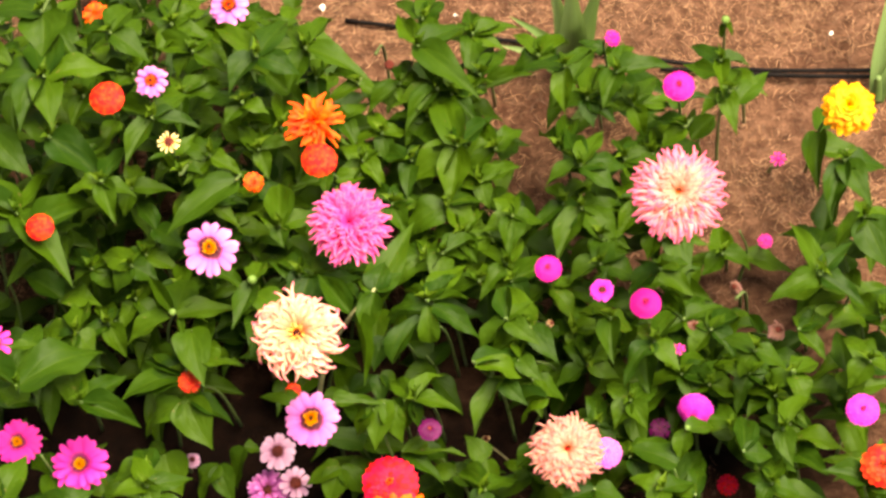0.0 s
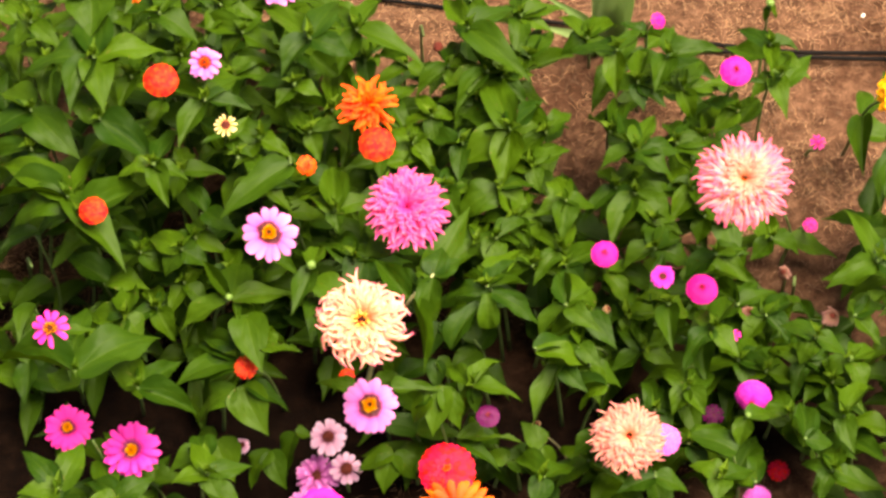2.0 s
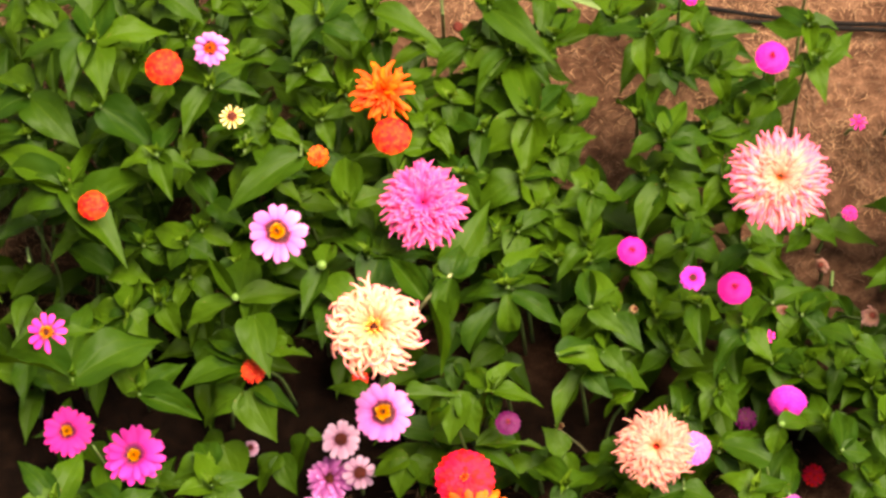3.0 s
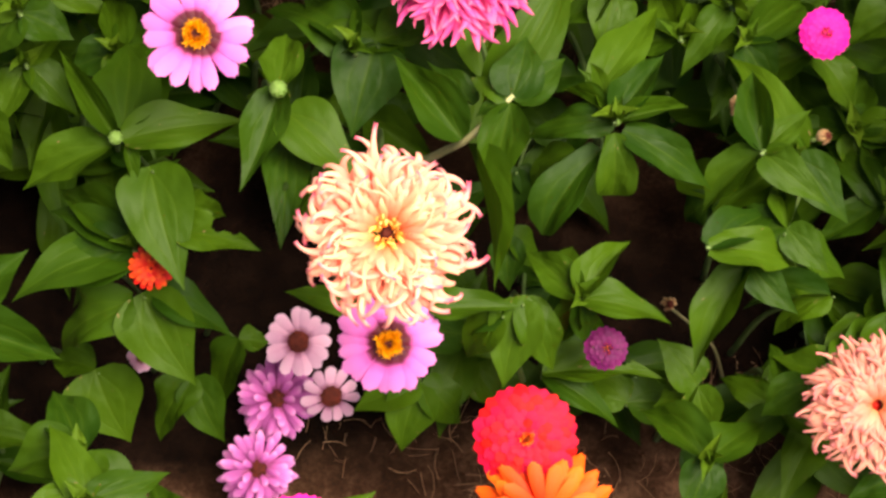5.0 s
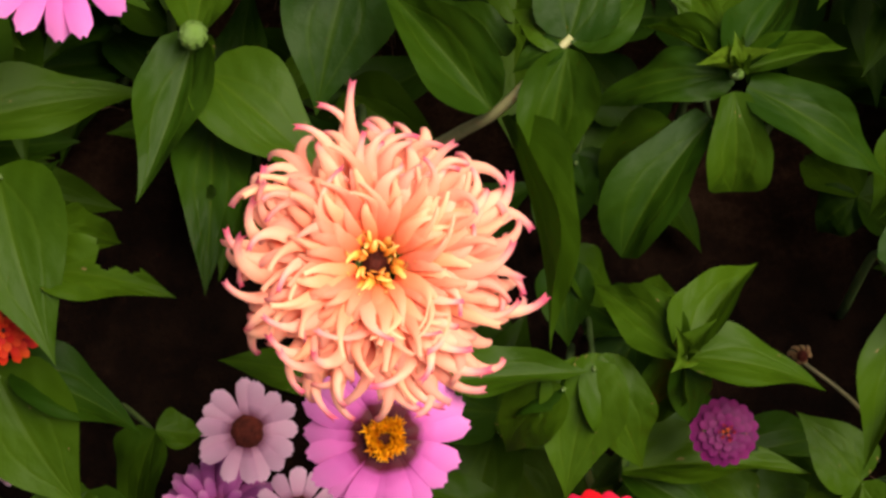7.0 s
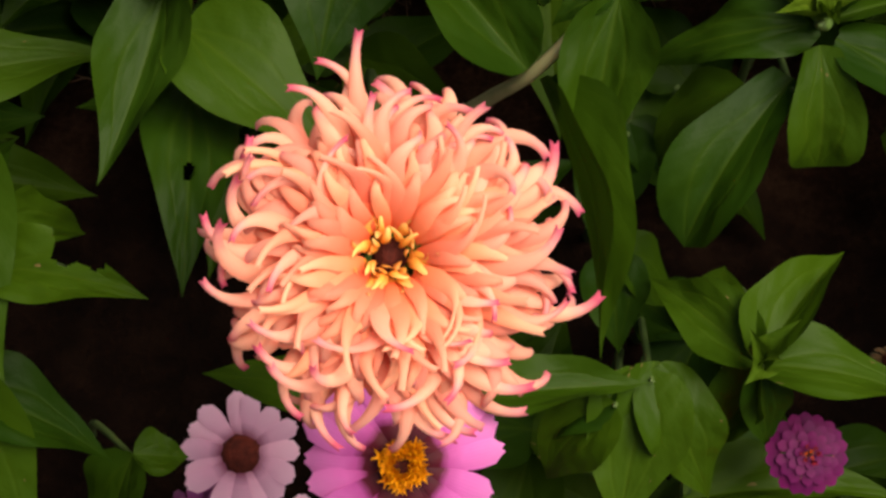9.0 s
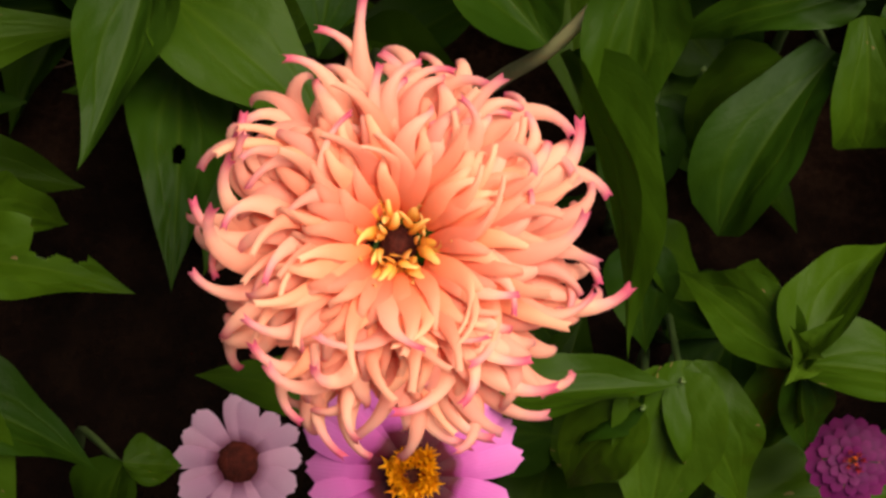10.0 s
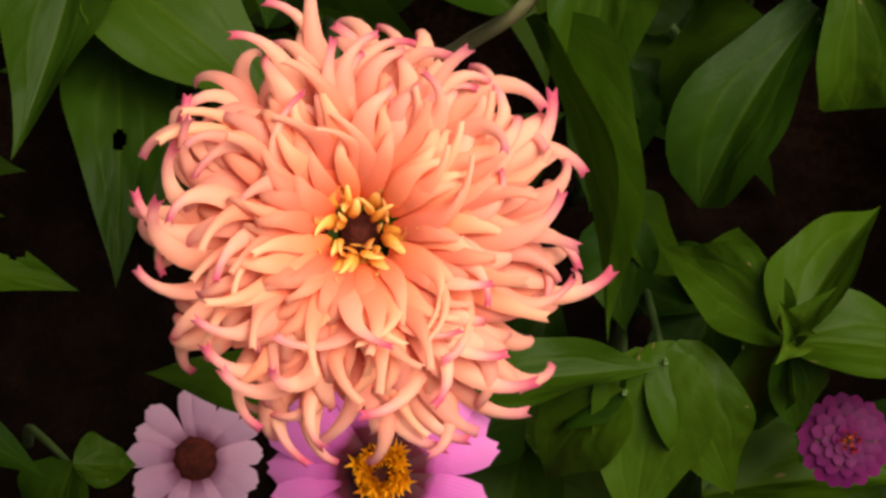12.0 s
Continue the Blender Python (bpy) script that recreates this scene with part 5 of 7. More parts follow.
Plant("bare green zinnia stem below a pair of leaves", (0.0896, 0.0081, 0), [Vector((0.0836, -0.0019, 0.0600)), Vector((0.0751, -0.0009, 0.1200)), Vector((0.0644, 0.0013, 0.1980))], 0.0019)
shoot((0.0090, 0.0110, 0.2020), [((0.0742, 0.0032, 0.2042), 0.0205, 4, 7, (0.0230, 0.0048, 0.2130)), ((-0.0520, 0.0267, 0.2054), 0.0181, 5, 12, (-0.0090, 0.0110, 0.2080))], (0.010, 0.075), low=False, young=False)
shoot((0.0642, 0.0023, 0.2000), [((0.0481, 0.0034, 0.1651), 0.0193, 5, -6), ((0.0674, -0.0216, 0.1694), 0.0211, 2, 9, (0.0771, 0.0109, 0.2000))], (0.024, 0.068), low=False, young=False)
shoot((0.0819, 0.0794, 0.2150), [((0.0665, 0.0505, 0.1939), 0.0249, 0, -5), ((0.0947, 0.0616, 0.1966), 0.0178, 5, 0)], (0.032, 0.093), low=False, young=False)
shoot((0.0995, 0.0334, 0.1500), [((0.0853, 0.0092, 0.1332), 0.0256, 1, -11), ((0.0814, 0.0620, 0.1321), 0.0256, 4, 1), ((0.1143, 0.0600, 0.1366), 0.0232, 2, 2)], (0.018, 0.053), low=False, young=False)
shoot((0.0541, 0.0187, 0.0700), [((0.0205, 0.0096, 0.0461), 0.0345, 1, 9), ((0.0424, 0.0444, 0.0503), 0.0271, 2, -11), ((0.0692, -0.0057, 0.0558), 0.0271, 1, -1)], (0.008, 0.022), low=False, young=False)
shoot((0.2103, 0.1058, 0.0700), [((0.1976, 0.1359, 0.0481), 0.0282, 3, 8), ((0.2302, 0.0946, 0.0524), 0.0282, 2, 10), ((0.1953, 0.1013, 0.0489), 0.0230, 5, 12)], (0.020, 0.028), low=False, young=False)
shoot((0.1354, -0.0246, 0.1000), [((0.1723, -0.0223, 0.0820), 0.0310, 2, 0), ((0.1167, -0.0065, 0.0962), 0.0238, 2, 4)], (0.017, 0.028), low=False, young=False)
shoot((-0.1684, -0.0479, 0.2000), [((-0.1814, -0.0064, 0.1845), 0.0300, 1, -10), ((-0.1238, -0.0375, 0.1880), 0.0240, 0, -3), ((-0.2089, -0.0482, 0.1844), 0.0327, 3, -7), ((-0.1647, -0.0704, 0.1864), 0.0300, 0, -10)], (-0.018, 0.049))
shoot((0.1711, 0.0071, 0.2500), [((0.2190, 0.0357, 0.2175), 0.0245, 0, 9), ((0.1562, -0.0494, 0.2171), 0.0258, 2, -14), ((0.2230, 0.0041, 0.2123), 0.0245, 5, -1)], (0.037, 0.074))
shoot((-0.2859, -0.0879, 0.1823), [((-0.2013, -0.0842, 0.1695), 0.0287, 5, -1), ((-0.3207, -0.0984, 0.1682), 0.0324, 5, -10)], (-0.017, 0.049))
shoot((-0.2475, 0.3585, 0.3621), [((-0.3246, 0.3624, 0.3403), 0.0376, 5, -3), ((-0.1716, 0.3713, 0.3449), 0.0313, 5, -6), ((-0.2517, 0.4404, 0.3466), 0.0439, 1, -6), ((-0.2405, 0.2906, 0.3508), 0.0376, 0, 7), ((-0.2772, 0.2995, 0.3417), 0.0345, 3, -8)], (-0.036, 0.262))
shoot((-0.2473, 0.4377, 0.3792), [((-0.2508, 0.3854, 0.3631), 0.0539, 4, -7), ((-0.3111, 0.4570, 0.3636), 0.0380, 0, -1), ((-0.1929, 0.4497, 0.3628), 0.0317, 5, -14)], (-0.032, 0.288))
shoot((-0.2473, 0.3035, 0.3278), [((-0.1909, 0.2542, 0.3054), 0.0413, 4, -12), ((-0.2834, 0.3701, 0.3010), 0.0325, 5, 13)], (-0.029, 0.227))
shoot((-0.3220, 0.3469, 0.3022), [((-0.2730, 0.2873, 0.2831), 0.0444, 5, -14), ((-0.3598, 0.3898, 0.2855), 0.0381, 3, -14), ((-0.3722, 0.3310, 0.2832), 0.0381, 0, -2)], (-0.032, 0.211))
shoot((-0.1952, 0.2482, 0.3107), [((-0.1665, 0.3070, 0.2956), 0.0211, 1, 1), ((-0.2354, 0.2450, 0.2992), 0.0211, 5, 2), ((-0.1840, 0.2023, 0.2941), 0.0248, 1, -5), ((-0.1601, 0.2347, 0.2941), 0.0211, 0, 14)], (-0.020, 0.207), bud=0.0039)
shoot((-0.2873, 0.2318, 0.2936), [((-0.2541, 0.3210, 0.2559), 0.0211, 4, 2), ((-0.3638, 0.3094, 0.2634), 0.0435, 2, 3), ((-0.3697, 0.2642, 0.2640), 0.0373, 3, -11), ((-0.3491, 0.2292, 0.2558), 0.0385, 5, 9), ((-0.2330, 0.1458, 0.2666), 0.0422, 2, 13), ((-0.3414, 0.1731, 0.2645), 0.0410, 1, -11)], (-0.028, 0.192))
shoot((-0.2735, 0.2042, 0.2936), [((-0.2077, 0.2591, 0.2606), 0.0371, 3, -11), ((-0.2476, 0.1782, 0.2569), 0.0371, 4, -8)], (-0.025, 0.189))
shoot((-0.1063, 0.2030, 0.3621), [((-0.0624, 0.2572, 0.3380), 0.0255, 5, -14), ((-0.1586, 0.1497, 0.3453), 0.0267, 3, -14)], (-0.010, 0.241))
shoot((-0.0549, 0.2310, 0.3107), [((-0.1348, 0.1878, 0.2839), 0.0359, 0, 9), ((-0.0106, 0.2628, 0.2888), 0.0248, 2, 9)], (-0.004, 0.205))
shoot((-0.1360, 0.2991, 0.3450), [((-0.1691, 0.2514, 0.3262), 0.0274, 1, -1), ((-0.0869, 0.2916, 0.3300), 0.0249, 1, 5), ((-0.0956, 0.3418, 0.3286), 0.0249, 0, 7), ((-0.1785, 0.3423, 0.3212), 0.0224, 3, 10)], (-0.018, 0.240))
shoot((-0.0217, 0.3552, 0.3621), [((0.0126, 0.4254, 0.3368), 0.0301, 2, -7), ((-0.0558, 0.3206, 0.3449), 0.0326, 3, -6), ((-0.0716, 0.4344, 0.3351), 0.0276, 0, 9), ((0.0225, 0.3389, 0.3430), 0.0276, 5, -15)], (0.000, 0.261))
shoot((-0.0917, 0.3958, 0.3364), [((-0.1439, 0.4254, 0.3222), 0.0293, 3, 15), ((-0.0563, 0.3840, 0.3087), 0.0280, 4, 1), ((-0.1130, 0.3783, 0.3104), 0.0255, 3, -9), ((-0.0712, 0.4702, 0.3141), 0.0280, 2, -10)], (-0.009, 0.245))
shoot((-0.1767, 0.4119, 0.3621), [((-0.1382, 0.3845, 0.3384), 0.0317, 0, 4), ((-0.2196, 0.4302, 0.3442), 0.0292, 1, -11), ((-0.1528, 0.4595, 0.3463), 0.0317, 3, -2)], (-0.025, 0.269))
shoot((-0.0432, 0.3296, 0.3193), [((-0.0887, 0.3411, 0.3087), 0.0215, 1, -2), ((-0.0654, 0.3103, 0.3083), 0.0215, 1, 9), ((-0.0154, 0.3122, 0.3163), 0.0215, 5, 2), ((-0.0330, 0.3594, 0.3168), 0.0189, 3, 4)], (-0.002, 0.223), bud=0.0033)
shoot((-0.0142, 0.1842, 0.2850), [((-0.0535, 0.2163, 0.2679), 0.0210, 5, -15), ((0.0370, 0.1986, 0.2816), 0.0235, 0, -8), ((-0.0124, 0.2490, 0.2783), 0.0322, 3, -4), ((-0.0126, 0.1630, 0.2745), 0.0210, 3, -9)], (-0.000, 0.181))
shoot((0.0287, 0.3834, 0.3364), [((0.0985, 0.3392, 0.3106), 0.0293, 2, 10), ((0.0043, 0.3481, 0.3043), 0.0267, 1, 10), ((0.0597, 0.4465, 0.3114), 0.0254, 1, 6), ((0.0050, 0.4446, 0.3083), 0.0229, 0, -3)], (0.002, 0.243))
shoot((0.1488, 0.4083, 0.2936), [((0.0658, 0.4726, 0.2662), 0.0285, 3, -10), ((0.1047, 0.4186, 0.2672), 0.0311, 3, 7), ((0.2099, 0.3321, 0.2800), 0.0363, 2, -9), ((0.2093, 0.4465, 0.2732), 0.0285, 2, 0), ((0.1283, 0.4787, 0.2756), 0.0259, 4, 10)], (0.013, 0.211))
shoot((0.1646, 0.3663, 0.2679), [((0.1095, 0.3644, 0.2493), 0.0310, 4, -10), ((0.1689, 0.4640, 0.2403), 0.0323, 3, 6), ((0.2158, 0.3916, 0.2497), 0.0297, 0, 1), ((0.1235, 0.3256, 0.2479), 0.0259, 3, 2)], (0.020, 0.186))
shoot((0.1787, 0.2818, 0.2679), [((0.1288, 0.3316, 0.2447), 0.0267, 4, 7), ((0.2231, 0.3438, 0.2406), 0.0280, 4, 2), ((0.2488, 0.2650, 0.2427), 0.0369, 1, -4), ((0.1170, 0.2697, 0.2302), 0.0419, 4, 9), ((0.1611, 0.2285, 0.2332), 0.0369, 4, -6), ((0.1637, 0.4092, 0.2304), 0.0369, 0, 9)], (0.020, 0.178))
shoot((0.1610, 0.2389, 0.2251), [((0.1110, 0.2249, 0.1937), 0.0382, 5, 15), ((0.2158, 0.2743, 0.1915), 0.0382, 0, 7), ((0.1870, 0.2116, 0.1883), 0.0357, 1, 9), ((0.1359, 0.2875, 0.1978), 0.0319, 0, 15)], (0.016, 0.144))
shoot((0.3055, 0.2365, 0.2679), [((0.3412, 0.2088, 0.2496), 0.0277, 5, 2), ((0.2653, 0.2296, 0.2476), 0.0252, 1, -13), ((0.3378, 0.3020, 0.2437), 0.0277, 0, 10), ((0.2961, 0.3130, 0.2467), 0.0252, 4, -15), ((0.3585, 0.2429, 0.2462), 0.0227, 5, -10)], (0.027, 0.174))
shoot((0.3029, 0.2125, 0.2251), [((0.3378, 0.1760, 0.1969), 0.0368, 5, -3), ((0.2628, 0.2072, 0.1889), 0.0355, 2, 7), ((0.3565, 0.2271, 0.1981), 0.0317, 4, -4), ((0.2692, 0.1607, 0.2013), 0.0317, 1, -9)], (0.027, 0.141))
shoot((0.3026, 0.3552, 0.2936), [((0.2526, 0.3750, 0.2700), 0.0295, 0, -10), ((0.2564, 0.3224, 0.2657), 0.0347, 0, 9), ((0.2978, 0.3178, 0.2592), 0.0257, 1, -13), ((0.3443, 0.4047, 0.2647), 0.0257, 4, 11)], (0.032, 0.205))
shoot((0.3588, 0.3548, 0.2765), [((0.4218, 0.3643, 0.2653), 0.0297, 1, 1), ((0.3722, 0.4015, 0.2730), 0.0258, 4, -6), ((0.3382, 0.3154, 0.2630), 0.0284, 3, 4)], (0.036, 0.192))
shoot((0.4227, 0.2820, 0.2594), [((0.4952, 0.3360, 0.2332), 0.0230, 1, 3), ((0.3877, 0.3198, 0.2410), 0.0230, 4, -10), ((0.4663, 0.2771, 0.2344), 0.0255, 3, 4), ((0.3945, 0.2696, 0.2417), 0.0255, 0, 7), ((0.4286, 0.2423, 0.2430), 0.0230, 2, -14)], (0.040, 0.172))
shoot((0.4748, 0.3782, 0.2508), [((0.4454, 0.4168, 0.2379), 0.0209, 0, 12), ((0.5073, 0.3725, 0.2431), 0.0222, 3, 14), ((0.4703, 0.3273, 0.2471), 0.0183, 1, 4)], (0.040, 0.174), bud=0.0033)
shoot((0.4788, 0.3325, 0.2508), [((0.4922, 0.3036, 0.2436), 0.0168, 1, -12), ((0.4619, 0.3282, 0.2382), 0.0168, 0, -4)], (0.045, 0.170), bud=0.0039)
shoot((0.2290, 0.2132, 0.2251), [((0.2223, 0.2631, 0.2023), 0.0279, 5, 9), ((0.2191, 0.1736, 0.2085), 0.0292, 1, 14), ((0.1926, 0.2070, 0.2124), 0.0254, 4, 5), ((0.2646, 0.2125, 0.2030), 0.0254, 0, 11)], (0.018, 0.142))
shoot((0.1510, 0.1793, 0.2166), [((0.1931, 0.2024, 0.2028), 0.0240, 3, 8), ((0.1825, 0.1848, 0.1925), 0.0240, 0, 15), ((0.1112, 0.1706, 0.1960), 0.0315, 4, -15), ((0.1381, 0.1461, 0.2042), 0.0290, 0, 15)], (0.012, 0.133))
shoot((0.0727, 0.1050, 0.2508), [((0.1249, 0.1774, 0.2779), 0.0356, 2, -13)], (0.009, 0.150))
shoot((0.1291, 0.1133, 0.2251), [((0.1767, 0.1746, 0.1990), 0.0273, 0, 0)], (0.008, 0.134))
shoot((0.2323, 0.0634, 0.2251), [((0.2085, 0.1377, 0.2032), 0.0270, 2, -6), ((0.2787, 0.1210, 0.2074), 0.0270, 3, 9), ((0.2572, 0.0273, 0.2063), 0.0270, 0, -6), ((0.1838, 0.0437, 0.2025), 0.0270, 3, 12)], (0.017, 0.130))
shoot((0.2289, 0.0283, 0.1823), [((0.1879, 0.0418, 0.1587), 0.0296, 1, 8), ((0.2607, 0.0141, 0.1567), 0.0284, 0, 15), ((0.2344, -0.0079, 0.1632), 0.0272, 0, -2), ((0.2057, 0.0806, 0.1630), 0.0247, 1, -3)], (0.014, 0.101))
shoot((0.3155, 0.0640, 0.2251), [((0.2807, 0.0868, 0.2101), 0.0209, 1, -15), ((0.3607, 0.1137, 0.2029), 0.0209, 1, -15), ((0.3375, 0.0631, 0.2011), 0.0271, 0, -1), ((0.3123, 0.0141, 0.2110), 0.0258, 3, -13)], (0.029, 0.130))
shoot((0.3571, 0.0351, 0.2166), [((0.3880, 0.0844, 0.1888), 0.0221, 3, 1), ((0.3793, 0.0035, 0.2039), 0.0257, 0, 4), ((0.3202, -0.0042, 0.1961), 0.0257, 5, -15), ((0.3447, 0.0767, 0.1911), 0.0221, 0, 9)], (0.028, 0.122))
shoot((0.3264, -0.0062, 0.1738), [((0.3037, 0.0301, 0.1561), 0.0246, 5, 5), ((0.3633, 0.0364, 0.1463), 0.0270, 4, -15), ((0.3063, -0.0275, 0.1581), 0.0246, 3, -2), ((0.3397, -0.0333, 0.1604), 0.0246, 3, -3)], (0.017, 0.094))
shoot((0.3780, -0.0544, 0.1823), [((0.3438, -0.0091, 0.1567), 0.0243, 2, 9), ((0.4099, -0.0769, 0.1611), 0.0279, 1, -13), ((0.4089, -0.0390, 0.1578), 0.0231, 2, -2), ((0.3669, -0.0766, 0.1587), 0.0219, 1, 0)], (0.025, 0.096), bud=0.0052)
shoot((0.4297, -0.0938, 0.1909), [((0.4354, -0.0383, 0.1750), 0.0276, 1, -13), ((0.4604, -0.0931, 0.1739), 0.0240, 0, -14), ((0.4250, -0.1307, 0.1770), 0.0264, 3, -9), ((0.4013, -0.0987, 0.1632), 0.0240, 5, 11)], (0.028, 0.098))
shoot((0.4732, -0.0723, 0.1909), [((0.5159, -0.0255, 0.1667), 0.0242, 3, 14), ((0.4780, -0.1114, 0.1779), 0.0242, 2, -15), ((0.4533, -0.0377, 0.1658), 0.0217, 0, -2)], (0.033, 0.099))
shoot((0.4549, -0.0025, 0.2337), [((0.4215, 0.0271, 0.2181), 0.0303, 2, -11), ((0.4854, -0.0173, 0.2140), 0.0279, 2, 13), ((0.4358, -0.0210, 0.2146), 0.0267, 5, -6), ((0.4922, 0.0328, 0.2074), 0.0267, 0, -3)], (0.038, 0.130))
shoot((0.4464, 0.0720, 0.2251), [((0.4804, 0.0538, 0.2042), 0.0284, 4, 12), ((0.4118, 0.0679, 0.2126), 0.0247, 1, -11), ((0.4476, 0.1330, 0.1974), 0.0247, 2, -15)], (0.036, 0.130))
shoot((0.4939, 0.0013, 0.1823), [((0.4649, -0.0110, 0.1552), 0.0271, 5, -15), ((0.5268, 0.0263, 0.1610), 0.0271, 1, 1), ((0.5067, -0.0295, 0.1641), 0.0271, 5, 10)], (0.029, 0.099), bud=0.0052)
shoot((-0.2852, 0.0078, 0.2936), [((-0.2016, 0.0620, 0.2618), 0.0497, 5, -4), ((-0.3652, -0.0154, 0.2645), 0.0521, 0, -1), ((-0.3688, 0.0592, 0.2572), 0.0367, 3, -12), ((-0.2469, -0.0159, 0.2647), 0.0331, 2, -7)], (-0.026, 0.169))
shoot((-0.2292, 0.0175, 0.2422), [((-0.1731, 0.0018, 0.2091), 0.0301, 3, -10), ((-0.1849, 0.0625, 0.2192), 0.0301, 4, -13), ((-0.2586, 0.1056, 0.2114), 0.0337, 5, 8), ((-0.2282, -0.0099, 0.2127), 0.0241, 1, -3)], (-0.017, 0.137))
shoot((-0.1286, 0.0571, 0.2166), [((-0.1981, 0.0401, 0.2018), 0.0392, 2, -11), ((-0.1684, 0.1064, 0.1942), 0.0245, 3, 0)], (-0.009, 0.124))
shoot((-0.1661, -0.0825, 0.2251), [((-0.1222, -0.0672, 0.2081), 0.0213, 0, -13), ((-0.1828, -0.0345, 0.2126), 0.0249, 0, -11), ((-0.2035, -0.0873, 0.2226), 0.0261, 2, -7), ((-0.1558, -0.1066, 0.2149), 0.0237, 2, -11)], (-0.010, 0.118), bud=0.0033)
shoot((-0.3116, -0.0873, 0.2337), [((-0.2868, -0.0313, 0.2297), 0.0306, 5, -10), ((-0.3476, -0.0399, 0.2383), 0.0259, 5, 7), ((-0.3540, -0.0881, 0.2352), 0.0259, 2, 13)], (-0.028, 0.123), bud=0.0033)
shoot((-0.2574, -0.1003, 0.2251), [((-0.2638, -0.0445, 0.2262), 0.0271, 1, 13), ((-0.2185, -0.0777, 0.2228), 0.0259, 5, -12), ((-0.2903, -0.1022, 0.2244), 0.0236, 0, 7)], (-0.017, 0.117))
shoot((-0.2434, 0.1536, 0.1823), [((-0.2711, 0.1321, 0.1547), 0.0315, 0, -2), ((-0.2279, 0.1366, 0.1609), 0.0303, 0, 1), ((-0.2926, 0.1753, 0.1614), 0.0303, 4, 3), ((-0.2380, 0.2115, 0.1629), 0.0277, 1, 7)], (-0.013, 0.109))
shoot((-0.3344, 0.1927, 0.2337), [((-0.3720, 0.1961, 0.2164), 0.0338, 0, 7), ((-0.3476, 0.2416, 0.2205), 0.0313, 3, 1), ((-0.3818, 0.2260, 0.2272), 0.0313, 4, -13)], (-0.029, 0.146))
shoot((0.2202, 0.1464, 0.1994), [((0.2343, 0.1198, 0.1835), 0.0277, 3, -7), ((0.2664, 0.1804, 0.1762), 0.0252, 3, -15)], (0.017, 0.119))
shoot((0.3146, 0.1496, 0.2080), [((0.2783, 0.1405, 0.1874), 0.0302, 3, -11), ((0.3552, 0.1409, 0.1835), 0.0302, 5, -7), ((0.3230, 0.2035, 0.1951), 0.0277, 2, -9), ((0.3497, 0.1805, 0.1814), 0.0277, 3, -4)], (0.023, 0.125))
shoot((0.3753, 0.1277, 0.2166), [((0.4066, 0.1004, 0.1990), 0.0275, 4, -10), ((0.3391, 0.1154, 0.1908), 0.0275, 1, 0), ((0.4081, 0.1439, 0.1996), 0.0250, 1, -1)], (0.025, 0.129))
shoot((0.4528, 0.2062, 0.1310), [((0.4832, 0.1975, 0.1072), 0.0260, 3, 0), ((0.4273, 0.1938, 0.1115), 0.0234, 4, 13), ((0.4693, 0.2579, 0.1118), 0.0195, 1, 6)], (0.018, 0.079))
shoot((0.4102, 0.0100, 0.1652), [((0.3765, 0.0095, 0.1419), 0.0285, 2, -12), ((0.4462, 0.0080, 0.1413), 0.0285, 1, -4), ((0.4263, 0.0604, 0.1414), 0.0285, 4, 5)], (0.026, 0.090))
shoot((0.3437, -0.1115, 0.1652), [((0.3135, -0.0906, 0.1595), 0.0265, 5, -5), ((0.3806, -0.0989, 0.1488), 0.0241, 0, 5), ((0.3336, -0.1404, 0.1607), 0.0265, 2, 3)], (0.020, 0.083))
shoot((0.2775, -0.1031, 0.1652), [((0.2368, -0.1129, 0.1574), 0.0265, 1, 8), ((0.3098, -0.1166, 0.1488), 0.0277, 2, 12), ((0.2931, -0.0757, 0.1613), 0.0241, 2, -6)], (0.015, 0.083))
shoot((0.1681, -0.0782, 0.1481), [((0.1385, -0.0366, 0.1211), 0.0268, 3, -6), ((0.2056, -0.0531, 0.1230), 0.0280, 0, 15), ((0.1531, -0.1067, 0.1327), 0.0268, 0, 13)], (0.008, 0.075))
shoot((-0.0365, 0.2671, 0.2508), [((-0.0738, 0.2697, 0.2255), 0.0292, 0, -8), ((-0.0032, 0.2546, 0.2326), 0.0254, 0, -12)], (-0.002, 0.164))
shoot((0.0436, 0.2475, 0.2337), [((0.0088, 0.2049, 0.2075), 0.0293, 3, -6), ((0.0714, 0.1777, 0.2129), 0.0318, 4, 11)], (0.004, 0.150))
shoot((0.0004, 0.1432, 0.2508), [((-0.0203, 0.1999, 0.2189), 0.0285, 1, 5), ((0.0305, 0.1718, 0.2275), 0.0309, 1, -5), ((-0.0446, 0.1864, 0.2213), 0.0285, 5, -11)], (0.002, 0.153))
shoot((-0.1780, 0.2009, 0.2251), [((-0.2142, 0.2368, 0.2042), 0.0302, 2, 14), ((-0.1512, 0.1889, 0.2073), 0.0277, 4, -7), ((-0.1991, 0.1861, 0.1998), 0.0277, 2, 5)], (-0.012, 0.141))
shoot((0.1495, 0.3434, 0.2508), [((0.1878, 0.3465, 0.2244), 0.0247, 4, 4), ((0.1222, 0.3208, 0.2301), 0.0254, 1, 15), ((0.1064, 0.3575, 0.2351), 0.0244, 5, -1), ((0.1523, 0.4128, 0.2249), 0.0223, 1, -10), ((0.1316, 0.4063, 0.2242), 0.0251, 5, -1), ((0.1864, 0.3746, 0.2327), 0.0256, 2, 12)], (0.014, 0.171))
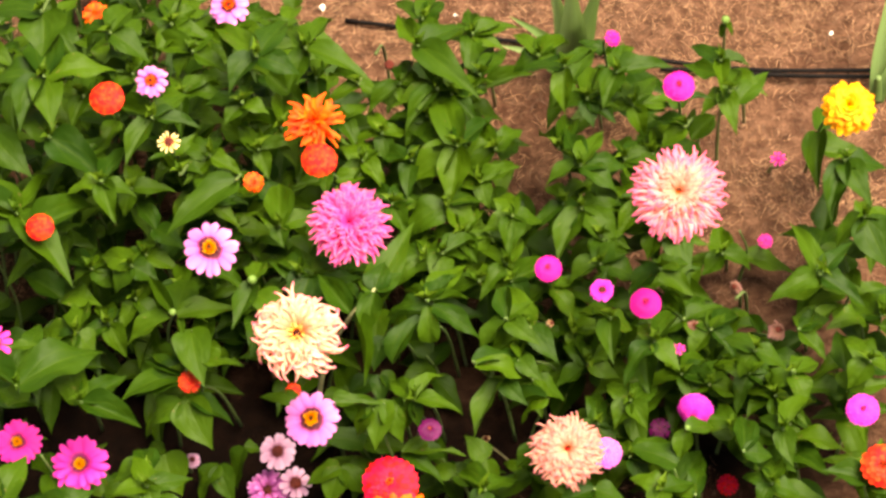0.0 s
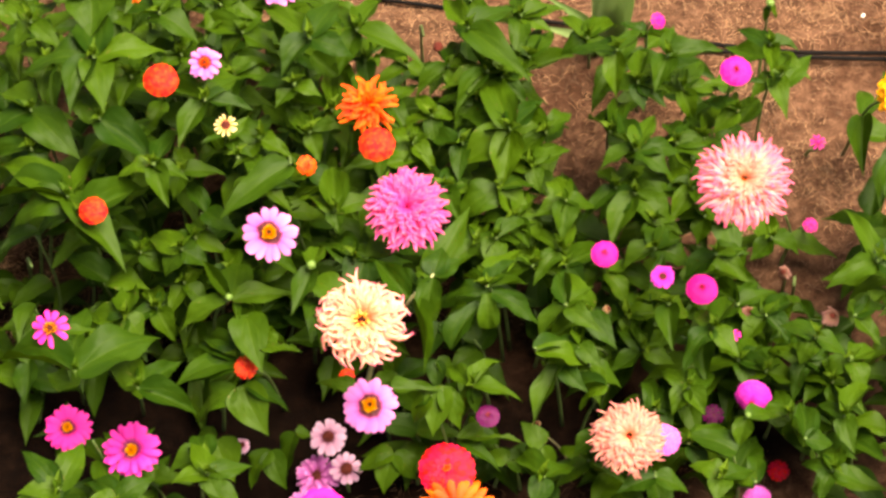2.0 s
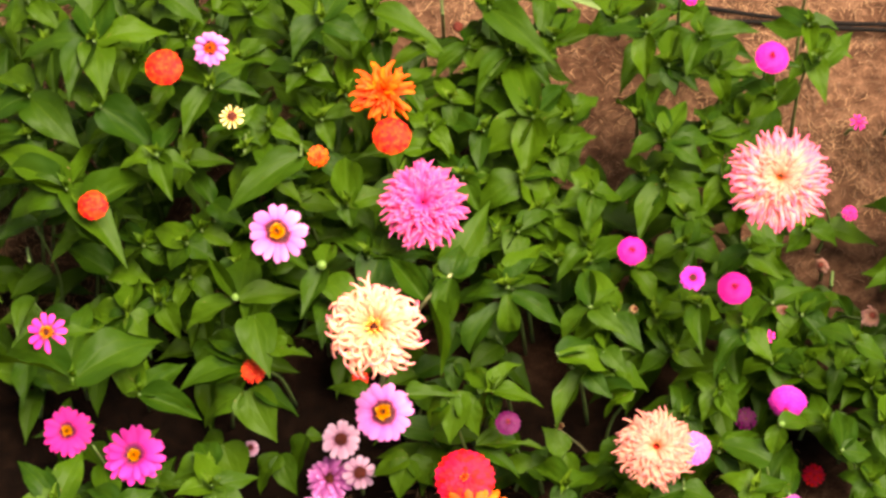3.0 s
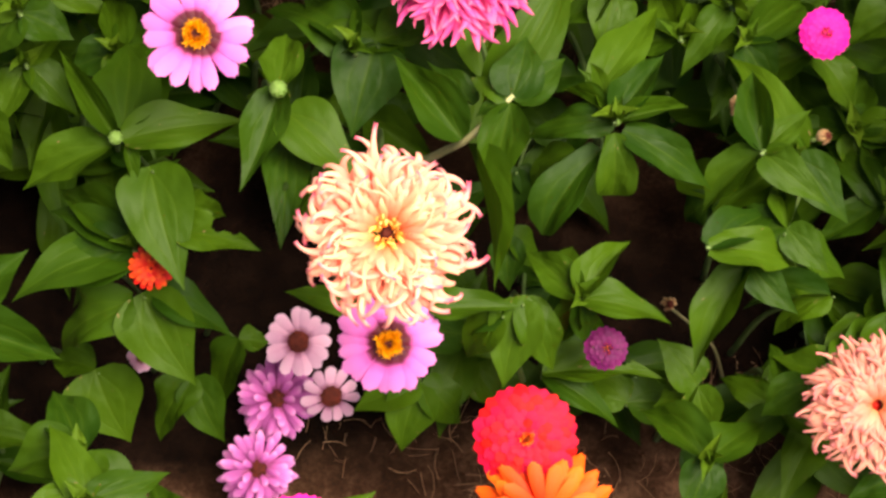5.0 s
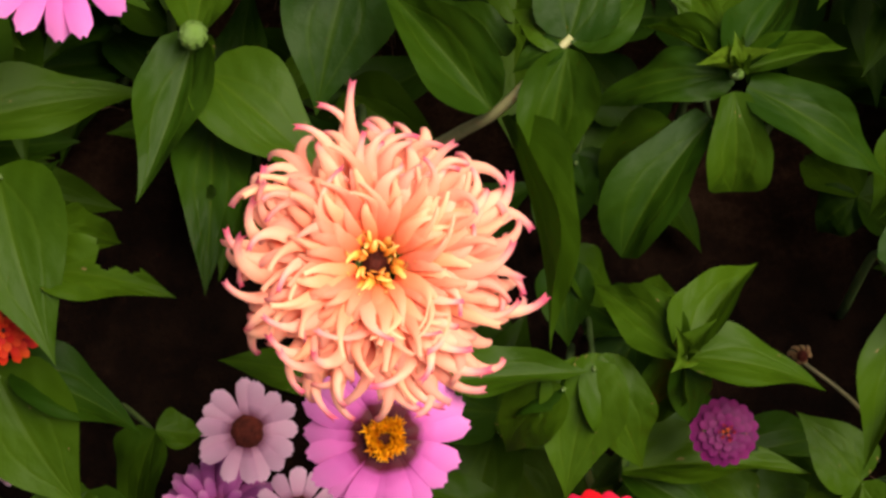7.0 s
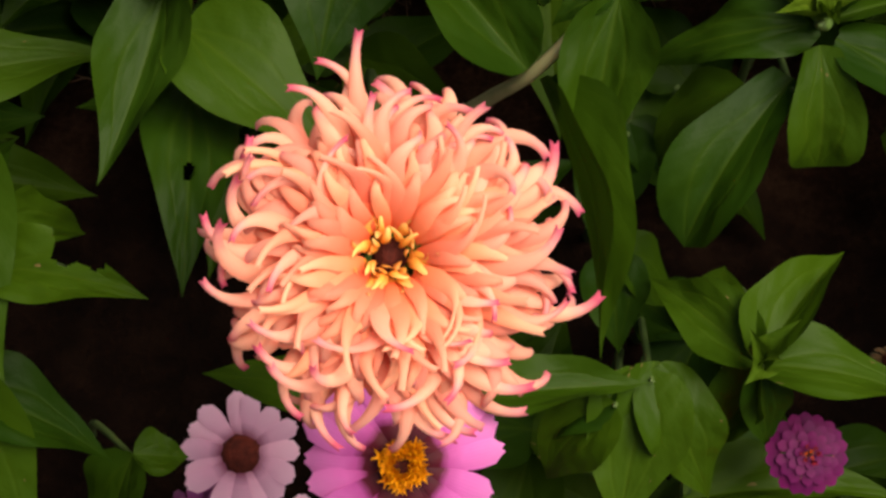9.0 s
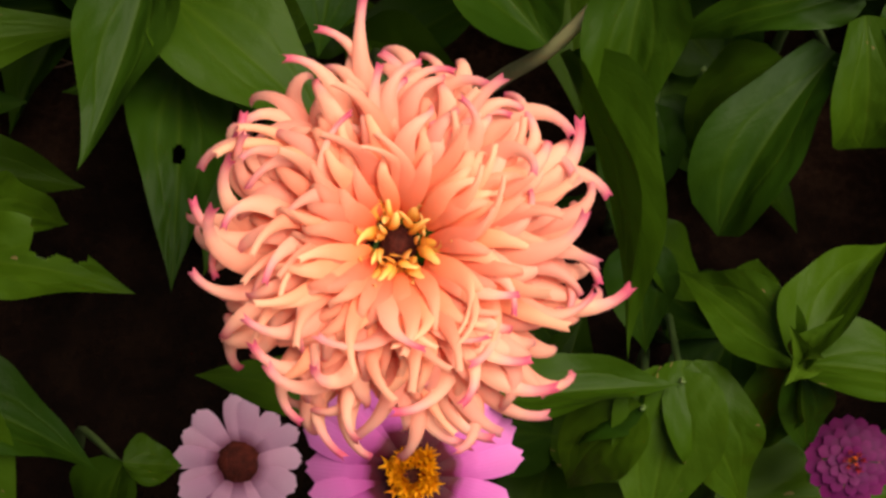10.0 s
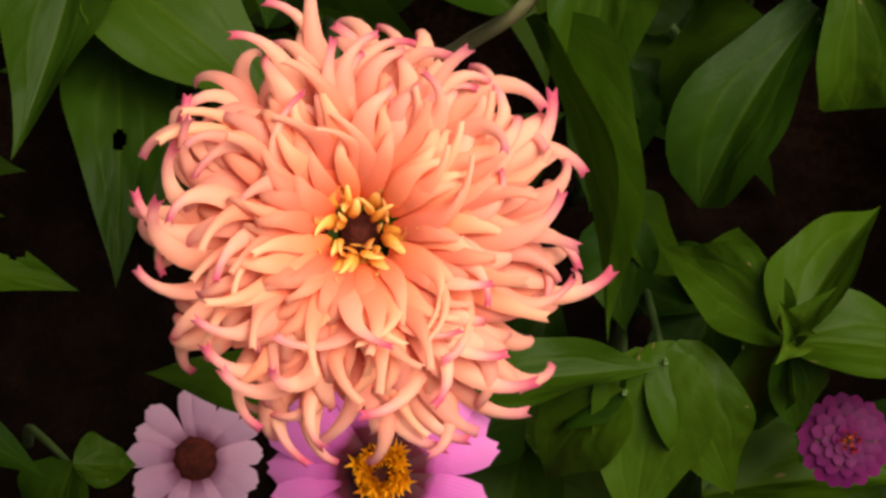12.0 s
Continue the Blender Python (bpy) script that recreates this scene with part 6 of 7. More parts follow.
shoot((0.1998, 0.2644, 0.2251), [((0.2060, 0.2401, 0.2064), 0.0215, 2, -7), ((0.1667, 0.2685, 0.2028), 0.0251, 5, -14), ((0.1890, 0.3078, 0.2086), 0.0243, 4, -12), ((0.2458, 0.2946, 0.2093), 0.0222, 1, -5), ((0.2309, 0.3006, 0.2066), 0.0224, 4, 5)], (0.016, 0.146))
shoot((0.1285, 0.2907, 0.2422), [((0.1748, 0.2824, 0.2188), 0.0200, 4, -5), ((0.1197, 0.2483, 0.2283), 0.0242, 0, -11), ((0.0835, 0.3278, 0.2210), 0.0248, 4, -2), ((0.1522, 0.3216, 0.2299), 0.0228, 2, -11)], (0.015, 0.160))
shoot((0.2195, 0.3013, 0.2337), [((0.2571, 0.2781, 0.2057), 0.0249, 0, 15), ((0.1881, 0.2893, 0.2107), 0.0223, 1, 12), ((0.1881, 0.3520, 0.2163), 0.0220, 3, -2), ((0.2427, 0.3388, 0.2165), 0.0239, 4, -5), ((0.2527, 0.3415, 0.2141), 0.0226, 5, -5)], (0.021, 0.155))
shoot((0.1792, 0.3638, 0.2594), [((0.2039, 0.3330, 0.2406), 0.0217, 1, 5), ((0.1455, 0.3658, 0.2400), 0.0237, 0, 0), ((0.1554, 0.4158, 0.2448), 0.0218, 3, -14), ((0.2281, 0.3938, 0.2399), 0.0213, 1, 0), ((0.1917, 0.4237, 0.2432), 0.0208, 0, -10), ((0.2162, 0.3745, 0.2450), 0.0200, 1, -8)], (0.014, 0.179))
shoot((0.1025, 0.2466, 0.2251), [((0.1158, 0.2147, 0.2074), 0.0252, 3, -8), ((0.0607, 0.2450, 0.2015), 0.0246, 5, -15), ((0.0779, 0.2881, 0.2076), 0.0209, 1, 3), ((0.1362, 0.2673, 0.2090), 0.0199, 0, 1), ((0.1307, 0.2964, 0.2041), 0.0223, 2, -6), ((0.1364, 0.2498, 0.2089), 0.0210, 1, -4)], (0.011, 0.144))
shoot((0.2123, 0.3875, 0.2594), [((0.2511, 0.3778, 0.2430), 0.0250, 5, 13), ((0.1904, 0.3687, 0.2399), 0.0208, 2, -15), ((0.1881, 0.4256, 0.2382), 0.0207, 1, -1), ((0.2473, 0.4444, 0.2344), 0.0227, 0, -9), ((0.2331, 0.4533, 0.2341), 0.0221, 0, 13)], (0.020, 0.182))
shoot((0.1014, 0.4274, 0.2679), [((0.1408, 0.4253, 0.2411), 0.0234, 4, 9), ((0.0794, 0.4002, 0.2522), 0.0232, 5, 4), ((0.0529, 0.4438, 0.2533), 0.0201, 3, 4), ((0.1260, 0.4844, 0.2514), 0.0202, 4, 12), ((0.0966, 0.4928, 0.2432), 0.0250, 4, 5)], (0.008, 0.192))
shoot((0.1568, 0.4560, 0.2850), [((0.1764, 0.4150, 0.2682), 0.0248, 0, -9), ((0.1318, 0.4401, 0.2656), 0.0224, 0, 13), ((0.1254, 0.5093, 0.2598), 0.0247, 0, -3), ((0.1828, 0.5046, 0.2576), 0.0217, 0, -14), ((0.1774, 0.5244, 0.2600), 0.0224, 2, 12)], (0.020, 0.209))
shoot((0.1750, 0.2090, 0.2080), [((0.1860, 0.1813, 0.1910), 0.0216, 3, -9), ((0.1323, 0.2236, 0.1864), 0.0197, 1, -1), ((0.1805, 0.2694, 0.1865), 0.0239, 1, -15), ((0.2087, 0.2149, 0.1873), 0.0221, 2, 9), ((0.2061, 0.2526, 0.1911), 0.0205, 1, 12), ((0.2070, 0.1993, 0.1843), 0.0235, 5, -13)], (0.015, 0.130))
shoot((0.1309, 0.1877, 0.1994), [((0.1637, 0.1782, 0.1846), 0.0236, 3, 13), ((0.0918, 0.1670, 0.1804), 0.0240, 5, 11), ((0.0946, 0.2193, 0.1832), 0.0225, 5, 8), ((0.1448, 0.2432, 0.1747), 0.0213, 1, 3)], (0.012, 0.122))
shoot((0.0758, 0.3049, 0.2337), [((0.0972, 0.2706, 0.2188), 0.0229, 1, 11), ((0.0478, 0.2743, 0.2115), 0.0254, 1, -12), ((0.0485, 0.3448, 0.2154), 0.0255, 5, -4), ((0.0968, 0.3430, 0.2157), 0.0201, 1, -10), ((0.1037, 0.3543, 0.2144), 0.0223, 0, 7)], (0.003, 0.155))
shoot((0.0573, 0.3592, 0.2422), [((0.0744, 0.3222, 0.2217), 0.0226, 4, 11), ((0.0121, 0.3414, 0.2259), 0.0203, 2, 13), ((0.0224, 0.4038, 0.2220), 0.0201, 0, -4), ((0.0931, 0.3906, 0.2301), 0.0222, 0, 8)], (0.005, 0.166))
shoot((0.0795, 0.3934, 0.2594), [((0.1102, 0.3768, 0.2386), 0.0213, 4, 14), ((0.0388, 0.3789, 0.2411), 0.0201, 2, 2), ((0.0443, 0.4328, 0.2341), 0.0235, 3, -2), ((0.1030, 0.4429, 0.2384), 0.0236, 4, 11)], (0.005, 0.182))
shoot((0.1243, 0.3873, 0.2594), [((0.1362, 0.3540, 0.2325), 0.0239, 4, 2), ((0.0841, 0.3671, 0.2349), 0.0222, 3, 6), ((0.1045, 0.4454, 0.2409), 0.0256, 5, -12), ((0.1581, 0.4009, 0.2430), 0.0217, 0, -2), ((0.1424, 0.4410, 0.2365), 0.0208, 1, 12), ((0.1602, 0.3985, 0.2363), 0.0217, 0, 6)], (0.015, 0.182))
shoot((0.2098, 0.4414, 0.2679), [((0.1990, 0.3894, 0.2539), 0.0260, 5, 6), ((0.1695, 0.4496, 0.2413), 0.0241, 5, 0), ((0.2081, 0.4963, 0.2540), 0.0212, 4, -9), ((0.2450, 0.4662, 0.2448), 0.0231, 3, -2), ((0.2635, 0.4593, 0.2498), 0.0254, 2, 3), ((0.2428, 0.4242, 0.2554), 0.0242, 0, 1)], (0.017, 0.194))
shoot((0.1000, 0.3336, 0.2422), [((0.1020, 0.3050, 0.2154), 0.0223, 2, -3), ((0.0628, 0.3360, 0.2209), 0.0208, 2, -10), ((0.0843, 0.3806, 0.2243), 0.0209, 2, -2), ((0.1341, 0.3385, 0.2301), 0.0245, 0, 12)], (0.009, 0.164))
shoot((0.3246, 0.3437, 0.2508), [((0.3274, 0.3143, 0.2361), 0.0232, 0, 0), ((0.2851, 0.3583, 0.2234), 0.0224, 2, 15), ((0.3462, 0.4017, 0.2340), 0.0207, 3, 14), ((0.3610, 0.3400, 0.2323), 0.0220, 0, 13), ((0.3525, 0.3868, 0.2278), 0.0231, 2, -1), ((0.3538, 0.3210, 0.2312), 0.0247, 4, 1)], (0.030, 0.171))
shoot((0.2873, 0.2922, 0.2337), [((0.3265, 0.2792, 0.2123), 0.0210, 3, -9), ((0.2513, 0.2629, 0.2173), 0.0251, 4, 14), ((0.2688, 0.3356, 0.2077), 0.0231, 3, -13), ((0.3063, 0.3542, 0.2108), 0.0240, 3, -14), ((0.2991, 0.3365, 0.2183), 0.0200, 2, -2)], (0.022, 0.154))
shoot((0.3751, 0.3512, 0.2251), [((0.3827, 0.3209, 0.1994), 0.0240, 3, -6), ((0.3404, 0.3599, 0.2062), 0.0209, 0, 3), ((0.3634, 0.4024, 0.2116), 0.0201, 5, -13), ((0.4251, 0.3610, 0.2018), 0.0211, 0, -6), ((0.4079, 0.4053, 0.2040), 0.0221, 2, -8), ((0.4132, 0.3534, 0.2041), 0.0234, 0, -6)], (0.032, 0.152))
shoot((0.3201, 0.1862, 0.2080), [((0.3511, 0.1798, 0.1890), 0.0207, 4, -3), ((0.3043, 0.1605, 0.1899), 0.0205, 3, 12), ((0.2741, 0.2156, 0.1828), 0.0218, 0, 0), ((0.3379, 0.2258, 0.1936), 0.0223, 2, -13), ((0.3319, 0.2404, 0.1870), 0.0230, 0, -7), ((0.3523, 0.2040, 0.1947), 0.0215, 2, -5)], (0.023, 0.128))
shoot((0.3664, 0.2186, 0.2166), [((0.3887, 0.1749, 0.2045), 0.0234, 3, -11), ((0.3364, 0.1860, 0.2005), 0.0247, 1, 8), ((0.3380, 0.2682, 0.1959), 0.0251, 4, -7), ((0.4080, 0.2675, 0.1913), 0.0249, 1, -2), ((0.3864, 0.2526, 0.2035), 0.0215, 0, -3)], (0.025, 0.136))
shoot((0.2847, 0.2294, 0.2166), [((0.3150, 0.2105, 0.1968), 0.0238, 4, -12), ((0.2460, 0.2046, 0.1946), 0.0224, 2, -9), ((0.2672, 0.2706, 0.1991), 0.0225, 1, -8), ((0.3208, 0.2642, 0.1965), 0.0239, 5, 3), ((0.3265, 0.2706, 0.1966), 0.0209, 5, 13), ((0.3253, 0.2310, 0.2010), 0.0234, 0, -6)], (0.021, 0.137))
shoot((0.3556, 0.2675, 0.2337), [((0.3693, 0.2518, 0.2064), 0.0220, 0, 0), ((0.3248, 0.2807, 0.2101), 0.0234, 0, 1), ((0.3502, 0.3196, 0.2064), 0.0250, 1, -8), ((0.4078, 0.2757, 0.2183), 0.0226, 2, -8), ((0.3836, 0.3086, 0.2130), 0.0221, 2, -14), ((0.3993, 0.2555, 0.2076), 0.0239, 5, -9)], (0.027, 0.152))
shoot((0.2787, 0.4069, 0.2594), [((0.3093, 0.3718, 0.2415), 0.0213, 0, 9), ((0.2488, 0.4023, 0.2407), 0.0251, 5, 14), ((0.2509, 0.4561, 0.2439), 0.0220, 2, -7), ((0.3174, 0.4421, 0.2341), 0.0208, 3, -7), ((0.2976, 0.4612, 0.2324), 0.0209, 2, -10)], (0.029, 0.183))
shoot((0.3876, 0.2782, 0.2251), [((0.4251, 0.2718, 0.2046), 0.0245, 2, -8), ((0.3814, 0.2414, 0.2088), 0.0247, 0, 8), ((0.3433, 0.3015, 0.2006), 0.0236, 4, 6), ((0.3850, 0.3452, 0.1987), 0.0205, 4, 0), ((0.3729, 0.3235, 0.2081), 0.0230, 0, -15), ((0.4222, 0.3309, 0.1995), 0.0201, 3, 8)], (0.030, 0.147))
shoot((0.2173, 0.1690, 0.1994), [((0.2524, 0.1624, 0.1792), 0.0238, 4, 11), ((0.1839, 0.1359, 0.1834), 0.0205, 5, 3), ((0.1821, 0.2119, 0.1798), 0.0198, 2, -4), ((0.2364, 0.2225, 0.1757), 0.0202, 2, -9)], (0.014, 0.121))
shoot((0.1862, 0.1573, 0.1909), [((0.1521, 0.1604, 0.1739), 0.0237, 1, 3), ((0.1828, 0.2044, 0.1661), 0.0245, 4, 14), ((0.2294, 0.1583, 0.1719), 0.0194, 0, -13), ((0.2226, 0.1855, 0.1667), 0.0208, 1, -3)], (0.011, 0.115))
shoot((0.2606, 0.1402, 0.1909), [((0.2818, 0.1066, 0.1651), 0.0230, 5, 9), ((0.2210, 0.1311, 0.1648), 0.0227, 1, 3), ((0.2542, 0.1883, 0.1742), 0.0248, 4, 8), ((0.3060, 0.1590, 0.1707), 0.0229, 4, 12)], (0.016, 0.113))
shoot((-0.0854, 0.2983, 0.2765), [((-0.0519, 0.2872, 0.2515), 0.0231, 4, -1), ((-0.1177, 0.2760, 0.2589), 0.0219, 4, 6), ((-0.1312, 0.3312, 0.2587), 0.0245, 5, 3), ((-0.0492, 0.3314, 0.2636), 0.0246, 3, 11), ((-0.0752, 0.3510, 0.2533), 0.0203, 0, 2)], (-0.006, 0.186))
shoot((-0.0322, 0.2989, 0.2765), [((0.0064, 0.3115, 0.2529), 0.0207, 3, 0), ((-0.0251, 0.2713, 0.2582), 0.0203, 4, -5), ((-0.0819, 0.3243, 0.2516), 0.0207, 1, 2), ((-0.0404, 0.3527, 0.2586), 0.0201, 4, 8), ((-0.0557, 0.3525, 0.2583), 0.0206, 0, 11)], (-0.004, 0.186))
shoot((-0.0895, 0.2450, 0.2679), [((-0.0588, 0.2197, 0.2431), 0.0205, 0, 7), ((-0.1255, 0.2472, 0.2444), 0.0217, 1, 11), ((-0.1014, 0.3115, 0.2412), 0.0232, 2, -4), ((-0.0509, 0.2578, 0.2510), 0.0247, 2, 4), ((-0.0560, 0.2897, 0.2403), 0.0242, 1, -8), ((-0.0469, 0.2451, 0.2528), 0.0195, 2, -3)], (-0.008, 0.175))
shoot((-0.1590, 0.3885, 0.3193), [((-0.1339, 0.3697, 0.3069), 0.0232, 3, -3), ((-0.1893, 0.3713, 0.3055), 0.0222, 5, 0), ((-0.2045, 0.4349, 0.2923), 0.0212, 4, 15), ((-0.1365, 0.4343, 0.3011), 0.0211, 3, -14), ((-0.1437, 0.4366, 0.2994), 0.0202, 1, 6), ((-0.1201, 0.4125, 0.2966), 0.0243, 2, 6)], (-0.015, 0.230))
shoot((-0.2140, 0.3719, 0.3107), [((-0.1768, 0.3769, 0.2934), 0.0201, 5, 14), ((-0.2306, 0.3404, 0.2940), 0.0208, 3, 7), ((-0.2648, 0.3892, 0.2975), 0.0219, 5, 3), ((-0.1985, 0.4218, 0.2953), 0.0222, 4, 6), ((-0.2257, 0.4293, 0.2872), 0.0206, 0, -8), ((-0.1887, 0.4109, 0.2906), 0.0214, 3, 1)], (-0.021, 0.221))
shoot((-0.2997, 0.3920, 0.3278), [((-0.2661, 0.3837, 0.3149), 0.0197, 3, -1), ((-0.3079, 0.3491, 0.3089), 0.0214, 5, -8), ((-0.3363, 0.4218, 0.3112), 0.0232, 2, -8), ((-0.2904, 0.4566, 0.3012), 0.0225, 1, 9)], (-0.034, 0.237))
shoot((-0.3131, 0.4264, 0.3535), [((-0.2783, 0.3901, 0.3393), 0.0205, 0, -11), ((-0.3334, 0.4079, 0.3333), 0.0216, 0, 4), ((-0.3448, 0.4768, 0.3367), 0.0211, 5, 15), ((-0.2824, 0.4651, 0.3384), 0.0237, 0, 11), ((-0.3225, 0.4716, 0.3390), 0.0236, 0, -1)], (-0.038, 0.264))
shoot((-0.1126, 0.4309, 0.3450), [((-0.0670, 0.4086, 0.3296), 0.0205, 2, -2), ((-0.1337, 0.3926, 0.3328), 0.0212, 4, 1), ((-0.1594, 0.4606, 0.3291), 0.0231, 5, -5), ((-0.0823, 0.4842, 0.3205), 0.0246, 5, -10), ((-0.0999, 0.4924, 0.3252), 0.0252, 3, 12), ((-0.0726, 0.4582, 0.3313), 0.0225, 5, -5)], (-0.015, 0.257))
shoot((-0.0424, 0.4133, 0.3450), [((-0.0552, 0.3772, 0.3328), 0.0249, 3, -9), ((-0.0856, 0.4364, 0.3257), 0.0198, 1, -7), ((-0.0348, 0.4681, 0.3325), 0.0205, 2, -8), ((-0.0021, 0.4376, 0.3208), 0.0200, 5, 6), ((-0.0133, 0.4462, 0.3261), 0.0229, 0, 13), ((-0.0038, 0.3922, 0.3207), 0.0212, 3, -2)], (-0.009, 0.254))
shoot((-0.2252, 0.3098, 0.2850), [((-0.2160, 0.2779, 0.2697), 0.0194, 0, -8), ((-0.2723, 0.3071, 0.2616), 0.0244, 2, -8), ((-0.2449, 0.3671, 0.2693), 0.0244, 2, -6), ((-0.1922, 0.3353, 0.2671), 0.0224, 0, 0), ((-0.1947, 0.3542, 0.2589), 0.0206, 2, 1), ((-0.1931, 0.3228, 0.2613), 0.0239, 5, -11)], (-0.026, 0.194))
shoot((-0.1694, 0.2638, 0.2765), [((-0.1231, 0.2663, 0.2607), 0.0232, 2, 2), ((-0.1813, 0.2455, 0.2536), 0.0194, 1, 15), ((-0.2171, 0.2915, 0.2492), 0.0206, 1, 13), ((-0.1696, 0.3157, 0.2553), 0.0233, 5, -15), ((-0.1768, 0.3160, 0.2526), 0.0202, 0, 1)], (-0.014, 0.183))
shoot((-0.3251, 0.3078, 0.2850), [((-0.3083, 0.2870, 0.2621), 0.0216, 0, 2), ((-0.3774, 0.3173, 0.2593), 0.0236, 3, 8), ((-0.3381, 0.3632, 0.2594), 0.0212, 5, 15), ((-0.2918, 0.3315, 0.2709), 0.0243, 4, -7), ((-0.2994, 0.3368, 0.2640), 0.0248, 0, 15)], (-0.034, 0.194))
shoot((-0.1082, 0.3576, 0.3107), [((-0.1139, 0.3190, 0.2843), 0.0205, 3, 1), ((-0.1512, 0.3789, 0.2866), 0.0198, 0, -2), ((-0.1163, 0.4198, 0.2844), 0.0246, 0, -8), ((-0.0587, 0.3582, 0.2987), 0.0248, 5, 4), ((-0.0620, 0.3831, 0.2911), 0.0230, 3, 6)], (-0.011, 0.219))
shoot((-0.0064, 0.3265, 0.2765), [((0.0322, 0.3205, 0.2508), 0.0237, 1, -15), ((0.0054, 0.2891, 0.2504), 0.0246, 0, -3), ((-0.0546, 0.3677, 0.2486), 0.0201, 3, 6), ((-0.0054, 0.3935, 0.2539), 0.0245, 3, -8)], (-0.002, 0.189))
shoot((0.0348, 0.3847, 0.2850), [((0.0370, 0.3523, 0.2707), 0.0215, 1, 0), ((-0.0031, 0.4015, 0.2581), 0.0201, 2, -13), ((0.0362, 0.4302, 0.2713), 0.0221, 4, 3), ((0.0708, 0.4129, 0.2617), 0.0218, 4, 7), ((0.0614, 0.4280, 0.2578), 0.0228, 3, 13)], (0.002, 0.202))
shoot((0.0165, 0.3230, 0.2679), [((0.0648, 0.3170, 0.2467), 0.0222, 1, 11), ((0.0098, 0.2935, 0.2423), 0.0210, 4, -4), ((-0.0216, 0.3412, 0.2509), 0.0207, 1, 9), ((0.0248, 0.3751, 0.2468), 0.0230, 4, -8)], (0.005, 0.182))
shoot((0.4225, 0.0799, 0.1652), [((0.4442, 0.0496, 0.1464), 0.0245, 3, 12), ((0.3945, 0.0558, 0.1443), 0.0247, 1, -10), ((0.3963, 0.1252, 0.1449), 0.0198, 2, 13), ((0.4585, 0.1091, 0.1420), 0.0235, 3, -1), ((0.4392, 0.1254, 0.1479), 0.0206, 2, -4)], (0.026, 0.094))
shoot((0.4523, 0.0187, 0.1652), [((0.4884, 0.0014, 0.1454), 0.0196, 0, 6), ((0.4345, -0.0172, 0.1431), 0.0201, 5, -6), ((0.4184, 0.0487, 0.1455), 0.0218, 5, 8), ((0.4844, 0.0673, 0.1431), 0.0233, 2, 10), ((0.4491, 0.0607, 0.1508), 0.0213, 1, -3), ((0.4970, 0.0430, 0.1438), 0.0204, 4, 4)], (0.029, 0.090))
shoot((0.5104, 0.0559, 0.1823), [((0.5364, 0.0303, 0.1572), 0.0245, 4, 7), ((0.4688, 0.0460, 0.1598), 0.0227, 0, -14), ((0.4925, 0.0988, 0.1668), 0.0228, 0, 14), ((0.5486, 0.0803, 0.1612), 0.0232, 5, 1), ((0.5361, 0.0971, 0.1685), 0.0205, 4, 6)], (0.030, 0.103))
shoot((0.4754, -0.0123, 0.1652), [((0.4767, -0.0332, 0.1435), 0.0226, 1, 3), ((0.4467, 0.0102, 0.1432), 0.0199, 0, -5), ((0.4790, 0.0407, 0.1428), 0.0201, 1, -2), ((0.5120, -0.0099, 0.1417), 0.0222, 2, 10), ((0.5209, 0.0073, 0.1451), 0.0193, 2, -10), ((0.5035, -0.0450, 0.1513), 0.0215, 1, 14)], (0.026, 0.088))
shoot((0.3842, 0.0275, 0.1652), [((0.3994, -0.0125, 0.1474), 0.0211, 0, -4), ((0.3423, 0.0290, 0.1386), 0.0245, 2, -11), ((0.3720, 0.0813, 0.1425), 0.0211, 4, 7), ((0.4203, 0.0334, 0.1494), 0.0235, 3, -10), ((0.4142, 0.0607, 0.1404), 0.0227, 3, -3), ((0.4243, 0.0062, 0.1529), 0.0196, 3, -7)], (0.023, 0.091))
shoot((0.4245, -0.0416, 0.1566), [((0.4318, -0.0704, 0.1382), 0.0224, 5, -12), ((0.3813, -0.0318, 0.1407), 0.0214, 3, 1), ((0.4198, 0.0050, 0.1400), 0.0210, 0, 3), ((0.4728, -0.0503, 0.1398), 0.0217, 2, 9)], (0.024, 0.082))
shoot((0.4551, -0.1189, 0.1652), [((0.4833, -0.1306, 0.1523), 0.0230, 2, 6), ((0.4374, -0.1466, 0.1514), 0.0209, 5, -12), ((0.4277, -0.0952, 0.1456), 0.0218, 5, 6), ((0.4666, -0.0810, 0.1483), 0.0234, 1, 5), ((0.4689, -0.0696, 0.1418), 0.0215, 2, 13)], (0.023, 0.082))
shoot((0.3785, -0.1115, 0.1481), [((0.4214, -0.1232, 0.1334), 0.0209, 4, -6), ((0.3492, -0.1382, 0.1264), 0.0228, 4, -1), ((0.3472, -0.0920, 0.1316), 0.0237, 2, -5), ((0.4073, -0.0766, 0.1206), 0.0205, 2, -6), ((0.3907, -0.0629, 0.1264), 0.0201, 5, 4)], (0.017, 0.074))
shoot((0.2896, 0.0539, 0.1652), [((0.3215, 0.0408, 0.1500), 0.0228, 0, -13), ((0.2474, 0.0440, 0.1389), 0.0217, 4, -2), ((0.2657, 0.1013, 0.1471), 0.0209, 5, 12), ((0.3125, 0.0856, 0.1530), 0.0235, 2, 0), ((0.2951, 0.1081, 0.1378), 0.0243, 3, 4), ((0.3314, 0.0810, 0.1423), 0.0221, 2, 6)], (0.020, 0.092))
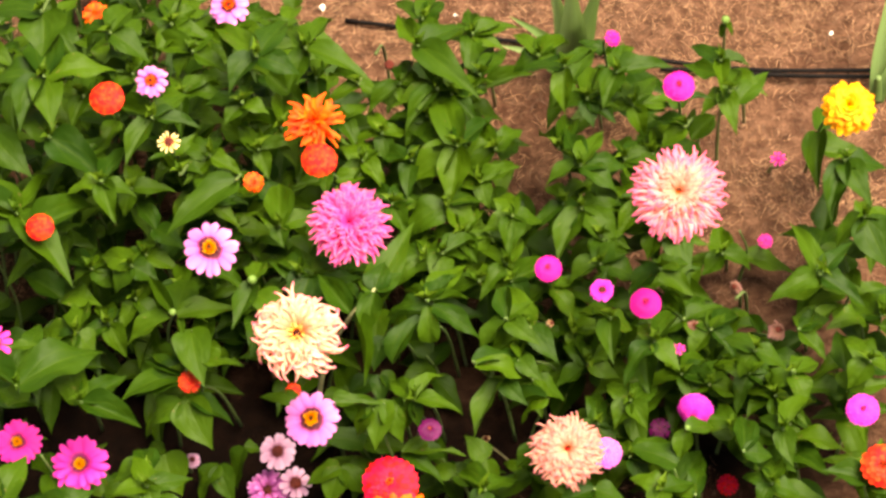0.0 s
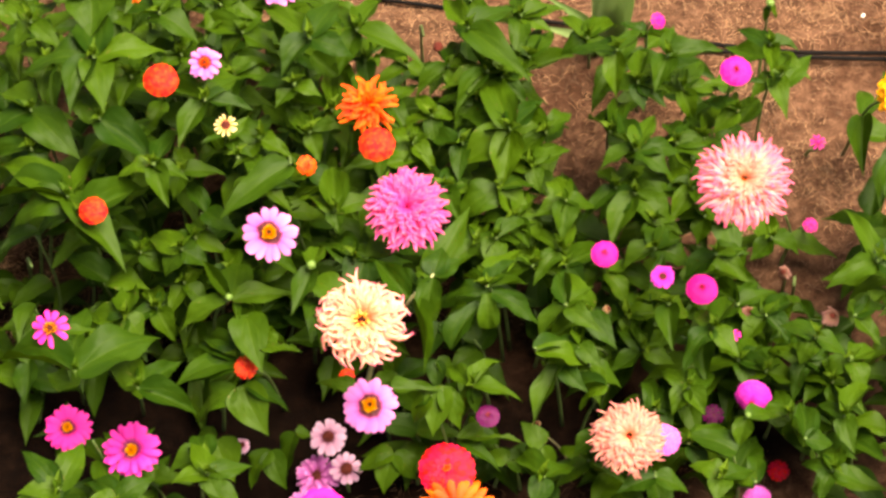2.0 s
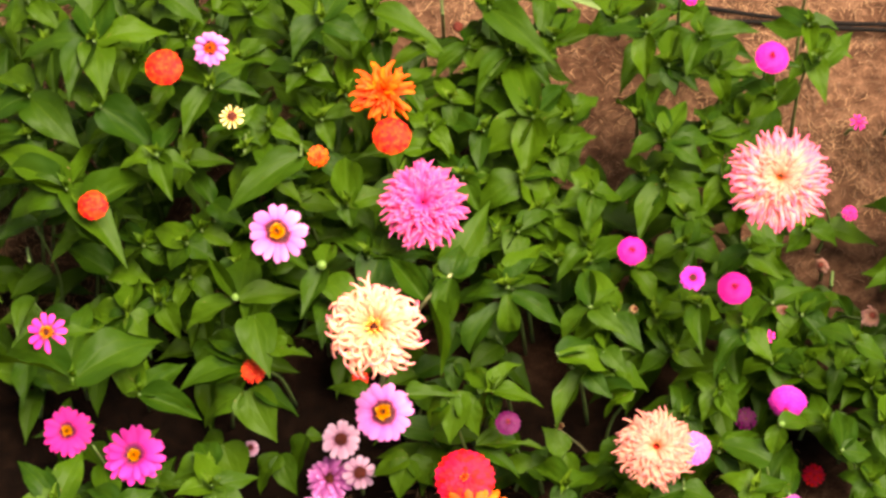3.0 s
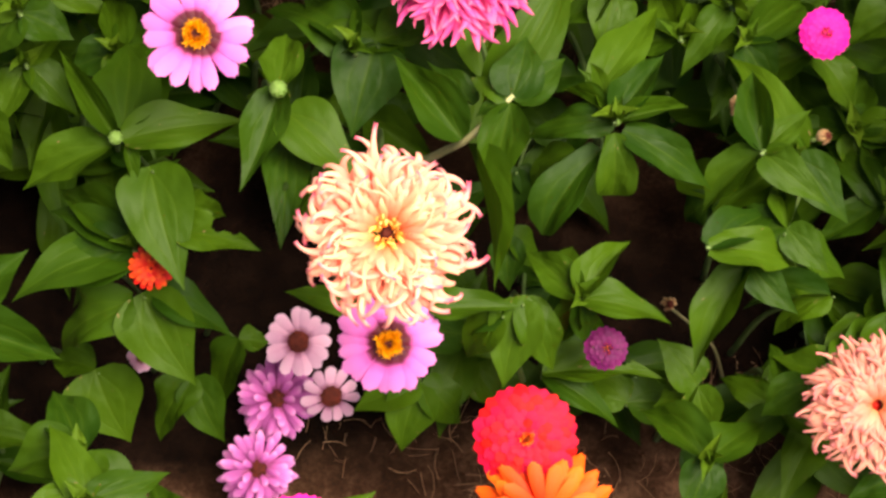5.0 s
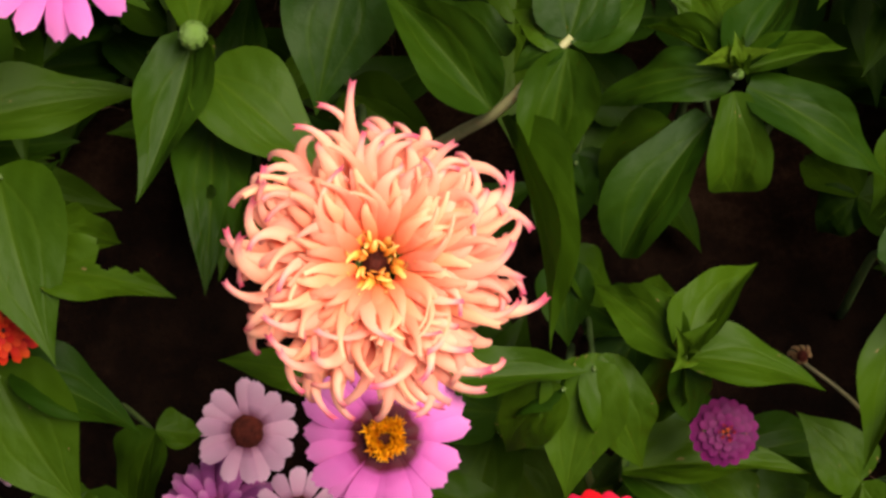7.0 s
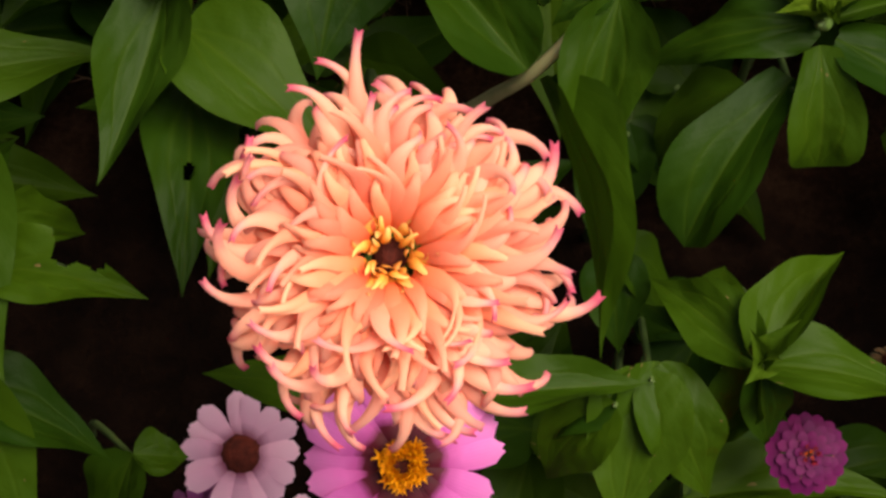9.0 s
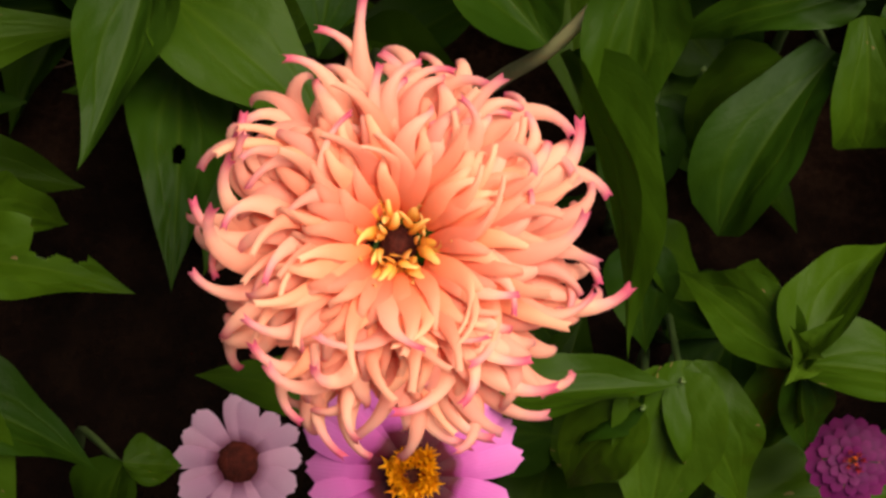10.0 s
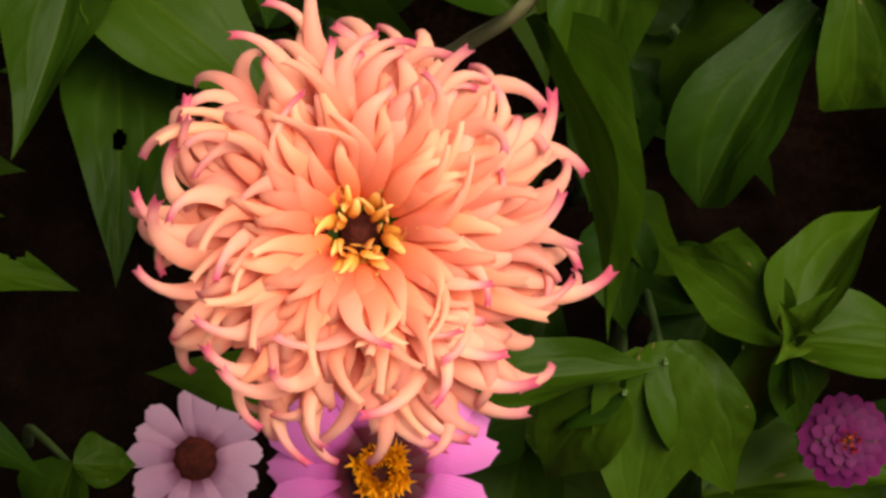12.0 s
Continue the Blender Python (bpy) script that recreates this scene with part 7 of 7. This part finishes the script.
shoot((0.2785, 0.0985, 0.1652), [((0.2791, 0.0716, 0.1498), 0.0222, 4, 5), ((0.2496, 0.1230, 0.1403), 0.0228, 4, 15), ((0.2974, 0.1454, 0.1486), 0.0246, 4, 0), ((0.3256, 0.1077, 0.1517), 0.0206, 1, -13), ((0.3122, 0.1177, 0.1417), 0.0229, 2, 5), ((0.3145, 0.0901, 0.1492), 0.0215, 4, 9)], (0.016, 0.095))
shoot((0.2917, -0.0119, 0.1481), [((0.3073, -0.0466, 0.1235), 0.0205, 0, 6), ((0.2589, -0.0303, 0.1312), 0.0204, 3, -7), ((0.2946, 0.0468, 0.1201), 0.0227, 5, 3), ((0.3284, -0.0029, 0.1327), 0.0216, 4, 3)], (0.016, 0.079))
shoot((0.2538, -0.0359, 0.1395), [((0.2996, -0.0493, 0.1196), 0.0230, 3, 0), ((0.2389, -0.0483, 0.1133), 0.0238, 2, -11), ((0.2184, -0.0132, 0.1193), 0.0241, 4, -4), ((0.2848, 0.0062, 0.1212), 0.0214, 5, 0), ((0.2676, -0.0001, 0.1219), 0.0236, 0, 5)], (0.009, 0.073))
shoot((0.3193, -0.0567, 0.1481), [((0.3407, -0.0865, 0.1263), 0.0204, 0, -14), ((0.2887, -0.0453, 0.1228), 0.0220, 3, -4), ((0.3094, -0.0223, 0.1311), 0.0202, 4, 5), ((0.3590, -0.0522, 0.1279), 0.0216, 3, 11), ((0.3654, -0.0274, 0.1253), 0.0202, 1, -4), ((0.3596, -0.0734, 0.1321), 0.0231, 3, 6)], (0.018, 0.077))
shoot((0.2178, -0.0475, 0.1224), [((0.2562, -0.0716, 0.1062), 0.0193, 4, 7), ((0.1817, -0.0606, 0.0975), 0.0208, 0, 10), ((0.1902, -0.0173, 0.1029), 0.0189, 5, 14), ((0.2535, -0.0123, 0.0997), 0.0224, 1, 6), ((0.2223, 0.0004, 0.1010), 0.0189, 5, -13)], (0.006, 0.063))
shoot((0.3805, 0.2195, 0.1652), [((0.4141, 0.2198, 0.1384), 0.0208, 5, 6), ((0.3697, 0.2010, 0.1395), 0.0251, 4, -9), ((0.3422, 0.2380, 0.1442), 0.0235, 3, 11), ((0.3982, 0.2654, 0.1433), 0.0219, 2, 4), ((0.3723, 0.2654, 0.1403), 0.0206, 2, -9)], (0.026, 0.102))
shoot((0.3961, 0.0978, 0.1652), [((0.4203, 0.0642, 0.1415), 0.0210, 2, 8), ((0.3659, 0.0854, 0.1517), 0.0239, 3, 3), ((0.3715, 0.1464, 0.1407), 0.0212, 3, 4), ((0.4427, 0.1179, 0.1525), 0.0208, 2, 3), ((0.4274, 0.1446, 0.1396), 0.0226, 4, -9)], (0.025, 0.095))
shoot((-0.2234, 0.2163, 0.2080), [((-0.2014, 0.2036, 0.1860), 0.0238, 5, -7), ((-0.2465, 0.2108, 0.1879), 0.0207, 3, -13), ((-0.2539, 0.2504, 0.1890), 0.0230, 3, 6), ((-0.2019, 0.2478, 0.1828), 0.0263, 2, 10), ((-0.2219, 0.2709, 0.1807), 0.0219, 4, 13), ((-0.1848, 0.2422, 0.1810), 0.0238, 4, -15)], (-0.019, 0.130))
shoot((-0.1803, 0.1894, 0.1823), [((-0.1550, 0.1621, 0.1619), 0.0231, 0, 13), ((-0.1994, 0.1600, 0.1629), 0.0222, 0, -8), ((-0.2128, 0.2107, 0.1617), 0.0234, 4, -15), ((-0.1637, 0.2241, 0.1581), 0.0226, 5, -4)], (-0.009, 0.111))
shoot((-0.2125, 0.1731, 0.1652), [((-0.1967, 0.1426, 0.1423), 0.0257, 3, -8), ((-0.2499, 0.1605, 0.1527), 0.0219, 2, 3), ((-0.2229, 0.2128, 0.1466), 0.0242, 3, -8), ((-0.1820, 0.1941, 0.1529), 0.0257, 1, -10), ((-0.2040, 0.2156, 0.1392), 0.0227, 1, 3)], (-0.010, 0.099))
shoot((-0.1633, 0.2205, 0.2166), [((-0.1277, 0.2024, 0.2035), 0.0238, 2, 0), ((-0.1862, 0.2097, 0.1888), 0.0264, 1, -15), ((-0.1983, 0.2305, 0.2005), 0.0239, 4, 14), ((-0.1477, 0.2661, 0.1909), 0.0252, 1, 14), ((-0.1778, 0.2731, 0.1913), 0.0253, 2, 2)], (-0.008, 0.136))
shoot((-0.2753, 0.1411, 0.1652), [((-0.2484, 0.1187, 0.1476), 0.0227, 2, 2), ((-0.3097, 0.1271, 0.1483), 0.0254, 5, -10), ((-0.2953, 0.1840, 0.1488), 0.0206, 3, 0), ((-0.2499, 0.1707, 0.1501), 0.0230, 1, -14)], (-0.015, 0.097))
shoot((-0.1283, 0.1780, 0.2080), [((-0.1272, 0.1442, 0.1959), 0.0208, 2, 10), ((-0.1561, 0.1761, 0.1956), 0.0257, 1, 14), ((-0.1289, 0.2197, 0.1955), 0.0211, 3, -12), ((-0.0906, 0.2016, 0.1820), 0.0263, 4, 8)], (-0.006, 0.127))
shoot((-0.0961, 0.2117, 0.2166), [((-0.0935, 0.1760, 0.1991), 0.0250, 1, 12), ((-0.1328, 0.2198, 0.2010), 0.0222, 3, -8), ((-0.1108, 0.2643, 0.1914), 0.0209, 3, -10), ((-0.0580, 0.2232, 0.2020), 0.0237, 2, 6), ((-0.0690, 0.2504, 0.1988), 0.0207, 2, -9)], (-0.011, 0.136))
shoot((-0.0639, 0.2315, 0.2337), [((-0.0233, 0.2336, 0.2111), 0.0243, 2, -8), ((-0.0758, 0.2215, 0.2075), 0.0243, 2, 13), ((-0.0915, 0.2614, 0.2171), 0.0247, 0, 8), ((-0.0522, 0.2634, 0.2209), 0.0256, 4, 7)], (-0.008, 0.149))
shoot((0.5356, 0.0845, 0.2337), [((0.5154, 0.1613, 0.2283), 0.0227, 2, -1), ((0.4775, 0.0639, 0.2236), 0.0252, 5, 15), ((0.5773, 0.0510, 0.2170), 0.0277, 4, 8), ((0.5784, 0.1267, 0.2290), 0.0201, 2, 3)], (0.035, 0.143), bud=0.0052)
shoot((0.5802, 0.2045, 0.2679), [((0.5450, 0.2451, 0.2551), 0.0256, 2, -14), ((0.6263, 0.2052, 0.2457), 0.0307, 0, -2), ((0.6014, 0.1516, 0.2489), 0.0307, 2, -7), ((0.5569, 0.1562, 0.2415), 0.0282, 1, -7)], (0.044, 0.178))
shoot((0.5937, 0.1537, 0.2337), [((0.6138, 0.1065, 0.1988), 0.0447, 0, -10), ((0.5625, 0.1386, 0.2056), 0.0307, 2, -11), ((0.6349, 0.1745, 0.2061), 0.0319, 4, 13)], (0.039, 0.148))
shoot((0.5725, -0.0066, 0.1994), [((0.5528, 0.0410, 0.1782), 0.0286, 5, -3), ((0.6024, -0.0090, 0.1777), 0.0286, 2, 14), ((0.5473, -0.0237, 0.1784), 0.0286, 3, 10)], (0.026, 0.114))
shoot((0.5910, 0.0362, 0.2166), [((0.5658, 0.0863, 0.1944), 0.0288, 4, 11), ((0.6232, 0.0768, 0.1966), 0.0288, 1, -7)], (0.032, 0.128))


# ---- lower growth that fills the bed ----
def in_bed(x, y):
    """Whether the soil is covered here."""
    x, y = 1.03 * x - 0.02 * y, y + 0.05
    if (x - 0.03) ** 2 / 0.010 + (y - 0.0) ** 2 / 0.0040 < 1 or (x - 0.20) ** 2 / 0.0040 + (y - 0.10) ** 2 / 0.0075 < 1:
        return False
    if (x + 0.075) ** 2 / 0.0025 + (y - 0.03) ** 2 / 0.004 < 1 or (x + 0.105) ** 2 / 0.0016 + (y - 0.13) ** 2 / 0.0025 < 1:
        return False
    if (x - 0.20) ** 2 / 0.004 + (y + 0.04) ** 2 / 0.001 < 1 or (x + 0.30) ** 2 / 0.006 + (y - 0.16) ** 2 / 0.002 < 1:
        return False
    if x < 0.05:
        return -0.10 < y < 0.95 + 1.2 * min(0, x + 0.25) + (0.0 if x < -0.12 else -0.25)
    back = 0.52 if x < 0.40 else 0.36 - 0.4 * (x - 0.40)
    return -0.10 < y < back and not (0.20 < x < 0.31 and y > 0.40)


fill = random.Random(77)
for iy in range(14):
    for ix in range(15):
        x, y = -0.52 + 0.078 * (ix + fill.uniform(-0.4, 0.4)), -0.15 + 0.078 * (iy + fill.uniform(-0.4, 0.4))
        near = abs(x) < 0.26 and abs(y) < 0.2
        h, turn, size = fill.uniform(0.07, 0.11 if near else 0.17), fill.uniform(0, 180), fill.uniform(0.055, 0.075)
        if not in_bed(x, y) or (x > 0.1 and y < 0.26 and fill.random() < 0.15):
            continue
        root = Vector((x, y, 0))
        plant = Plant("low leafy zinnia growth beneath the blooms", root, [root + Vector((0.01, 0.005, h * 0.5)), root + Vector((0.0, 0.0, h))])
        for k in range(3):
            plant.pair(root + Vector((0.004, 0.002, h * (1 - 0.27 * k))), turn + 90 * k, size * (0.8 + 0.12 * k), size * 0.44, 8 - 14 * k)

for iy in range(8):
    for ix in range(7):
        x, y = -0.50 + 0.075 * (ix + fill.uniform(-0.4, 0.4)), 0.26 + 0.075 * (iy + fill.uniform(-0.4, 0.4))
        h, turn, size = fill.uniform(0.14, 0.24), fill.uniform(0, 180), fill.uniform(0.05, 0.07)
        if not in_bed(x, y):
            continue
        root = Vector((x, y, 0))
        plant = Plant("low leafy zinnia growth beneath the blooms", root, [root + Vector((0.01, 0.005, h * 0.5)), root + Vector((0.0, 0.0, h))])
        for k in range(3):
            plant.pair(root + Vector((0.004, 0.002, h * (1 - 0.22 * k))), turn + 90 * k, size * (0.75 + 0.12 * k), size * 0.40, 12 - 14 * k)

for plant, args, room in LATER:
    chance = room > 0.9 and not args[5]
    if not room or (not over_bare_soil(args[0], args[1]) and clear_of_blooms(args[0], args[1], room, 0.06 * args[2]) and not (chance and set_by_hand(args[0], args[1]))):
        plant.leaf(*args)
